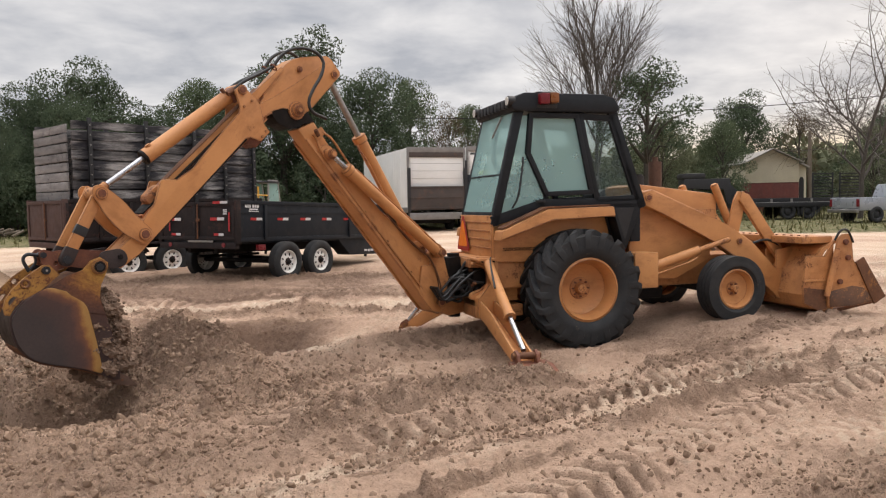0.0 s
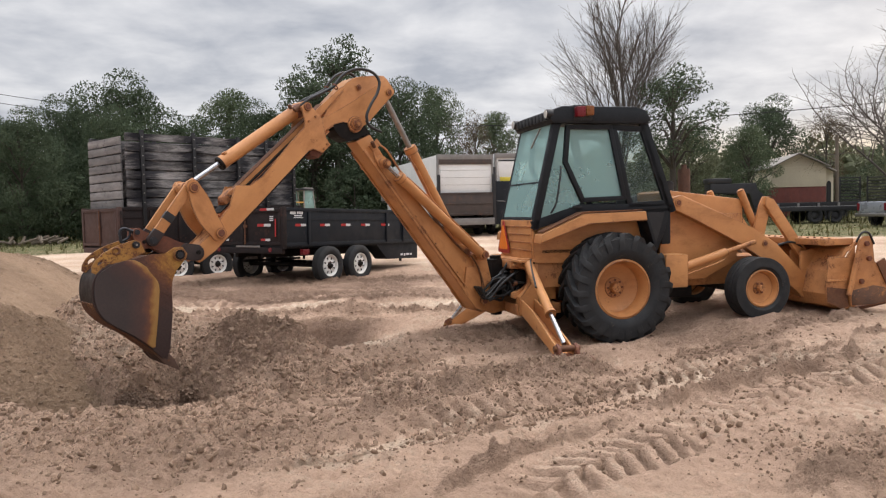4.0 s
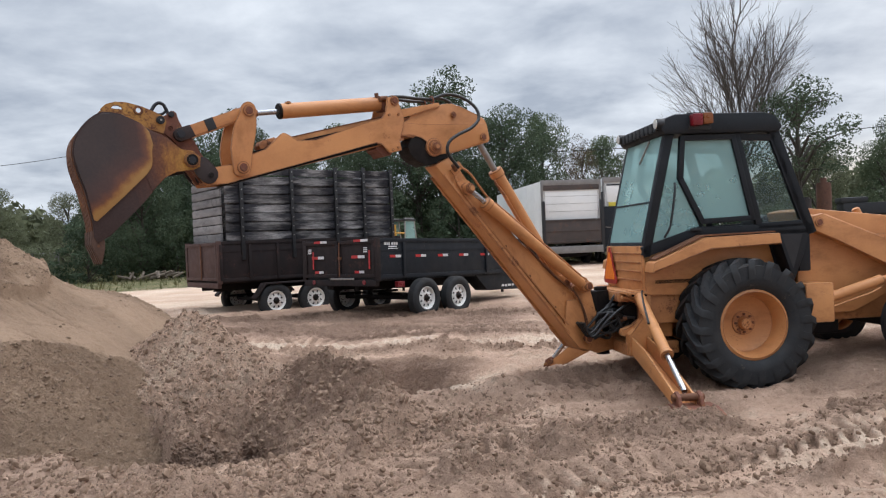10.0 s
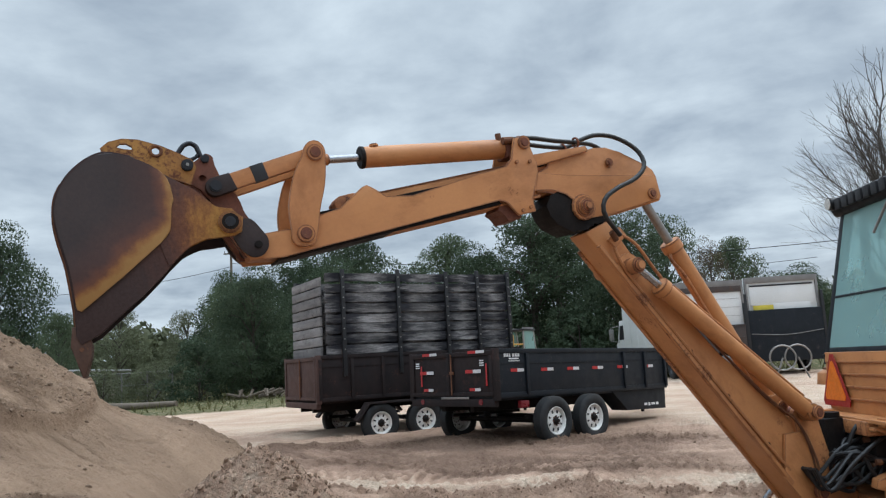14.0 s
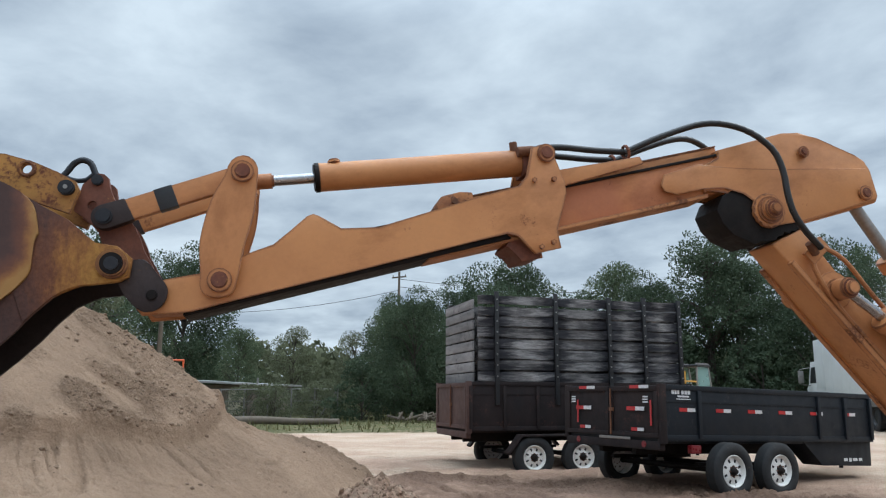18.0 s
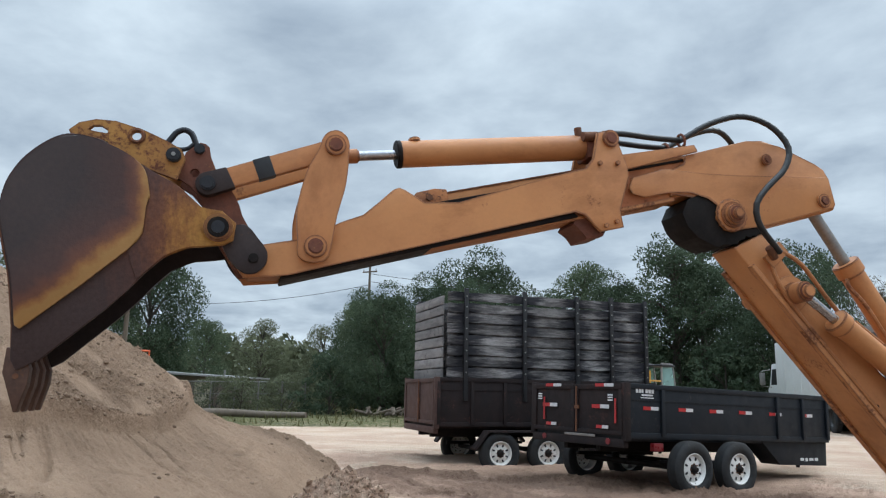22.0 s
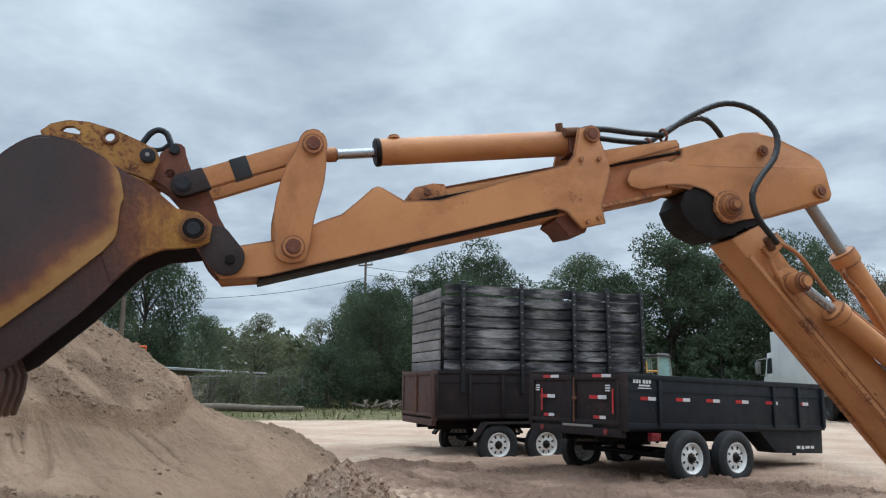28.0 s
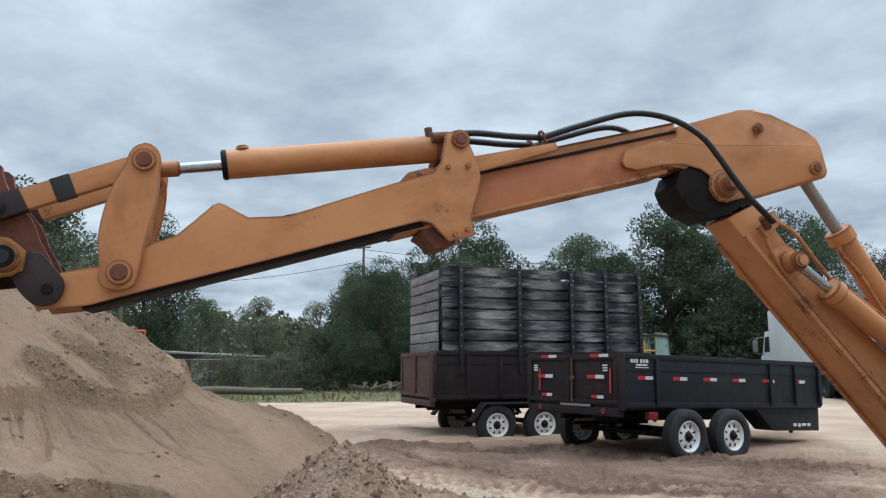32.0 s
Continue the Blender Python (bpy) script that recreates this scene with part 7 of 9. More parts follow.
# boom and crowd cylinders
LY = 0.195
lift = []
for y in (-1, 1):
    c = part("boom_cylinder", rod(rod(rod(BM(), (0.02, y * LY, 0), (1.60, y * LY, 0), 0.060, n=24, bev=0.008), (1.54, y * LY, 0), (1.605, y * LY, 0), 0.070, n=24, bev=0.006), (0, y * LY - 0.05, 0), (0, y * LY + 0.05, 0), 0.065, n=20), ORANGE, backhoe, "orange boom cylinder")
    part("pipe", tube(BM(), [(0.1, y * LY, 0.075), (0.9, y * LY, 0.076), (1.5, y * LY, 0.07)], 0.011), ORANGE_WORN, c)
    r = part("boom_rod", rod(BM(), (-1.15, y * LY, 0), (-0.02, y * LY, 0), 0.026, n=18), CHROME, backhoe)
    part("rod_eye", rod(BM(), (0, y * LY - 0.04, 0), (0, y * LY + 0.04, 0), 0.055, n=18, bev=0.006), ORANGE_WORN, r)
    lift.append((c, r))
crowd = part("crowd_cylinder", rod(rod(rod(BM(), (0.02, 0, 0), (1.50, 0, 0), 0.066, n=24, bev=0.008), (1.43, 0, 0), (1.51, 0, 0), 0.078, n=24, bev=0.006), (0, -0.055, 0), (0, 0.055, 0), 0.06, n=18), ORANGE, backhoe, "orange crowd cylinder")
part("pipe", tube(BM(), smooth_path([(0.15, 0.05, -0.08), (0.9, 0.05, -0.085), (1.25, 0.06, -0.09), (1.40, 0.04, -0.10), (1.44, 0.02, -0.06)], 4), 0.012), ORANGE_WORN, crowd)
crowd_rod = part("crowd_rod", rod(rod(BM(), (-1.35, 0, 0), (-0.02, 0, 0), 0.033, n=18), (0, -0.05, 0), (0, 0.05, 0), 0.05, n=18), STEEL, backhoe)

# hoses over the elbow, in rigid links
HOSE_AT = [(-0.12, [(-0.16, 0.46), (-0.34, 0.475), (-0.50, 0.41), (-0.60, 0.28), (-0.58, 0.16), (-0.45, 0.09), (-0.27, 0.06), (-0.13, 0.01), (-0.09, -0.09), (-0.19, -0.25)]),
           (0.28, [(0.24, 0.46), (0.02, 0.54), (-0.19, 0.57), (-0.32, 0.49), (-0.38, 0.34), (-0.32, 0.21), (-0.18, 0.11), (-0.09, 0.02), (-0.09, -0.10), (-0.19, -0.25)]),
           (0.87, [(0.83, 0.46), (0.59, 0.49), (0.32, 0.50), (0.14, 0.42), (0.03, 0.29), (-0.01, 0.16), (-0.03, 0.03), (-0.06, -0.08), (-0.11, -0.17), (-0.19, -0.25)])]
HOSE_Y = [0.09, 0.10, 0.12, 0.17, 0.21, 0.225, 0.235, 0.24, 0.235, 0.20]
LINKS = 34


def hose_path(e):
    (e0, a), (e1, b) = HOSE_AT[:2] if e < HOSE_AT[1][0] else HOSE_AT[1:]
    t = (e - e0) / (e1 - e0)
    pts = [Vector((p[0] + (q[0] - p[0]) * t, y, p[1] + (q[1] - p[1]) * t)) for p, q, y in zip(a, b, HOSE_Y)]
    fine = smooth_path(pts, 8)
    d = [0.0]
    for p, q in zip(fine, fine[1:]):
        d.append(d[-1] + (q - p).length)
    out, j = [], 0
    for i in range(LINKS + 1):
        s = d[-1] * i / LINKS
        while j < len(d) - 2 and d[j + 1] < s:
            j += 1
        out.append(fine[j].lerp(fine[j + 1], (s - d[j]) / max(1e-9, d[j + 1] - d[j])))
    return out


seg_len = max((q - p).length for e in (-0.2, 0.0, 0.3, 0.6, 0.95) for p, q in zip(hose_path(e), hose_path(e)[1:]))
hoses = []
for y in (1, -1):
    first = part("hose_link", rod(BM(), (0, 0, -0.012), (0, 0, seg_len + 0.008), 0.0165, n=12, bev=0.005), HOSE, backhoe, "black hydraulic hose")
    hoses.append((y, [first] + [again(first, Matrix()) for _ in range(LINKS - 1)]))
for y in (0.09, -0.05):
    part("slide_hose", tube(BM(), smooth_path([(0.44, y, 0.565), (0.30, y, 0.55), (0.12, y, 0.50), (-0.04, y, 0.462)], 5), 0.0165, 10), HOSE, slide)


def link_pose(a, b):
    q = (b - a).to_track_quat("Z", "Y")
    return Matrix.Translation(a) @ q.to_matrix().to_4x4()


def motions():
    """The digging arm's parts, all in the machine's space."""
    rows = {}

    def key(ob, t, m):
        rows.setdefault(ob, []).append((t, m))

    for t, psi, be, de, e, la, ga in ARM_ROWS:
        j = joints(psi, be, de, e, la, ga)
        key(post, t, swing_m(psi))
        key(boom, t, at_arm(psi, j["F"], be))
        key(dipper, t, at_arm(psi, j["E"], de))
        key(slide, t, at_arm(psi, j["S"], de))
        key(crank, t, at_arm(psi, j["L"], la))
        key(bucket, t, at_arm(psi, j["W"], ga))
        a = aim(j["plate"], j["rod"])
        key(bcyl, t, at_arm(psi, j["plate"], a))
        key(brod, t, at_arm(psi, j["rod"], a + 180))
        key(link, t, at_arm(psi, j["rod"], aim(j["rod"], j["brod"])))
        a = aim(LIFT_BASE, j["boss"])
        for c, r in lift:
            key(c, t, at_arm(psi, LIFT_BASE, a))
            key(r, t, at_arm(psi, j["boss"], a))
        a = aim(j["crowd"], j["tail"])
        key(crowd, t, at_arm(psi, j["crowd"], a))
        key(crowd_rod, t, at_arm(psi, j["tail"], a))
        m = at_arm(psi, j["E"], de)
        path = hose_path(e)
        for y, links in hoses:
            pts = [m @ Vector((p.x, p.y * y, p.z)) for p in path]
            for ob, p, q in zip(links, pts, pts[1:]):
                key(ob, t, link_pose(p, q))
    for ob, r in rows.items():
        walk(ob, r)
    for ob, r in SAND_FALL:
        walk(ob, r)

# ---- trailers ----
def trailer_wheel(parent, x, y, z, R, out, plain=False):
    W, rim = 0.23, R * 0.55
    root = part("wheel", lathe(BM(), [(rim * 0.98, -out * W * 0.34), (rim * 1.05, -out * W * 0.4), (rim * 1.05, out * W * 0.40), (rim, out * W * 0.44), (rim * 0.92, out * W * 0.34), (rim * 0.84, out * W * 0.16), (rim * 0.66, out * W * 0.22), (rim * 0.40, out * W * 0.30), (0, out * W * 0.30)], 36), BLACK if plain else WHITE_WHEEL, parent, "" if plain else "white painted spoked steel wheel", pose(x, y, z))
    h = W / 2
    t = BM()
    lathe(t, [(rim, -h * 0.7), (rim + 0.03, -h * 0.95), (rim + (R - rim) * 0.5, -h * 1.04), (R - 0.03, -h * 0.93), (R, -h * 0.7), (R + 0.004, 0), (R, h * 0.7), (R - 0.03, h * 0.93), (rim + (R - rim) * 0.5, h * 1.04), (rim + 0.03, h * 0.95), (rim, h * 0.7)], 40)
    part("tyre", t, RUBBER, root)
    if not plain:
        for k in range(8):
            a = 2 * math.pi * (k + 0.5) / 8
            b = BM()
            m = pose(0, out * W * 0.235, 0, 0, math.degrees(-a), 0)
            box(b, rim * 0.56, rim * 0.80, -0.004, 0.006, -0.016, 0.016, 0, m)
            part("spoke_gap", b, BLACK, root)
        hb = BM()
        lathe(hb, [(0, out * W * 0.62), (0.035, out * W * 0.60), (0.05, out * W * 0.45), (0.075, out * W * 0.33), (0.085, out * W * 0.28)], 20)
        part("hub", hb, GREASE, root)
        for k in range(8):
            a = 2 * math.pi * k / 8
            part("wheel_nut", rod(BM(), (0.082 * math.cos(a), out * W * 0.28, 0.082 * math.sin(a)), (0.082 * math.cos(a), out * W * 0.40, 0.082 * math.sin(a)), 0.011, n=6), RUSTY, root)
    return root


def tape(parent, x, y, z, w, h, red_first, side=True):
    """A strip of red and white reflective tape on a side or on the tailgate."""
    for k, mt in enumerate((RED_TAPE, WHITE_TAPE) if red_first else (WHITE_TAPE, RED_TAPE)):
        b = BM()
        if side:
            box(b, x + k * w / 2, x + (k + 1) * w / 2, y - 0.004, y, z, z + h)
        else:
            box(b, x - 0.004, x, y + k * w / 2, y + (k + 1) * w / 2, z, z + h)
        part("reflector", b, mt, parent, "red reflective tape" if mt is RED_TAPE else "white reflective tape")


def bars(parent, m, rows):
    """Writing too small to read: plain bars."""
    for x, z, w, h in rows:
        part("writing_bar", box(BM(), x, x + w, -0.0, 0.003, z, z + h), LETTER, parent, "", m)


def dump_trailer(name, m, W, x0, x1, zb, zt, hub_z, R, spread, body, gate, label, fenders, lettering):
    tr = thing(name, m, label, "trailer", "dump trailers")
    w = W / 2
    f = part("floor_frame", box(BM(), x0, x1, -w + 0.06, w - 0.06, zb - 0.10, zb + 0.04, 0.01), body, tr)
    for y in (-1, 1):
        side = part("side_wall", box(BM(), x0, x1, y * w - 0.02, y * w + 0.02, zb, zt - 0.05, 0.004), body, tr, "steel side wall with stakes")
        part("top_rail", box(BM(), x0 - 0.01, x1 + 0.01, y * w - 0.04, y * w + 0.04, zt - 0.08, zt, 0.01), body, side)
        part("bottom_rail", box(BM(), x0, x1, y * w - 0.035, y * w + 0.045 * (1 if y > 0 else 1), zb - 0.06, zb + 0.03, 0.008), body, side)
        n = 7
        for k in range(n + 1):
            x = x0 + 0.04 + (x1 - x0 - 0.08) * k / n
            if lettering and k in (0, 2, 3, 4):
                continue
            part("stake", prism(BM(), [(x - 0.035, zb - 0.02), (x + 0.035, zb - 0.02), (x + 0.035, zt - 0.08), (x - 0.035, zt - 0.08)], y * w + (0.018 if y > 0 else -0.065), y * w + (0.065 if y > 0 else -0.018), 0.006), body, side)
        part("mid_rail", box(BM(), x0, x1, y * w + (0.018 if y > 0 else -0.032), y * w + (0.032 if y > 0 else -0.018), zt - 0.26, zt - 0.235), body, side)
    part("front_wall", box(BM(), x1 - 0.04, x1, -w, w, zb, zt, 0.006), body, tr)
    for y in (-1, 1):
        door = part("tailgate_door", box(BM(), x0 - 0.035, x0 + 0.01, min(0.01 * y, y * (w - 0.02)), max(0.01 * y, y * (w - 0.02)), zb - 0.02, zt - 0.02, 0.006), gate, tr, "steel tailgate door")
        for za, zc in ((zb - 0.02, zb + 0.05), (zt - 0.10, zt - 0.02)):
            part("door_frame", box(BM(), x0 - 0.06, x0 - 0.033, min(0.015 * y, y * (w - 0.03)), max(0.015 * y, y * (w - 0.03)), za, zc, 0.006), gate, door)
        for ya in (0.05, w - 0.06):
            part("door_frame", box(BM(), x0 - 0.06, x0 - 0.033, y * ya - 0.04, y * ya + 0.04, zb + 0.05, zt - 0.10, 0.006), gate, door)
        part("hinge_post", box(BM(), x0 - 0.05, x0 + 0.06, y * w - 0.05, y * w + 0.05, zb - 0.10, zt + 0.01, 0.01), gate, tr)
    part("latch", rod(box(BM(), x0 - 0.08, x0 - 0.05, -0.12, -0.02, (zb + zt) / 2 - 0.03, (zb + zt) / 2 + 0.03, 0.005), (x0 - 0.07, -0.06, zb), (x0 - 0.07, -0.06, zt - 0.06), 0.014), RUSTY, tr)
    part("rear_bumper", box(BM(), x0 - 0.05, x0 + 0.05, -w, w, zb - 0.20, zb - 0.07, 0.01), gate, tr)
    for y in (-0.4, 0.4):
        part("frame_rail", box(BM(), x0 + 0.1, x1 + 0.9, y - 0.05, y + 0.05, zb - 0.30, zb - 0.10, 0.01), GREASE, tr)
    part("tongue", prism(BM(), [(x1, zb - 0.28), (x1, zb - 0.12), (x1 + 1.3, zb - 0.18), (x1 + 1.3, zb - 0.28)], -0.06, 0.06, 0.01), body, tr)
    part("jack", rod(BM(), (x1 + 0.9, 0.12, 0.12), (x1 + 0.9, 0.12, zb + 0.3), 0.04), GREASE, tr)
    for k in range(2):
        x = k * spread
        part("axle", rod(BM(), (x, -w - 0.05, hub_z), (x, w + 0.05, hub_z), 0.05, n=12), GREASE, tr)
        part("spring", box(BM(), x - 0.4, x + 0.4, -w + 0.12, -w + 0.20, hub_z + 0.05, hub_z + 0.11, 0.01), GREASE, tr)
        part("spring", box(BM(), x - 0.4, x + 0.4, w - 0.20, w - 0.12, hub_z + 0.05, hub_z + 0.11, 0.01), GREASE, tr)
        for y in (-1, 1):
            trailer_wheel(tr, x, y * (w + 0.13), hub_z, R, y)
    if fenders:
        for y in (-1, 1):
            arc = [(-R - 0.16, hub_z + 0.10)] + [(-R * 1.0 - 0.02, hub_z + R * 0.62), (-R * 0.72, hub_z + R + 0.03), (spread + R * 0.72, hub_z + R + 0.03), (spread + R + 0.02, hub_z + R * 0.62), (spread + R + 0.16, hub_z + 0.10)]
            inner = [(px * 1.0 + (0.03 if px < 0 else -0.03), pz - 0.035) for px, pz in arc][::-1]
            part("fender", prism(BM(), arc + inner, y * (w + 0.02), y * (w + 0.27), 0.004), body, tr)
    return tr


T1 = pose(-3.27, 15.89, 0.10, 0, 0, 59) @ pose(0, 1.14 + 0.25 - 0.0, 0) @ pose(0, 0, 0.40, 0, 1.5, 0) @ pose(0, 0, -0.40)
front = dump_trailer("dump_trailer", T1, 2.28, -1.24, 3.78, 0.86, 1.64, 0.36, 0.43, 1.06, TRAILER, TRAILER_RUST, "black steel dump trailer with reflective tape, empty", False, True)
yb = -1.165
for k, x in enumerate((-0.90, -0.12, 0.60, 1.33, 2.12, 3.0)):
    tape(front, x, yb, 1.24, 0.33, 0.055, True)
bars(front, pose(0, yb - 0.002, 0), [(-1.05, 1.50, 0.05, 0.075), (-0.985, 1.50, 0.04, 0.075), (-0.93, 1.50, 0.04, 0.075), (-0.845, 1.50, 0.05, 0.075), (-0.78, 1.50, 0.05, 0.075), (-0.715, 1.50, 0.05, 0.075)])
bars(front, pose(0, yb - 0.002, 0), [(-0.93, 1.455, 0.24, 0.026), (-0.95, 1.42, 0.29, 0.014)])
for y0, flip in ((-1.06, -1), (0.22, 1)):
    tape(front, -1.305, y0 + 0.12, 1.58, 0.42, 0.05, False, False)
    tape(front, -1.305, y0 + 0.22, 1.24, 0.40, 0.06, False, False)
    tape(front, -1.305, y0 + 0.24, 0.93, 0.28, 0.05, False, False)
for y0 in (-0.98, 0.80):
    part("reflector", box(BM(), -1.309, -1.304, y0 - 0.018, y0 + 0.018, 1.02, 1.40), RED_TAPE, front, "upright red tape")
    for z in (1.44, 1.40, 1.36):
        part("writing_bar", box(BM(), -1.308, -1.304, y0 + 0.06, y0 + 0.17, z, z + 0.022), LETTER, front)
part("licence_strip", box(BM(), -1.30, -1.29, -0.50, 0.25, 0.79, 0.83, 0.003), STEEL, front)
for y in (-0.8, 0.8):
    part("tail_lamp", rod(BM(), (-1.30, y, 0.74), (-1.285, y, 0.74), 0.05, n=16), RED_PLASTIC, front)
part("side_marker", box(BM(), -0.75, -0.55, -1.24, -1.15, 0.62, 0.74, 0.01), RED_PLASTIC, front)
part("tool_box", prism(BM(), [(1.95, 0.82), (2.45, 0.40), (3.78, 0.38), (3.80, 0.82)], -1.10, -0.70, 0.015), TRAILER, front)
bars(front, pose(0, -1.104, 0), [(3.02, 0.47, 0.10, 0.05), (3.16, 0.46, 0.07, 0.06), (3.27, 0.47, 0.12, 0.05), (3.43, 0.47, 0.09, 0.05)])

T2 = pose(-7.39, 17.61, 0.02, 0, 0, 47.5) @ pose(0, 1.08 + 0.25, 0)
rear_tr = dump_trailer("dump_trailer", T2, 2.15, -1.33, 3.85, 0.94, 1.86, 0.36, 0.425, 1.08, TRAILER_RUST, TAILGATE_RUST, "rust-brown dump trailer carrying tall plank sides", True, False)

# tall plank sides on the second trailer
rnd = random.Random(11)
POSTS = [-0.72, 0.62, 1.88, 2.74, 3.62]
rows_z = [1.87 + 0.226 * k for k in range(8)]


def plank(parent, x0, x1, y0, y1, z, h, droop):
    bm = BM()
    n = 6
    if abs(x1 - x0) >= abs(y1 - y0):
        pts = []
        for i in range(n + 1):
            u = i / n
            x = x0 + (x1 - x0) * u
            d = droop * math.sin(math.pi * u) + rnd.uniform(-0.006, 0.006)
            pts.append((x, d))
        top = [(x, z + h + d + rnd.uniform(-0.007, 0.007)) for x, d in pts]
        bot = [(x, z + d + rnd.uniform(-0.007, 0.007)) for x, d in pts]
        prism(bm, bot + top[::-1], y0, y1, 0.016)
    else:
        box(bm, x0, x1, y0, y1, z + rnd.uniform(-0.008, 0.008), z + h, 0.010)
    return part("plank", bm, PLANK if abs(x1 - x0) >= abs(y1 - y0) else END_PLANK, parent)


racks = part("plank_side", box(BM(), -1.10, 3.70, -1.02, -0.99, 1.86, 1.90), BLACK, rear_tr, "tall side of weathered grey planks")
ends = part("plank_end", box(BM(), -1.14, -1.11, -1.0, 1.0, 1.86, 1.90), BLACK, rear_tr, "plank end board")
edges = [-1.10] + POSTS
for k, z in enumerate(rows_z):
    for a, b in zip(edges, edges[1:]):
        bow = rnd.uniform(0.0, 0.05)
        plank(racks, a - 0.02, b + 0.02, -1.06 - bow, -1.02 - bow, z, 0.196 + rnd.uniform(-0.02, 0.016), rnd.uniform(-0.022, 0.010))
        plank(racks, a - 0.02, b + 0.02, 1.02, 1.06, z, 0.20, rnd.uniform(-0.02, 0.01))
    plank(ends, -1.20, -1.16, -0.98, 0.98, 1.85 + 0.217 * k, 0.190, 0)
    plank(ends, 3.66, 3.70, -0.98, 0.98, z, 0.21, 0)
for x in POSTS + [-1.06]:
    for y in (-1.115, 1.115):
        if x == -1.06 and y < 0:
            continue
        pst = part("post", box(BM(), x - 0.045, x + 0.045, y - 0.03, y + 0.03, 1.40, 3.68 + rnd.uniform(-0.02, 0.05), 0.008), BLACK, rear_tr, "black steel post")
        for z in rows_z:
            part("bolt", rod(BM(), (x, y - 0.03, z + 0.1), (x, y - 0.042, z + 0.1), 0.016, n=6), STEEL, pst)
part("load", box(BM(), -1.05, 3.6, -0.97, 0.97, 1.0, 3.30, 0.03), PLANK, rear_tr, "stacked grey timber")

# ---- box trucks ----
def box_truck(name, m, L, W, zb, zt, label, second=False):
    tk = thing(name, m, label, "truck", "box trucks")
    w = W / 2
    b = part("cargo_box", box(BM(), 0.06, L, -w, w, zb + 0.18, zt, 0.02), WHITE_BODY, tk, "white panelled cargo box")
    for y in (-1, 1):
        part("lower_rail", box(BM(), 0.0, L, y * w - 0.02, y * w + 0.02, zb, zb + 0.22, 0.01), GREY_METAL, b)
        part("corner_post", box(BM(), 0.0, 0.12, y * w - 0.06, y * w + 0.03, zb, zt + 0.02, 0.015), GREY_METAL, b)
        for k in range(1, int(L / 1.2)):
            part("panel_seam", box(BM(), k * 1.2 - 0.012, k * 1.2 + 0.012, y * w - 0.006, y * w + 0.008, zb + 0.2, zt - 0.06), WHITE_BODY, b)
    part("header", box(BM(), 0.0, 0.12, -w, w, zt - 0.20, zt + 0.02, 0.015), GREY_METAL, b)
    if not second:
        part("roof_edge", box(BM(), -0.015, 0.0, -w + 0.05, w - 0.05, zt - 0.42, zt - 0.20, 0.004), DARK_LIFT, b, "weathered brown header board")
        door = part("roller_door", box(BM(), 0.02, 0.06, -w + 0.12, w - 0.12, zb + 1.0, zt - 0.40, 0.006), WHITE_BODY, tk, "white roller door")
        for k in range(4):
            part("door_slat", box(BM(), 0.012, 0.022, -w + 0.12, w - 0.12, zb + 1.45 + 0.32 * k, zb + 1.46 + 0.32 * k), GREY_METAL, door)
        lift_g = part("tail_lift", box(BM(), -0.10, -0.02, -w + 0.04, w - 0.04, zb + 0.10, zb + 1.10, 0.01), DARK_LIFT, tk, "dark rusty folded tail lift")
        for k in range(3):
            part("lift_rib", box(BM(), -0.13, -0.10, -w + 0.08, w - 0.08, zb + 0.15 + 0.45 * k, zb + 0.21 + 0.45 * k, 0.006), DARK_LIFT, lift_g)
        for y in (-1, 1):
            part("lift_post", box(BM(), -0.12, 0.0, y * w - 0.08, y * w + 0.04, zb - 0.4, zb + 1.9, 0.01), BLACK, tk)
            part("light_bar", box(BM(), -0.13, -0.09, y * w * 0.85 - 0.12, y * w * 0.85 + 0.12, zb - 0.16, zb - 0.04, 0.01), WHITE_BODY, tk)
        part("bumper", box(BM(), -0.16, -0.04, -w, w, zb - 0.32, zb - 0.02, 0.015), GREY_METAL, tk)
    else:
        part("upper_door", box(BM(), 0.01, 0.06, -w + 0.12, w - 0.12, zt - 1.05, zt - 0.30, 0.01), WHITE_BODY, tk)
        part("shade_gap", box(BM(), 0.0, 0.012, -w + 0.14, w - 0.14, zt - 0.34, zt - 0.28), BLACK, tk)
        part("sheet", box(BM(), -0.02, 0.0, w - 0.95, w - 0.2, zb + 1.3, zt - 1.05, 0.004), TARP, tk, "yellow plastic sheet")
        part("sheet", box(BM(), -0.025, -0.005, -w + 0.3, w - 0.95, zb + 1.3, zt - 1.0, 0.004), WHITE_BODY, tk, "white plastic sheet")
        part("gate", box(BM(), -0.14, -0.04, -w - 0.1, w + 0.1, zb - 0.55, zb + 1.38, 0.015), TRAILER, tk, "black steel rear gate")
        part("gate_cable", tube(BM(), smooth_path([(-0.16, w, zb + 0.5), (-0.17, 0, zb + 0.42), (-0.16, -w, zb + 0.55)], 6), 0.012), STEEL, tk)
        for y in (-1, 1):
            part("gate_post", box(BM(), -0.16, -0.02, y * (w + 0.1) - 0.05, y * (w + 0.1) + 0.05, zb - 0.4, zt - 0.6, 0.01), BLACK, tk)
    for y in (-0.45, 0.45):
        part("frame_rail", box(BM(), 0, L + 1.6, y - 0.05, y + 0.05, zb - 0.30, zb - 0.02, 0.01), GREASE, tk)
    part("underskirt", box(BM(), 0.8, L, -w + 0.15, w - 0.15, zb - 0.5, zb - 0.02, 0.01), GREASE, tk)
    for x in (1.6, L + 1.2):
        for y in (-1, 1):
            trailer_wheel(tk, x, y * (w - 0.18), 0.50, 0.50, y, True)
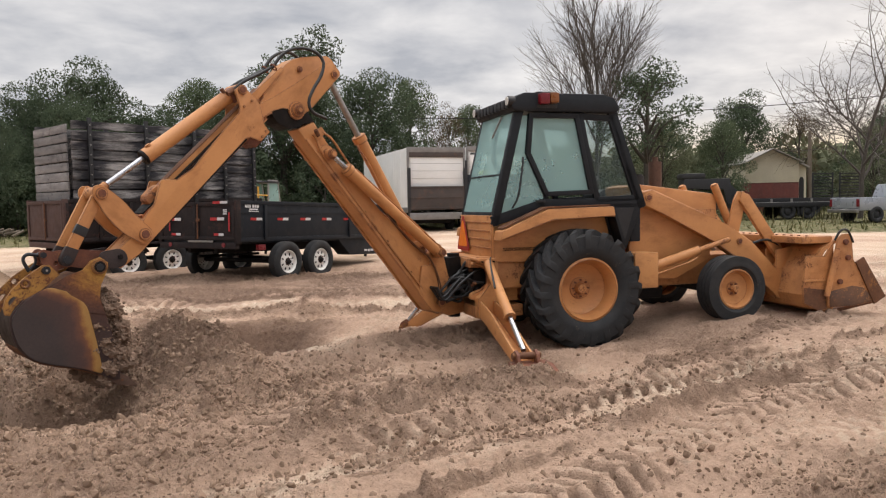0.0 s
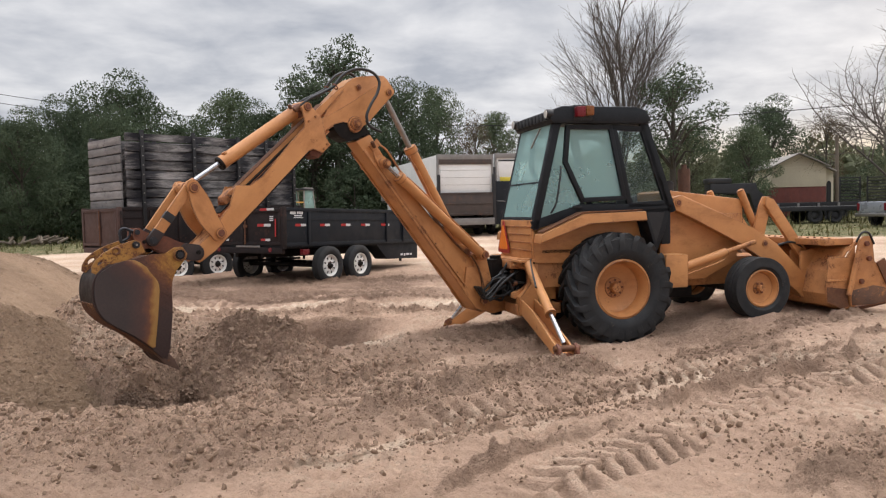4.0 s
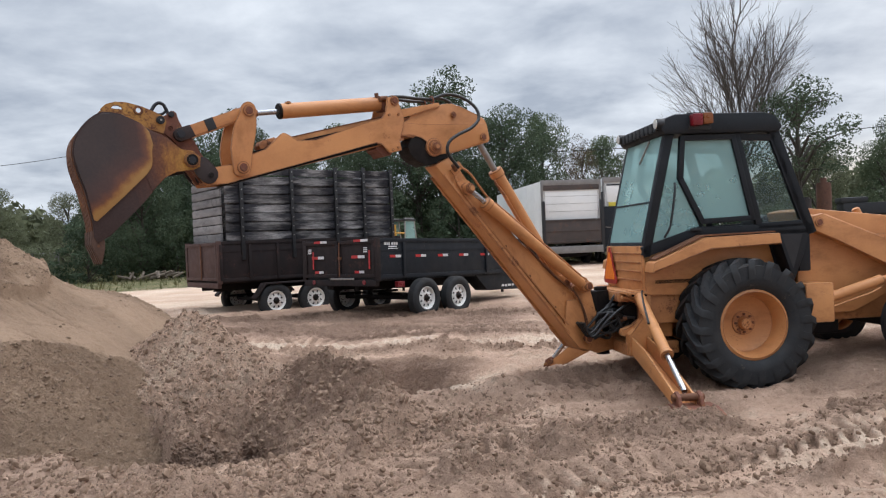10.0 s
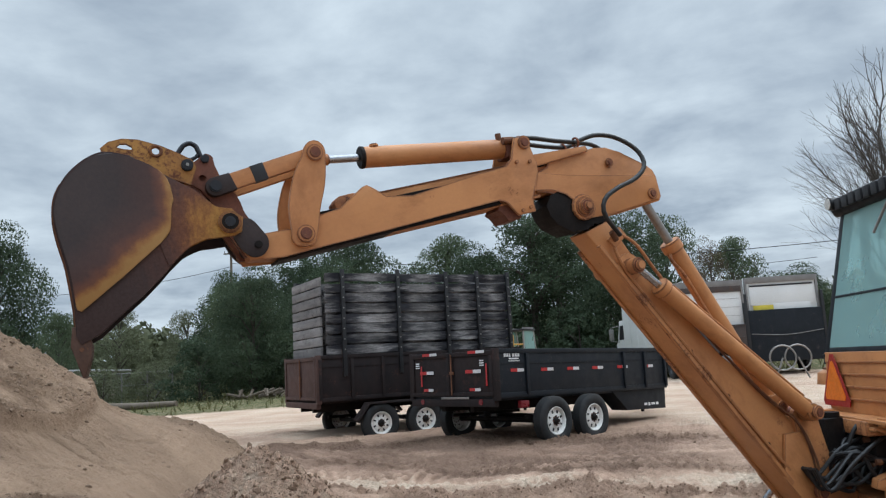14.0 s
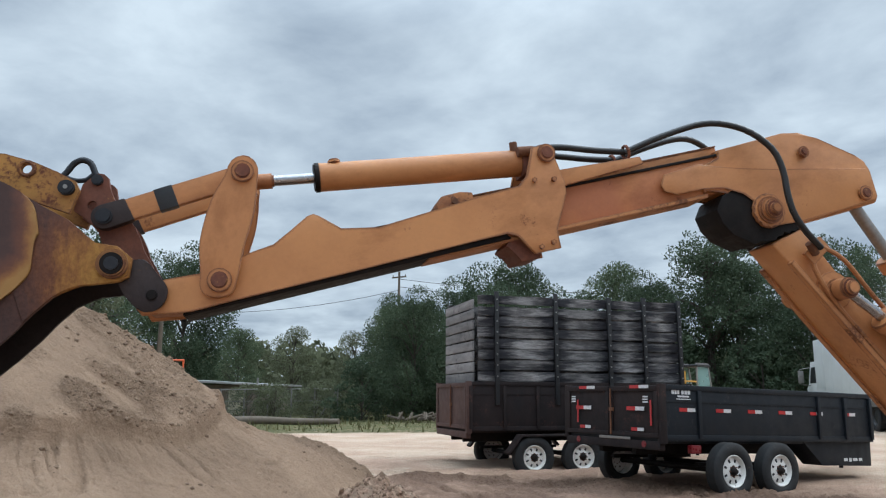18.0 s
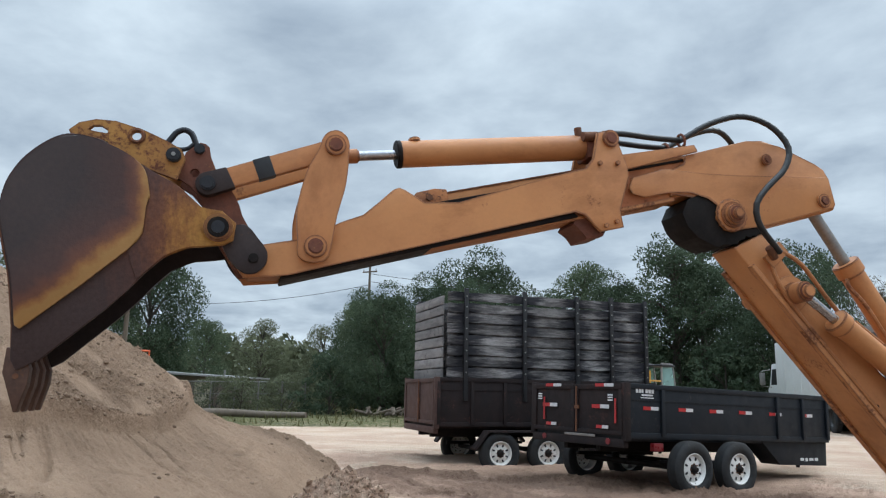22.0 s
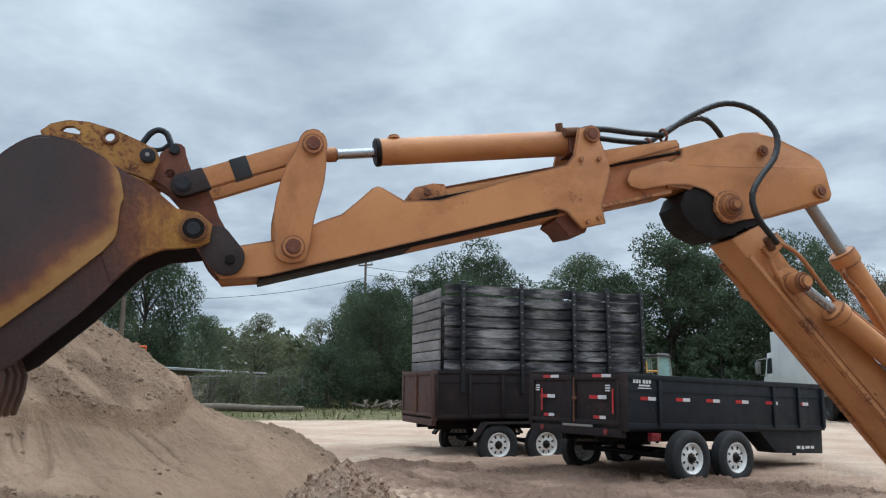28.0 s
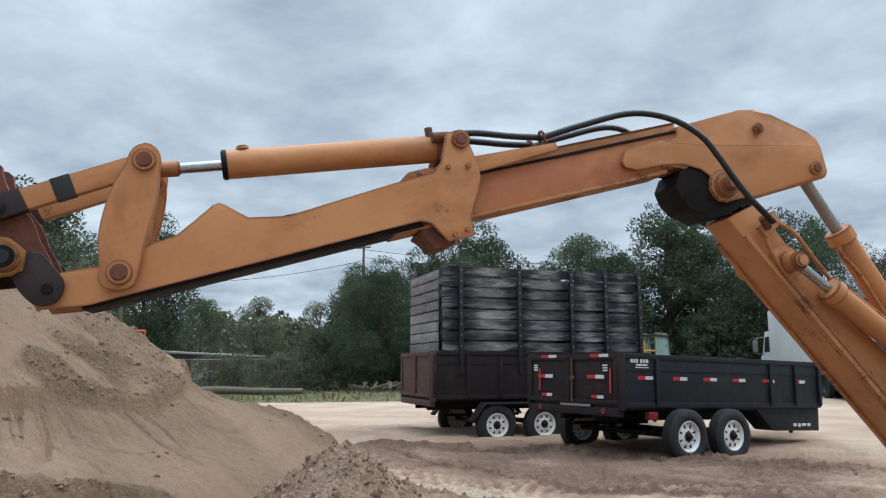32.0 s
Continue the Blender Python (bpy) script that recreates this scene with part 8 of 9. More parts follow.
    cabp = part("truck_cab", prism(BM(), [(L + 0.1, 0.75), (L + 0.1, 2.75), (L + 1.3, 2.75), (L + 1.75, 1.75), (L + 2.2, 1.6), (L + 2.2, 0.75)], -w + 0.12, w - 0.12, 0.05), WHITE_BODY, tk)
    part("side_window", prism(BM(), [(L + 0.35, 1.8), (L + 0.35, 2.5), (L + 1.2, 2.5), (L + 1.5, 1.8)], w - 0.125, w - 0.11), BLACK, cabp)
    for y in (-1, 1):
        mir = part("mirror", box(BM(), L + 1.30, L + 1.38, y * (w + 0.30) - 0.12, y * (w + 0.30) + 0.12, 1.80, 2.35, 0.02), STEEL, cabp)
        part("mirror_arm", tube(BM(), [(L + 1.4, y * (w - 0.1), 2.5), (L + 1.36, y * (w + 0.34), 2.42), (L + 1.36, y * (w + 0.34), 1.75), (L + 1.4, y * (w - 0.1), 1.7)], 0.02), STEEL, mir)
    return tk


box_truck("box_truck", pose(-0.22, 32.4, 0.44, 0, 0, 108.5), 8.6, 2.55, 0.85, 3.62, "white box truck with a dark tail lift, parked on sand")
box_truck("box_truck", pose(2.40, 33.3, 0.46, 0, 0, 104), 8.0, 2.6, 1.05, 3.66, "white box truck with a black rear gate and yellow sheet", True)

# a yellow machine behind the trailers: cab and hood show above the sides
ym = thing("wheel_loader", pose(-6.42, 27.0, 0.20, 0, 0, 75) @ Matrix.Diagonal((0.8, 0.55, 0.86, 1)), "small yellow wheel loader parked behind the trailers", "loader")
part("body", prism(BM(), [(-1.6, 0.7), (-1.6, 1.75), (-0.4, 1.85), (0.5, 1.85), (0.5, 1.2), (1.6, 1.1), (1.6, 0.7)], -0.7, 0.7, 0.04), YELLOW, ym)
ycab = part("cab_frame", bar_path(BM(), [(-0.35, 1.85), (-0.30, 2.75), (0.55, 2.75), (0.75, 1.85), (-0.35, 1.85)], -0.62, -0.55, 0.09), GREY_METAL, ym)
part("cab_frame", bar_path(BM(), [(-0.35, 1.85), (-0.30, 2.75), (0.55, 2.75), (0.75, 1.85), (-0.35, 1.85)], 0.55, 0.62, 0.09), GREY_METAL, ym)
part("cab_roof", box(BM(), -0.42, 0.66, -0.68, 0.68, 2.66, 2.74, 0.03), BLACK, ym)
g = part("cab_glass", prism(BM(), [(-0.30, 1.9), (-0.26, 2.7), (0.52, 2.7), (0.70, 1.9)], -0.60, -0.59), CAB_GLASS, ym)
g.visible_shadow = False
g = part("cab_glass", prism(BM(), [(-0.30, 1.9), (-0.26, 2.7), (0.52, 2.7), (0.70, 1.9)], 0.59, 0.60), CAB_GLASS, ym)
g.visible_shadow = False
part("stack_pipe", rod(BM(), (-1.0, -0.4, 1.8), (-1.0, -0.4, 2.5), 0.05), YELLOW, ym)
part("hand_rail", tube(BM(), [(-1.5, -0.66, 1.8), (-1.5, -0.66, 2.15), (-0.5, -0.66, 2.15)], 0.03), YELLOW, ym)
for x in (-1.0, 1.1):
    for y in (-1, 1):
        trailer_wheel(ym, x, y * 0.75, 0.62, 0.62, y, True)

# hose reel stand by the trucks
reel = BM()
for cx in (0.0, 0.5):
    for k in range(20):
        a, b = 2 * math.pi * k / 20, 2 * math.pi * (k + 1) / 20
        rod(reel, (cx + 0.42 * math.cos(a), 0.1 * cx, 0.72 + 0.42 * math.sin(a)), (cx + 0.42 * math.cos(b), 0.1 * cx, 0.72 + 0.42 * math.sin(b)), 0.03, n=6)
rod(rod(reel, (-0.3, 0, 0), (0.0, 0, 0.72), 0.03), (0.8, 0.05, 0), (0.5, 0.05, 0.72), 0.03)
solo("hose_reel", reel, STEEL, "coiled hose loops on a small steel stand", "hose reel", m=pose(1.9, 30.4, 0.40, 0, 0, 8))

# ---- vegetation ----
def leaf_mesh(name, blobs, per, size, material, seed, flat=0.75):
    """Many small folded leaves in uneven clumps. blobs: x, y, z, radius."""
    rg = np.random.default_rng(seed)
    V = []
    for x, y, z, r in blobs:
        n = max(20, int(per * r * r))
        d = rg.normal(size=(n, 3))
        d /= np.linalg.norm(d, axis=1)[:, None]
        c = np.array((x, y, z)) + d * (r * rg.uniform(0.35, 1.05, (n, 1)) ** 0.6) * np.array((1, 1, flat))
        u = rg.normal(size=(n, 3))
        u /= np.linalg.norm(u, axis=1)[:, None]
        w = np.cross(u, rg.normal(size=(n, 3)))
        w /= np.linalg.norm(w, axis=1)[:, None]
        s = size * rg.uniform(0.6, 1.3, (n, 1))
        V.append(np.stack([c - u * s, c + w * s * 0.5, c + u * s, c - w * s * 0.5], 1).reshape(-1, 3))
    V = np.concatenate(V)
    k = len(V) // 4
    me = bpy.data.meshes.new(name)
    me.vertices.add(len(V))
    me.vertices.foreach_set("co", V.astype(np.float32).ravel())
    me.loops.add(len(V))
    me.loops.foreach_set("vertex_index", np.arange(len(V), dtype=np.int32))
    me.polygons.add(k)
    me.polygons.foreach_set("loop_start", np.arange(0, len(V), 4, dtype=np.int32))
    me.update(calc_edges=True)
    me.materials.append(material)
    return me


def leafy_tree(name, label, h, w, bare, blob_n, per, size, leaf, bark, seed, category="tree"):
    """Tapered trunk, forking limbs, and leaf clumps at their ends."""
    rg = random.Random(seed)
    tree = thing(name, pose(0, 0, -200), label, category, "trees")
    bm = BM()
    top = h * 0.72
    lean = rg.uniform(-0.4, 0.4)
    tube(bm, [(0, 0, -0.3), (0.1 * lean, 0, h * bare), (0.5 * lean, 0.2 * lean, top)], h * 0.024, 8, h * 0.008)
    blobs = []
    for k in range(blob_n):
        a = 2.399 * k + rg.uniform(-0.4, 0.4)
        f = (k + 0.5) / blob_n
        zz = h * (bare + (0.93 - bare) * f) + rg.uniform(-0.05, 0.05) * h
        env = math.sin(math.pi * min(0.96, 0.16 + 0.80 * f)) ** 0.75
        rr = w / 2 * env * rg.uniform(0.35, 0.95)
        r = w * rg.uniform(0.07, 0.19)
        p = (rr * math.cos(a), rr * math.sin(a), zz)
        blobs.append((*p, r))
        if k % 2 == 0:
            b0 = Vector((0.3 * lean * f, 0, min(top, max(h * bare * 0.8, zz - rr * 0.8))))
            tube(bm, [b0, b0.lerp(Vector(p), 0.5) + Vector((0, 0, 0.06 * h)), p], h * 0.010, 6, h * 0.002)
    part("trunk", bm, bark, tree)
    crown = new("crown", leaf_mesh("crown", blobs, per, size, leaf, seed))
    crown.parent = tree
    return tree


def bare_tree(name, label, h, spread, seed, fork, up, low=0.35, first=0.40, lead=0.64):
    """A leafless tree: limbs that fork again and again into fine twigs."""
    rg = random.Random(seed)
    tree = thing(name, pose(0, 0, -200), label, "tree", "bare trees")
    trunk, limbs, fine = BM(), BM(), BM()

    def grow(p, d, length, r, depth):
        n = 4
        pts = [p]
        q, dd = p.copy(), d.copy()
        for i in range(n):
            dd = (dd + Vector((rg.uniform(-1, 1), rg.uniform(-1, 1), rg.uniform(-0.6, 1) * up)) * 0.16).normalized()
            q = q + dd * length / n
            pts.append(q.copy())
        tube(trunk if depth == 0 else limbs if depth < 3 else fine, pts, r, 7 if depth < 2 else 4, r * 0.55)
        if depth >= 5:
            return
        kids = fork[depth]
        for k in range(kids):
            t = 1.0 if k == 0 else low + (0.98 - low) * (k - rg.random() * 0.8) / max(1, kids - 1)
            i = min(n - 1, int(t * n))
            b = pts[i].lerp(pts[i + 1], t * n - i)
            here = (pts[i + 1] - pts[i]).normalized()
            turn_by = 2.4 * k + rg.uniform(-0.6, 0.6)
            u = here.orthogonal().normalized()
            side = u * math.cos(turn_by) + here.cross(u) * math.sin(turn_by)
            nd = (here + side * (0.18 if k == 0 else spread * rg.uniform(0.7, 1.2))).normalized()
            grow(b, nd, length * (lead if k == 0 else rg.uniform(0.5, 0.8) * (1.25 - 0.55 * t)), r * (0.62 if k == 0 else rg.uniform(0.38, 0.52)), depth + 1)

    grow(Vector((0, 0, -0.3)), Vector((0, 0, 1)), h * first, h * 0.010, 0)
    part("trunk", trunk, BARK_GREY, tree)
    tagged(part("branchwork", limbs, BARK_GREY, tree), kind="stuff")
    tagged(part("crown", fine, BARK_GREY, tree, smooth=False), kind="stuff")
    return tree


def put(ob, x, y, s, turn, wide=1.0, sink=0.15):
    return copy_thing(ob, pose(x, y, ground_z(x, y, False) - sink, 0, 0, turn) @ Matrix.Diagonal((s * wide, s * wide, s, 1)))


# each of these is modelled at 10 m and set out at its own height
OAK = leafy_tree("oak_tree", "dark evergreen oak with a dense uneven crown", 10, 9.5, 0.10, 58, 380, 0.095, LEAF_DARK, BARK, 3)
GREEN = leafy_tree("oak_tree", "green broadleaf tree with a loose crown", 10, 8.0, 0.16, 50, 330, 0.095, LEAF_MID, BARK, 4)
OPEN = leafy_tree("oak_tree", "tall oak with an open crown and gaps", 10, 6.0, 0.42, 40, 300, 0.085, LEAF_DARK, BARK, 8)
OLIVE = leafy_tree("oak_tree", "olive-green tree of thin foliage", 10, 8.0, 0.12, 48, 270, 0.095, LEAF_OLIVE, BARK, 6)
RUSSET = leafy_tree("oak_tree", "thin tree with browning leaves", 10, 8.0, 0.28, 36, 200, 0.085, LEAF_BROWN, BARK, 9)
SHRUB = leafy_tree("shrub", "dense dark green leafy shrub", 4, 5.0, 0.02, 26, 420, 0.11, LEAF_DARK, BARK, 12, "shrub")
SHRUB_O = leafy_tree("shrub", "pale olive green leafy shrub", 4, 5.0, 0.02, 22, 340, 0.11, LEAF_OLIVE, BARK, 13, "shrub")

TREES = [  # kind, x, y, height, turn, width
    (OAK, -21.3, 45.3, 9.4, 20, 0.9), (GREEN, -16.0, 49.5, 9.4, 80, 0.8), (OPEN, -11.1, 64.0, 15.8, 10, 1.0), (OAK, -4.4, 47.0, 9.0, 150, 0.85),
    (OAK, -8.8, 49.0, 9.0, 260, 0.9), (OPEN, -10.0, 47.5, 10.5, 200, 1.1), (RUSSET, 0.6, 57.0, 8.2, 40, 0.6), (GREEN, 2.2, 60.0, 8.6, 40, 0.7), (OPEN, 11.6, 42.4, 9.2, 70, 1.1), (GREEN, 16.0, 42.8, 5.6, 120, 0.8),
    (OLIVE, 13.4, 45.5, 6.0, 220, 0.9), (OAK, 22.2, 55.5, 8.2, 30, 0.8), (RUSSET, 26.0, 54.6, 7.4, 90, 0.8), (OLIVE, 27.6, 47.9, 5.6, 140, 0.9), (OAK, 31.0, 50.0, 6.5, 10, 1.0),
    (OPEN, -33.0, 23.8, 9.8, 300, 1.1), (OLIVE, -36.5, 26.5, 9.0, 100, 0.9), (GREEN, -35.6, 36.5, 5.3, 45, 0.8), (OLIVE, -39.0, 45.0, 6.0, 60, 1.0), (OLIVE, -34.0, 46.0, 5.5, 170, 0.9),
    (OAK, -28.4, 43.1, 7.2, 250, 0.8), (OAK, -25.4, 46.0, 8.2, 350, 0.85), (GREEN, -31.0, 49.0, 7.6, 200, 0.9), (GREEN, -2.2, 54.0, 9.8, 290, 0.6), (OAK, -13.2, 47.0, 7.8, 310, 0.9), (OAK, -18.0, 47.0, 7.0, 130, 0.9),
    (OAK, -21.3, 34.4, 6.2, 40, 0.78), (OAK, -18.6, 37.5, 6.6, 120, 0.8), (GREEN, -24.0, 36.5, 6.0, 200, 0.8), (GREEN, -43.0, 33.0, 9.5, 10, 1.0), (OAK, -45.0, 40.0, 11.4, 77, 0.8), (OLIVE, -45.0, 24.0, 8.0, 33, 1.0), (OAK, 36.0, 60.0, 7.5, 200, 1.0), (GREEN, 18.0, 60.0, 6.5, 240, 1.0), (OAK, 6.5, 62.0, 6.0, 15, 1.2),
    (OAK, -23.0, 51.0, 7.6, 215, 1.0), (OAK, -28.0, 52.0, 7.4, 95, 1.0),
]
for ob, x, y, h, turn, wide in TREES:
    put(ob, x, y, h / 10, turn, wide)
SHRUBS = [(SHRUB_O, -30.3, 32.2, 2.0, 40), (SHRUB_O, -28.6, 32.4, 2.1, 160), (SHRUB_O, -26.9, 33.6, 2.0, 250), (SHRUB, -23.6, 33.2, 3.0, 80), (SHRUB, -20.0, 35.2, 3.4, 300), (SHRUB, -17.0, 38.2, 3.2, 20),
          (SHRUB, -25.5, 42.0, 4.4, 10), (SHRUB, -22.0, 43.0, 4.0, 70), (SHRUB, -18.5, 44.5, 3.8, 140), (SHRUB, -15.0, 45.0, 4.0, 200), (SHRUB, -11.5, 45.0, 4.2, 260), (SHRUB, -7.0, 45.0, 3.8, 310),
          (SHRUB_O, -29.5, 37.5, 2.3, 30), (SHRUB_O, -27.4, 38.6, 2.6, 95), (SHRUB, -27.0, 41.0, 3.6, 180), (SHRUB_O, -32.0, 36.2, 1.9, 240), (SHRUB, -36.5, 30.0, 3.0, 20), (SHRUB, -2.5, 48.5, 3.5, 120),
          (SHRUB, 5.0, 55.0, 3.6, 15), (SHRUB, 9.5, 50.0, 3.4, 75), (SHRUB_O, 14.0, 50.0, 3.0, 135), (SHRUB, 24.5, 49.0, 2.6, 195), (SHRUB, 29.5, 46.5, 3.0, 255), (SHRUB_O, 33.5, 47.0, 3.2, 300)]
for ob, x, y, h, turn in SHRUBS:
    put(ob, x, y, h / 4, turn)

ELM = bare_tree("bare_tree", "leafless grey tree with upright branches", 16.0, 0.42, 21, (11, 7, 5, 4, 3), 0.75, 0.34, 0.46, 0.64)
ELM.matrix_basis = pose(9.7, 45.6, ground_z(9.7, 45.6, False), 0, 0, 40) @ Matrix.Diagonal((1.0, 1.0, 0.90, 1))
BOAK = bare_tree("bare_tree", "leafless spreading oak with crooked branches", 12.0, 1.05, 5, (8, 7, 5, 4, 3), 0.25, 0.45, 0.34, 0.72)
BOAK.matrix_basis = pose(20.9, 37.4, ground_z(20.9, 37.4, False), 0, 0, 200) @ Matrix.Diagonal((1.2, 1.2, 1.1, 1))
dead = copy_thing(BOAK, pose(1.2, 46.0, ground_z(1.2, 46, False), 0, 0, 100) @ Matrix.Diagonal((0.55, 0.55, 0.62, 1)))
tagged(dead, "small leafless tree with bent twigs")
for ob in (OAK, GREEN, OPEN, OLIVE, RUSSET, SHRUB, SHRUB_O):
    for o in (*ob.children_recursive, ob):
        bpy.data.objects.remove(o)

# far woods that close the horizon
rg = random.Random(31)
blobs = []
for k in range(420):
    a = radians(rg.uniform(-75, 75))
    d = rg.uniform(74, 100)
    x, y = d * math.sin(a) - 4, d * math.cos(a)
    blobs.append((x, y, ground_z(x, y, False) + rg.uniform(0.5, 4.6), rg.uniform(1.6, 3.2)))
woods = new("far_woods", leaf_mesh("far_woods", blobs, 26, 0.5, LEAF_OLIVE, 77))
tagged(woods, "distant band of mixed green woods", "woods", kind="stuff")
# grass and weeds along the verge
gv, gf = [], []
for k in range(9000):
    x = rg.uniform(-44, 26)
    y = rg.uniform(20, 50)
    if grass_at(x, y) < 0.4 + 0.25 * rg.random():
        continue
    z = ground_z(x, y, False)
    a, hh = rg.uniform(0, 6.28), rg.uniform(0.10, 0.45) * (1.6 if y > 36 else 0.8)
    c, s = 0.035 * math.cos(a), 0.035 * math.sin(a)
    n = len(gv)
    lx, ly = rg.uniform(-0.15, 0.15), rg.uniform(-0.15, 0.15)
    gv += [(x - c, y - s, z), (x + c, y + s, z), (x + lx, y + ly, z + hh)]
    gf.append((n, n + 1, n + 2))
me = bpy.data.meshes.new("grass")
me.from_pydata(gv, [], gf)
me.materials.append(GRASS)
tagged(new("grass", me), "dry grass and weeds along the sandy verge", "grass", kind="stuff")

# ---- house, sheds, far trailers, pickup ----
def gz(x, y):
    return ground_z(x, y, False)


house = thing("house", pose(20.9, 48.6, gz(20.9, 48.6), 0, 0, -8) @ Matrix.Diagonal((0.54, 1, 0.95, 1)), "beige clapboard house with a red-brown base", "house")
part("base_wall", box(BM(), -3.6, 2.2, -3.0, 5, 0, 1.9, 0.02), BRICK_RED, house)
part("wall", box(BM(), -3.6, 2.2, -3.0, 5, 1.9, 3.2, 0.01), SIDING, house)
part("gable", prism(BM(), [(-3.6, 3.2), (-0.7, 4.0), (2.2, 3.2)], -3.0, 5.0), SIDING, house)
for k in range(14):
    z = 1.92 + 0.17 * k
    hw = 2.9 if z < 3.2 else 2.9 * (4.0 - z) / 0.8
    if hw > 0.2:
        part("board", prism(BM(), [(-0.7 - hw, z), (-0.7 + hw, z), (-0.7 + hw * 0.98, z + 0.02), (-0.7 - hw * 0.98, z + 0.02)], -3.03, -3.0), SIDING, house)
for s in (-1, 1):
    part("roof", prism(BM(), [(-0.7, 4.02), (-0.7 + s * 3.2, 3.12), (-0.7 + s * 3.2, 3.18), (-0.7, 4.09)], -3.4, 5.4, 0.01), ROOF, house)
part("porch_wall", box(BM(), 2.2, 3.2, -2.6, -2.4, 0, 3.05, 0.01), SIDING, house)
part("porch_opening", prism(BM(), [(2.45, 0.2), (2.95, 0.2), (2.95, 2.0)] + circle_pts(2.7, 2.0, 0.25, 0, 180, 8)[1:], -2.63, -2.6), BLACK, house)
part("porch_roof", prism(BM(), [(2.1, 3.15), (3.4, 2.8), (3.4, 2.9), (2.1, 3.3)], -2.9, 4, 0.01), ROOF, house)

eq = thing("equipment_trailer", pose(19.8, 41.6, gz(19.8, 41.6), 0, 0, 2), "long black flatbed trailer with upright loading ramps", "trailer")
part("deck", box(BM(), -3.4, 3.0, -1.0, 1.0, 0.75, 0.92, 0.02), BLACK, eq)
part("side_rail", box(BM(), -3.4, 3.0, -1.06, -1.0, 0.62, 1.0, 0.01), BLACK, eq)
for k in range(6):
    part("stake_pocket", box(BM(), -3.2 + k * 1.1, -3.08 + k * 1.1, -1.1, -1.06, 0.70, 0.95, 0.006), STEEL, eq)
for x in (0.25, 1.75):
    rmp = part("ramp", box(BM(), x, x + 1.15, -0.99, -0.93, 0.93, 0.99, 0.01), BLACK, eq, "upright slatted ramp", pose(0, 0, 0))
    for k in range(8):
        part("ramp_slat", box(BM(), x, x + 1.15, -0.98, -0.93, 1.06 + 0.17 * k, 1.12 + 0.17 * k, 0.006), BLACK, rmp)
    for xx in (x, x + 1.1):
        part("ramp_side", box(BM(), xx, xx + 0.06, -1.0, -0.92, 0.92, 2.35, 0.006), BLACK, rmp)
for x in (-0.6, 0.4):
    for y in (-1, 1):
        trailer_wheel(eq, x, y * 0.92, 0.38, 0.38, y, True)
part("gooseneck", prism(BM(), [(-5.6, 1.5), (-5.6, 2.0), (-4.2, 2.05), (-3.2, 1.0), (-3.3, 0.75), (-4.4, 1.55)], -0.4, 0.4, 0.03), BLACK, eq)

gn = thing("gooseneck_trailer", pose(13.6, 38.2, gz(13.6, 38.2), 0, 0, 0), "black gooseneck trailer front with a winch box", "trailer")
part("neck", prism(BM(), [(-1.4, 1.6), (-1.4, 2.1), (0.9, 2.1), (1.1, 0.6), (0.8, 0.6), (0.6, 1.6)], -0.5, 0.5, 0.03), BLACK, gn)
part("winch_box", box(BM(), -1.5, -0.3, -0.45, 0.45, 2.1, 2.38, 0.08), BLACK, gn)
part("landing_leg", box(BM(), -1.0, -0.9, -0.4, -0.3, 0, 1.7, 0.01), BLACK, gn)
part("landing_leg", box(BM(), -1.0, -0.9, 0.3, 0.4, 0, 1.7, 0.01), BLACK, gn)
part("deck", box(BM(), 0.8, 6.5, -1.1, 1.1, 0.62, 0.85, 0.02), BLACK, gn)
for x in (3.6, 4.6):
    for y in (-1, 1):
        trailer_wheel(gn, x, y * 0.95, 0.38, 0.38, y, True)

pk = thing("pickup_truck", pose(18.6, 33.6, gz(18.6, 33.6), 0, 0, 14), "silver-blue pickup truck with a dented tailgate", "pickup")
pb = part("bed", prism(BM(), [(-0.6, 0.55), (-0.62, 1.12), (1.6, 1.12), (1.6, 0.55)], -0.85, 0.85, 0.04), SILVER, pk)
part("tailgate", box(BM(), -0.66, -0.60, -0.72, 0.72, 0.66, 1.10, 0.02), SILVER, pb)
part("cab", prism(BM(), [(1.6, 0.55), (1.6, 1.12), (1.9, 1.72), (3.0, 1.74), (3.6, 1.15), (4.6, 1.05), (4.65, 0.55)], -0.83, 0.83, 0.06), SILVER, pk)
part("rear_bumper", box(BM(), -0.80, -0.64, -0.86, 0.86, 0.45, 0.60, 0.03), STEEL, pk)
for y in (-0.78, 0.78):
    part("tail_lamp", box(BM(), -0.675, -0.62, y - 0.07, y + 0.07, 0.72, 1.05, 0.015), RED_PLASTIC, pk)
part("number_plate", box(BM(), -0.685, -0.66, -0.18, 0.18, 0.50, 0.62), LETTER, pk)
for x in (0.3, 3.7):
    for y in (-1, 1):
        trailer_wheel(pk, x, y * 0.78, 0.36, 0.36, y, True)

shed = thing("shed", pose(-33.2, 33.6, gz(-33.2, 33.6), 0, 0, 18), "low brown building with a pale metal roof", "shed")
part("wall", box(BM(), -3.5, 1.5, -0.2, 5.0, 0, 1.75, 0.02), SHED_WALL, shed)
part("roof", prism(BM(), [(-4.0, 1.95), (2.0, 1.70), (2.0, 1.80), (-4.0, 2.10)], -0.9, 5.4, 0.01), SHED_ROOF, shed)
part("door_panel", box(BM(), 0.1, 1.1, -0.24, -0.2, 0.1, 1.45, 0.01), SIDING, shed)
part("vent_pipe", rod(BM(), (1.2, 1.0, 1.75), (1.2, 1.0, 2.15), 0.06), STEEL, shed)

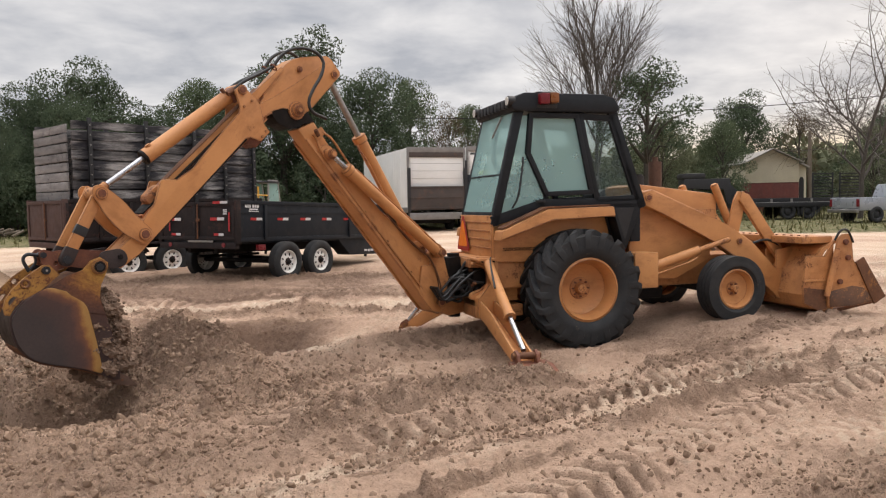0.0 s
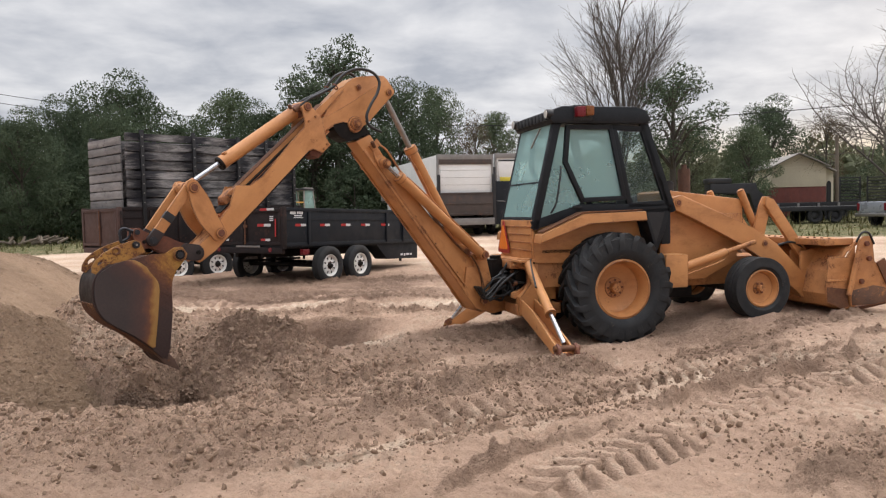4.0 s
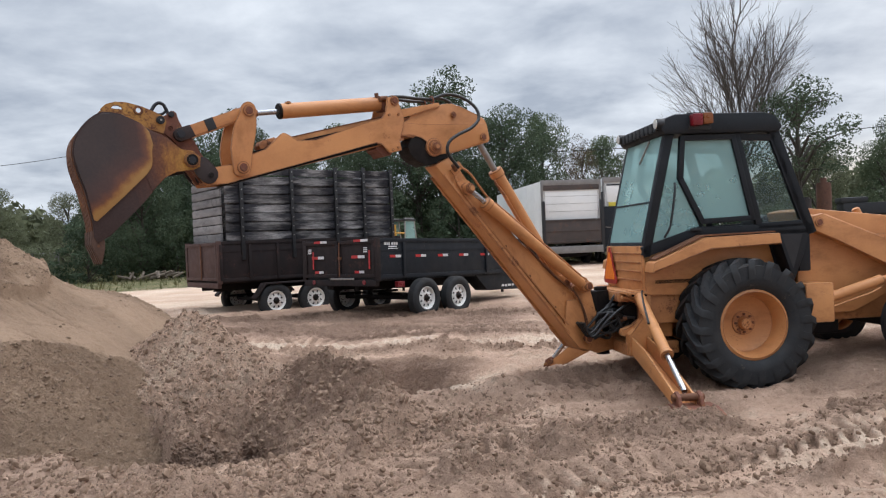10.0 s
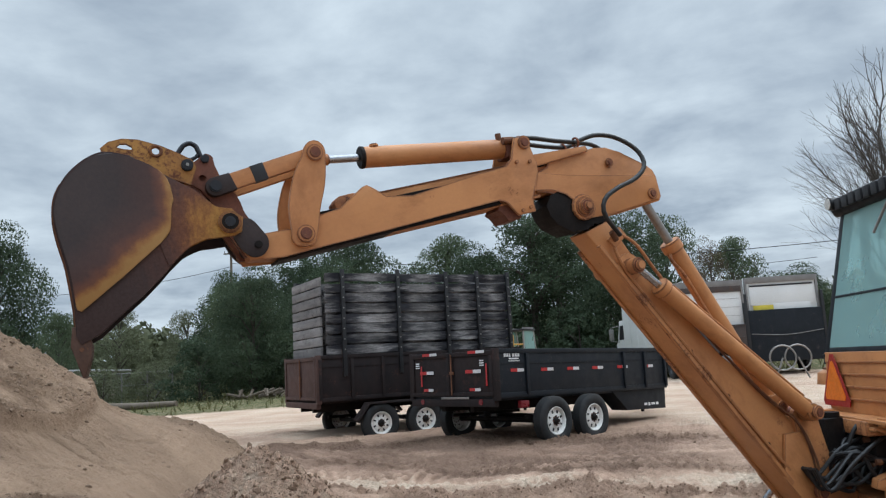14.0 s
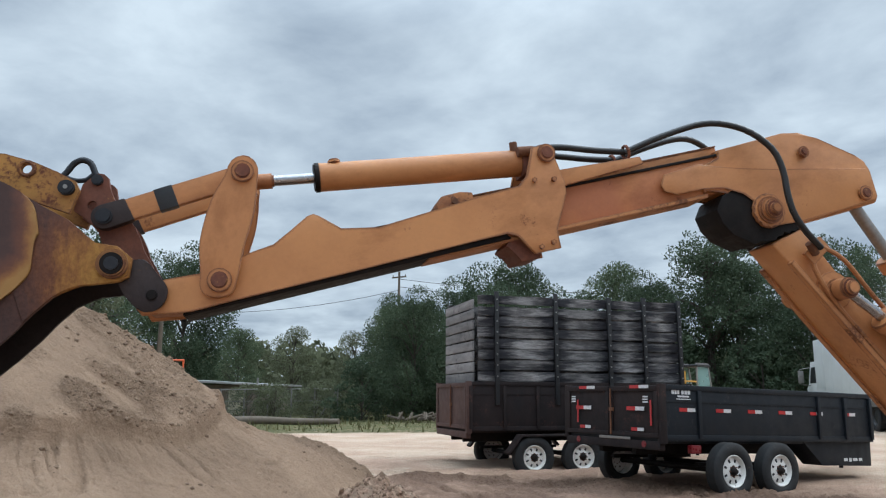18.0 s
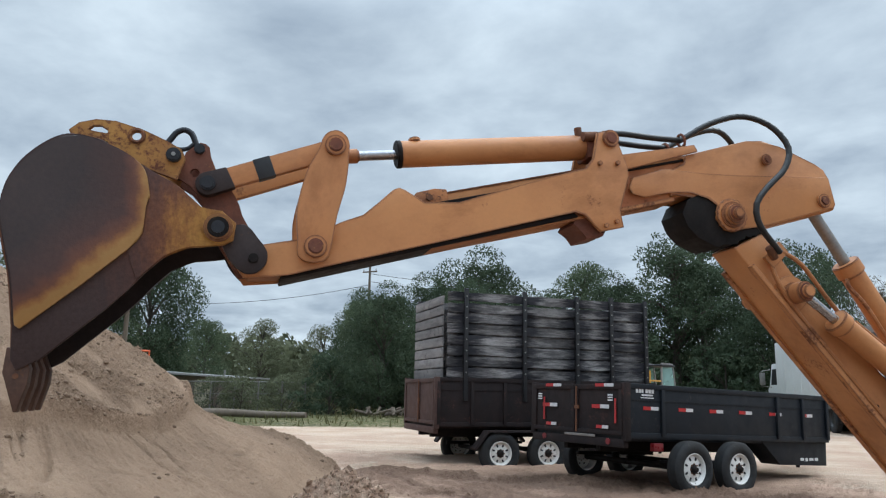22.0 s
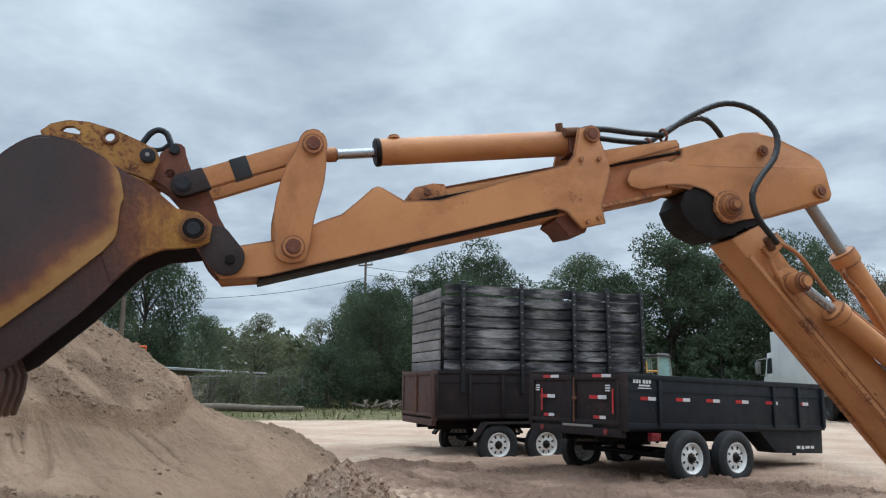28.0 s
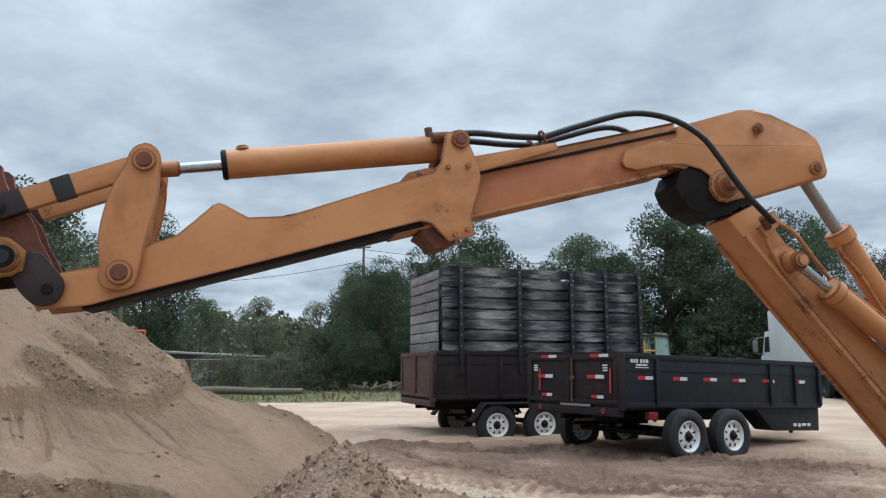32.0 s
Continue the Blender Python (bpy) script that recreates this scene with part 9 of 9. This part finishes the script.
tank = thing("fuel_tank", pose(-27.15, 24.96, gz(-27.15, 24.96), 0, 0, 30), "red painted steel tank on a frame", "tank")
part("tank_body", box(BM(), -0.45, 0.45, -0.4, 0.4, 1.5, 2.12, 0.06), RED_TANK, tank)
for x in (-0.4, 0.4):
    for y in (-0.35, 0.35):
        part("leg", box(BM(), x - 0.03, x + 0.03, y - 0.03, y + 0.03, 0, 1.55), STEEL, tank)

fence = thing("chain_link_fence", pose(0, 0, 0), "chain-link fence on galvanised posts with a leaning brace", "fence")
a0, a1 = Vector((-30.8, 30.8)), Vector((-26.1, 34.4))
for k in range(6):
    p = a0.lerp(a1, k / 5)
    part("post", rod(BM(), (p.x, p.y, gz(*p) - 0.1), (p.x, p.y, gz(*p) + 1.55), 0.035, n=10), GREY_METAL, fence)
for z in (1.5, 0.9, 0.1):
    part("rail", rod(BM(), (a0.x, a0.y, gz(*a0) + z), (a1.x, a1.y, gz(*a1) + z), 0.022 if z > 1 else 0.012, n=8), GREY_METAL, fence)
mesh_w = BM()
for k in range(60):
    for s in (0, 1):
        p, q = a0.lerp(a1, k / 60), a0.lerp(a1, min(1, (k + 4) / 60))
        if s:
            p, q = q, p
        rod(mesh_w, (p.x, p.y, gz(*p) + 0.1), (q.x, q.y, gz(*q) + 1.5), 0.004, n=3)
tagged(part("wire_mesh", mesh_w, GREY_METAL, fence, smooth=False), kind="stuff")
part("brace", rod(BM(), (a1.x - 0.8, a1.y - 0.5, gz(*a1)), (a1.x, a1.y, gz(*a1) + 1.5), 0.03, n=8), GREY_METAL, fence)

log = solo("fallen_log", tube(BM(), smooth_path([(-26.4, 27.5, gz(-26.4, 27.5) + 0.16), (-25.2, 28.0, gz(-25.2, 28.0) + 0.20), (-23.6, 28.7, gz(-23.6, 28.7) + 0.14), (-21.7, 29.1, gz(-21.7, 29.1) + 0.16)], 5), 0.20, 12, 0.12), WOOD, "bare grey fallen log on the verge", "log")
debris = BM()
rg = random.Random(9)
for k in range(16):
    x, y = -19.6 + rg.uniform(-1.2, 1.4), 32.5 + rg.uniform(-0.4, 0.4)
    a = rg.uniform(0, 3.1)
    tube(debris, [(x, y, gz(x, y) + 0.12), (x + math.cos(a) * 0.9, y + 0.3 * math.sin(a), gz(x, y) + 0.25 + rg.uniform(0, 0.2))], 0.06, 6)
tagged(solo("brush_pile", debris, WOOD, "heap of grey pipes and sticks on the verge", "debris"), kind="stuff")

# poles and lines
def pole(x, y, h, label, cross=True):
    p = thing("power_pole", pose(x, y, gz(x, y)), label, "pole", "power poles")
    part("shaft", rod(BM(), (0, 0, -0.3), (0, 0, h), 0.15, 0.10, n=12), WOOD, p)
    if cross:
        part("crossarm", box(BM(), -0.75, 0.75, -0.05, 0.05, h - 0.55, h - 0.43, 0.01), WOOD, p)
        for xx in (-0.65, 0.0, 0.65):
            part("insulator", rod(BM(), (xx, 0, h - 0.43), (xx, 0, h - 0.25), 0.04, n=10), GREY_METAL, p)
    return p


pole(-38.4, 57.7, 11.6, "tall wooden power pole with a crossarm")
pole(-32.4, 28.1, 5.4, "weathered wooden pole among the trees", False)
pole(22.8, 46.5, 5.0, "slim wooden yard pole", False)
pole(62.0, 33.0, 11.5, "wooden power pole far along the line")
pole(-78.0, 38.0, 9.0, "wooden power pole far along the line")

# a steel frame standing behind the heap
stand = thing("steel_frame", pose(-32.20, 28.26, gz(-32.20, 28.26), 0, 0, 69.2), "bright orange tubular steel frame by the shed", "frame")
FW, FH = 0.95, 3.35 - gz(-32.20, 28.26)
for xx in (0.0, FW):
    part("post", rod(BM(), (xx, 0, -0.1), (xx + 0.03, 0, FH), 0.05, n=10), TAPE_ORANGE, stand)
part("top_rail", rod(BM(), (-0.03, 0, FH), (FW + 0.06, 0, FH), 0.05, n=10), TAPE_ORANGE, stand)
part("mid_rail", rod(BM(), (0, 0, FH * 0.55), (FW, 0, FH * 0.55), 0.04, n=10), TAPE_ORANGE, stand)


def wire(a, b, sag):
    a, b = Vector(a), Vector(b)
    pts = [a.lerp(b, i / 30) - Vector((0, 0, sag * 4 * (i / 30) * (1 - i / 30))) for i in range(31)]
    solo("power_line", tube(BM(), pts, 0.022, 5), WIRE, "sagging black power line", "cable", "power lines")


wire((-38.4, 57.7, 11.9), (62.0, 33.0, 12.2), 5.2)
wire((-38.4, 57.7, 10.9), (-78.0, 38.0, 13.75), 3.2)
wire((-38.4, 57.7, 11.2), (10.0, 75.0, 9.0), 1.5)

# ---- soil tipped out of the digging bucket ----
def clump_mesh(seed):
    """A loose handful of soil: crumbs and small lumps."""
    rg = random.Random(seed)
    bm = BM()
    for k in range(70):
        r = 0.004 + 0.013 * rg.random() ** 2 if k > 2 else 0.055
        d = Vector((rg.gauss(0, 0.045), rg.gauss(0, 0.045), rg.gauss(0, 0.065)))
        n0 = len(bm.verts)
        bmesh.ops.create_icosphere(bm, subdivisions=1 if k > 2 else 3, radius=r, matrix=Matrix.Translation(d))
        bm.verts.ensure_lookup_table()
        for v in bm.verts[n0:]:
            s = rg.uniform(0.7, 1.25) if k > 2 else 0.55 + 1.0 * abs(noise.noise(v.co * 30 + Vector((seed, 0, 0)))) + 0.5 * abs(noise.noise(v.co * 90))
            v.co = d + Vector((v.co.x - d.x, v.co.y - d.y, (v.co.z - d.z) * (1.0 if k > 2 else 1.5))) * s
    return mesh_from("soil_clump", bm, DAMP_SOIL)


def arm_at(t):
    for a, b in zip(ARM_ROWS, ARM_ROWS[1:]):
        if a[0] <= t <= b[0]:
            f = (t - a[0]) / (b[0] - a[0])
            return [p + (q - p) * f for p, q in zip(a, b)]
    return ARM_ROWS[-1]


def bucket_pose(t):
    _, psi, be, de, e, la, ga = arm_at(t)
    return MACHINE @ at_arm(psi, joints(psi, be, de, e, la, ga)["W"], ga)


SAND_FALL = []
clump_kinds = [clump_mesh(k) for k in range(5)]
rg = random.Random(44)
for k in range(84):
    f = rg.random()
    early = k % 9 == 0
    inward = rg.uniform(-0.05, 0.03) if early else rg.uniform(-0.03, 0.17)
    home = Vector((0.34 + 0.52 * f + 0.62 * inward, rg.uniform(-0.14, 0.14), -0.08 - 0.33 * f + 0.78 * inward))
    ob = tagged(new("soil_clump", clump_kinds[k % 5]), "damp brown clump of soil tipped from the bucket", "soil", "tipped soil", "stuff")
    release = rg.uniform(0.3, 0.9) if early else rg.uniform(1.04, 1.58)
    rows = [(t, bucket_pose(t) @ Matrix.Translation(home)) for t in (0.0, 0.25, 0.5, 0.75, 1.0, 1.25, 1.5) if t < release - 0.03]
    start = bucket_pose(release) @ Matrix.Translation(home)
    p, q = start.translation, start.to_quaternion().to_matrix().to_4x4()
    slide_x, slide_y = rg.uniform(0.0, 0.22), rg.uniform(-0.10, 0.08)
    gx, gy = p.x + slide_x, p.y + slide_y
    floor_z = ground_z(gx, gy) + rg.uniform(-0.12, 0.26) * sstep(0.8, 0.3, math.hypot(gx + 3.0, gy - 5.95)) - 0.04
    drop = math.sqrt(max(0.02, 2 * (p.z - floor_z) / 9.81))
    for s in (0.0, 0.25, 0.5, 0.75, 1.0):
        at = Vector((p.x + slide_x * s, p.y + slide_y * s, p.z - (p.z - floor_z) * s * s))
        rows.append((release + drop * s, Matrix.Translation(at) @ pose(0, 0, 0, 50 * s, 30 * s, 0) @ q))
    rows.append((32.0, rows[-1][1]))
    SAND_FALL.append((ob, rows))

motions()
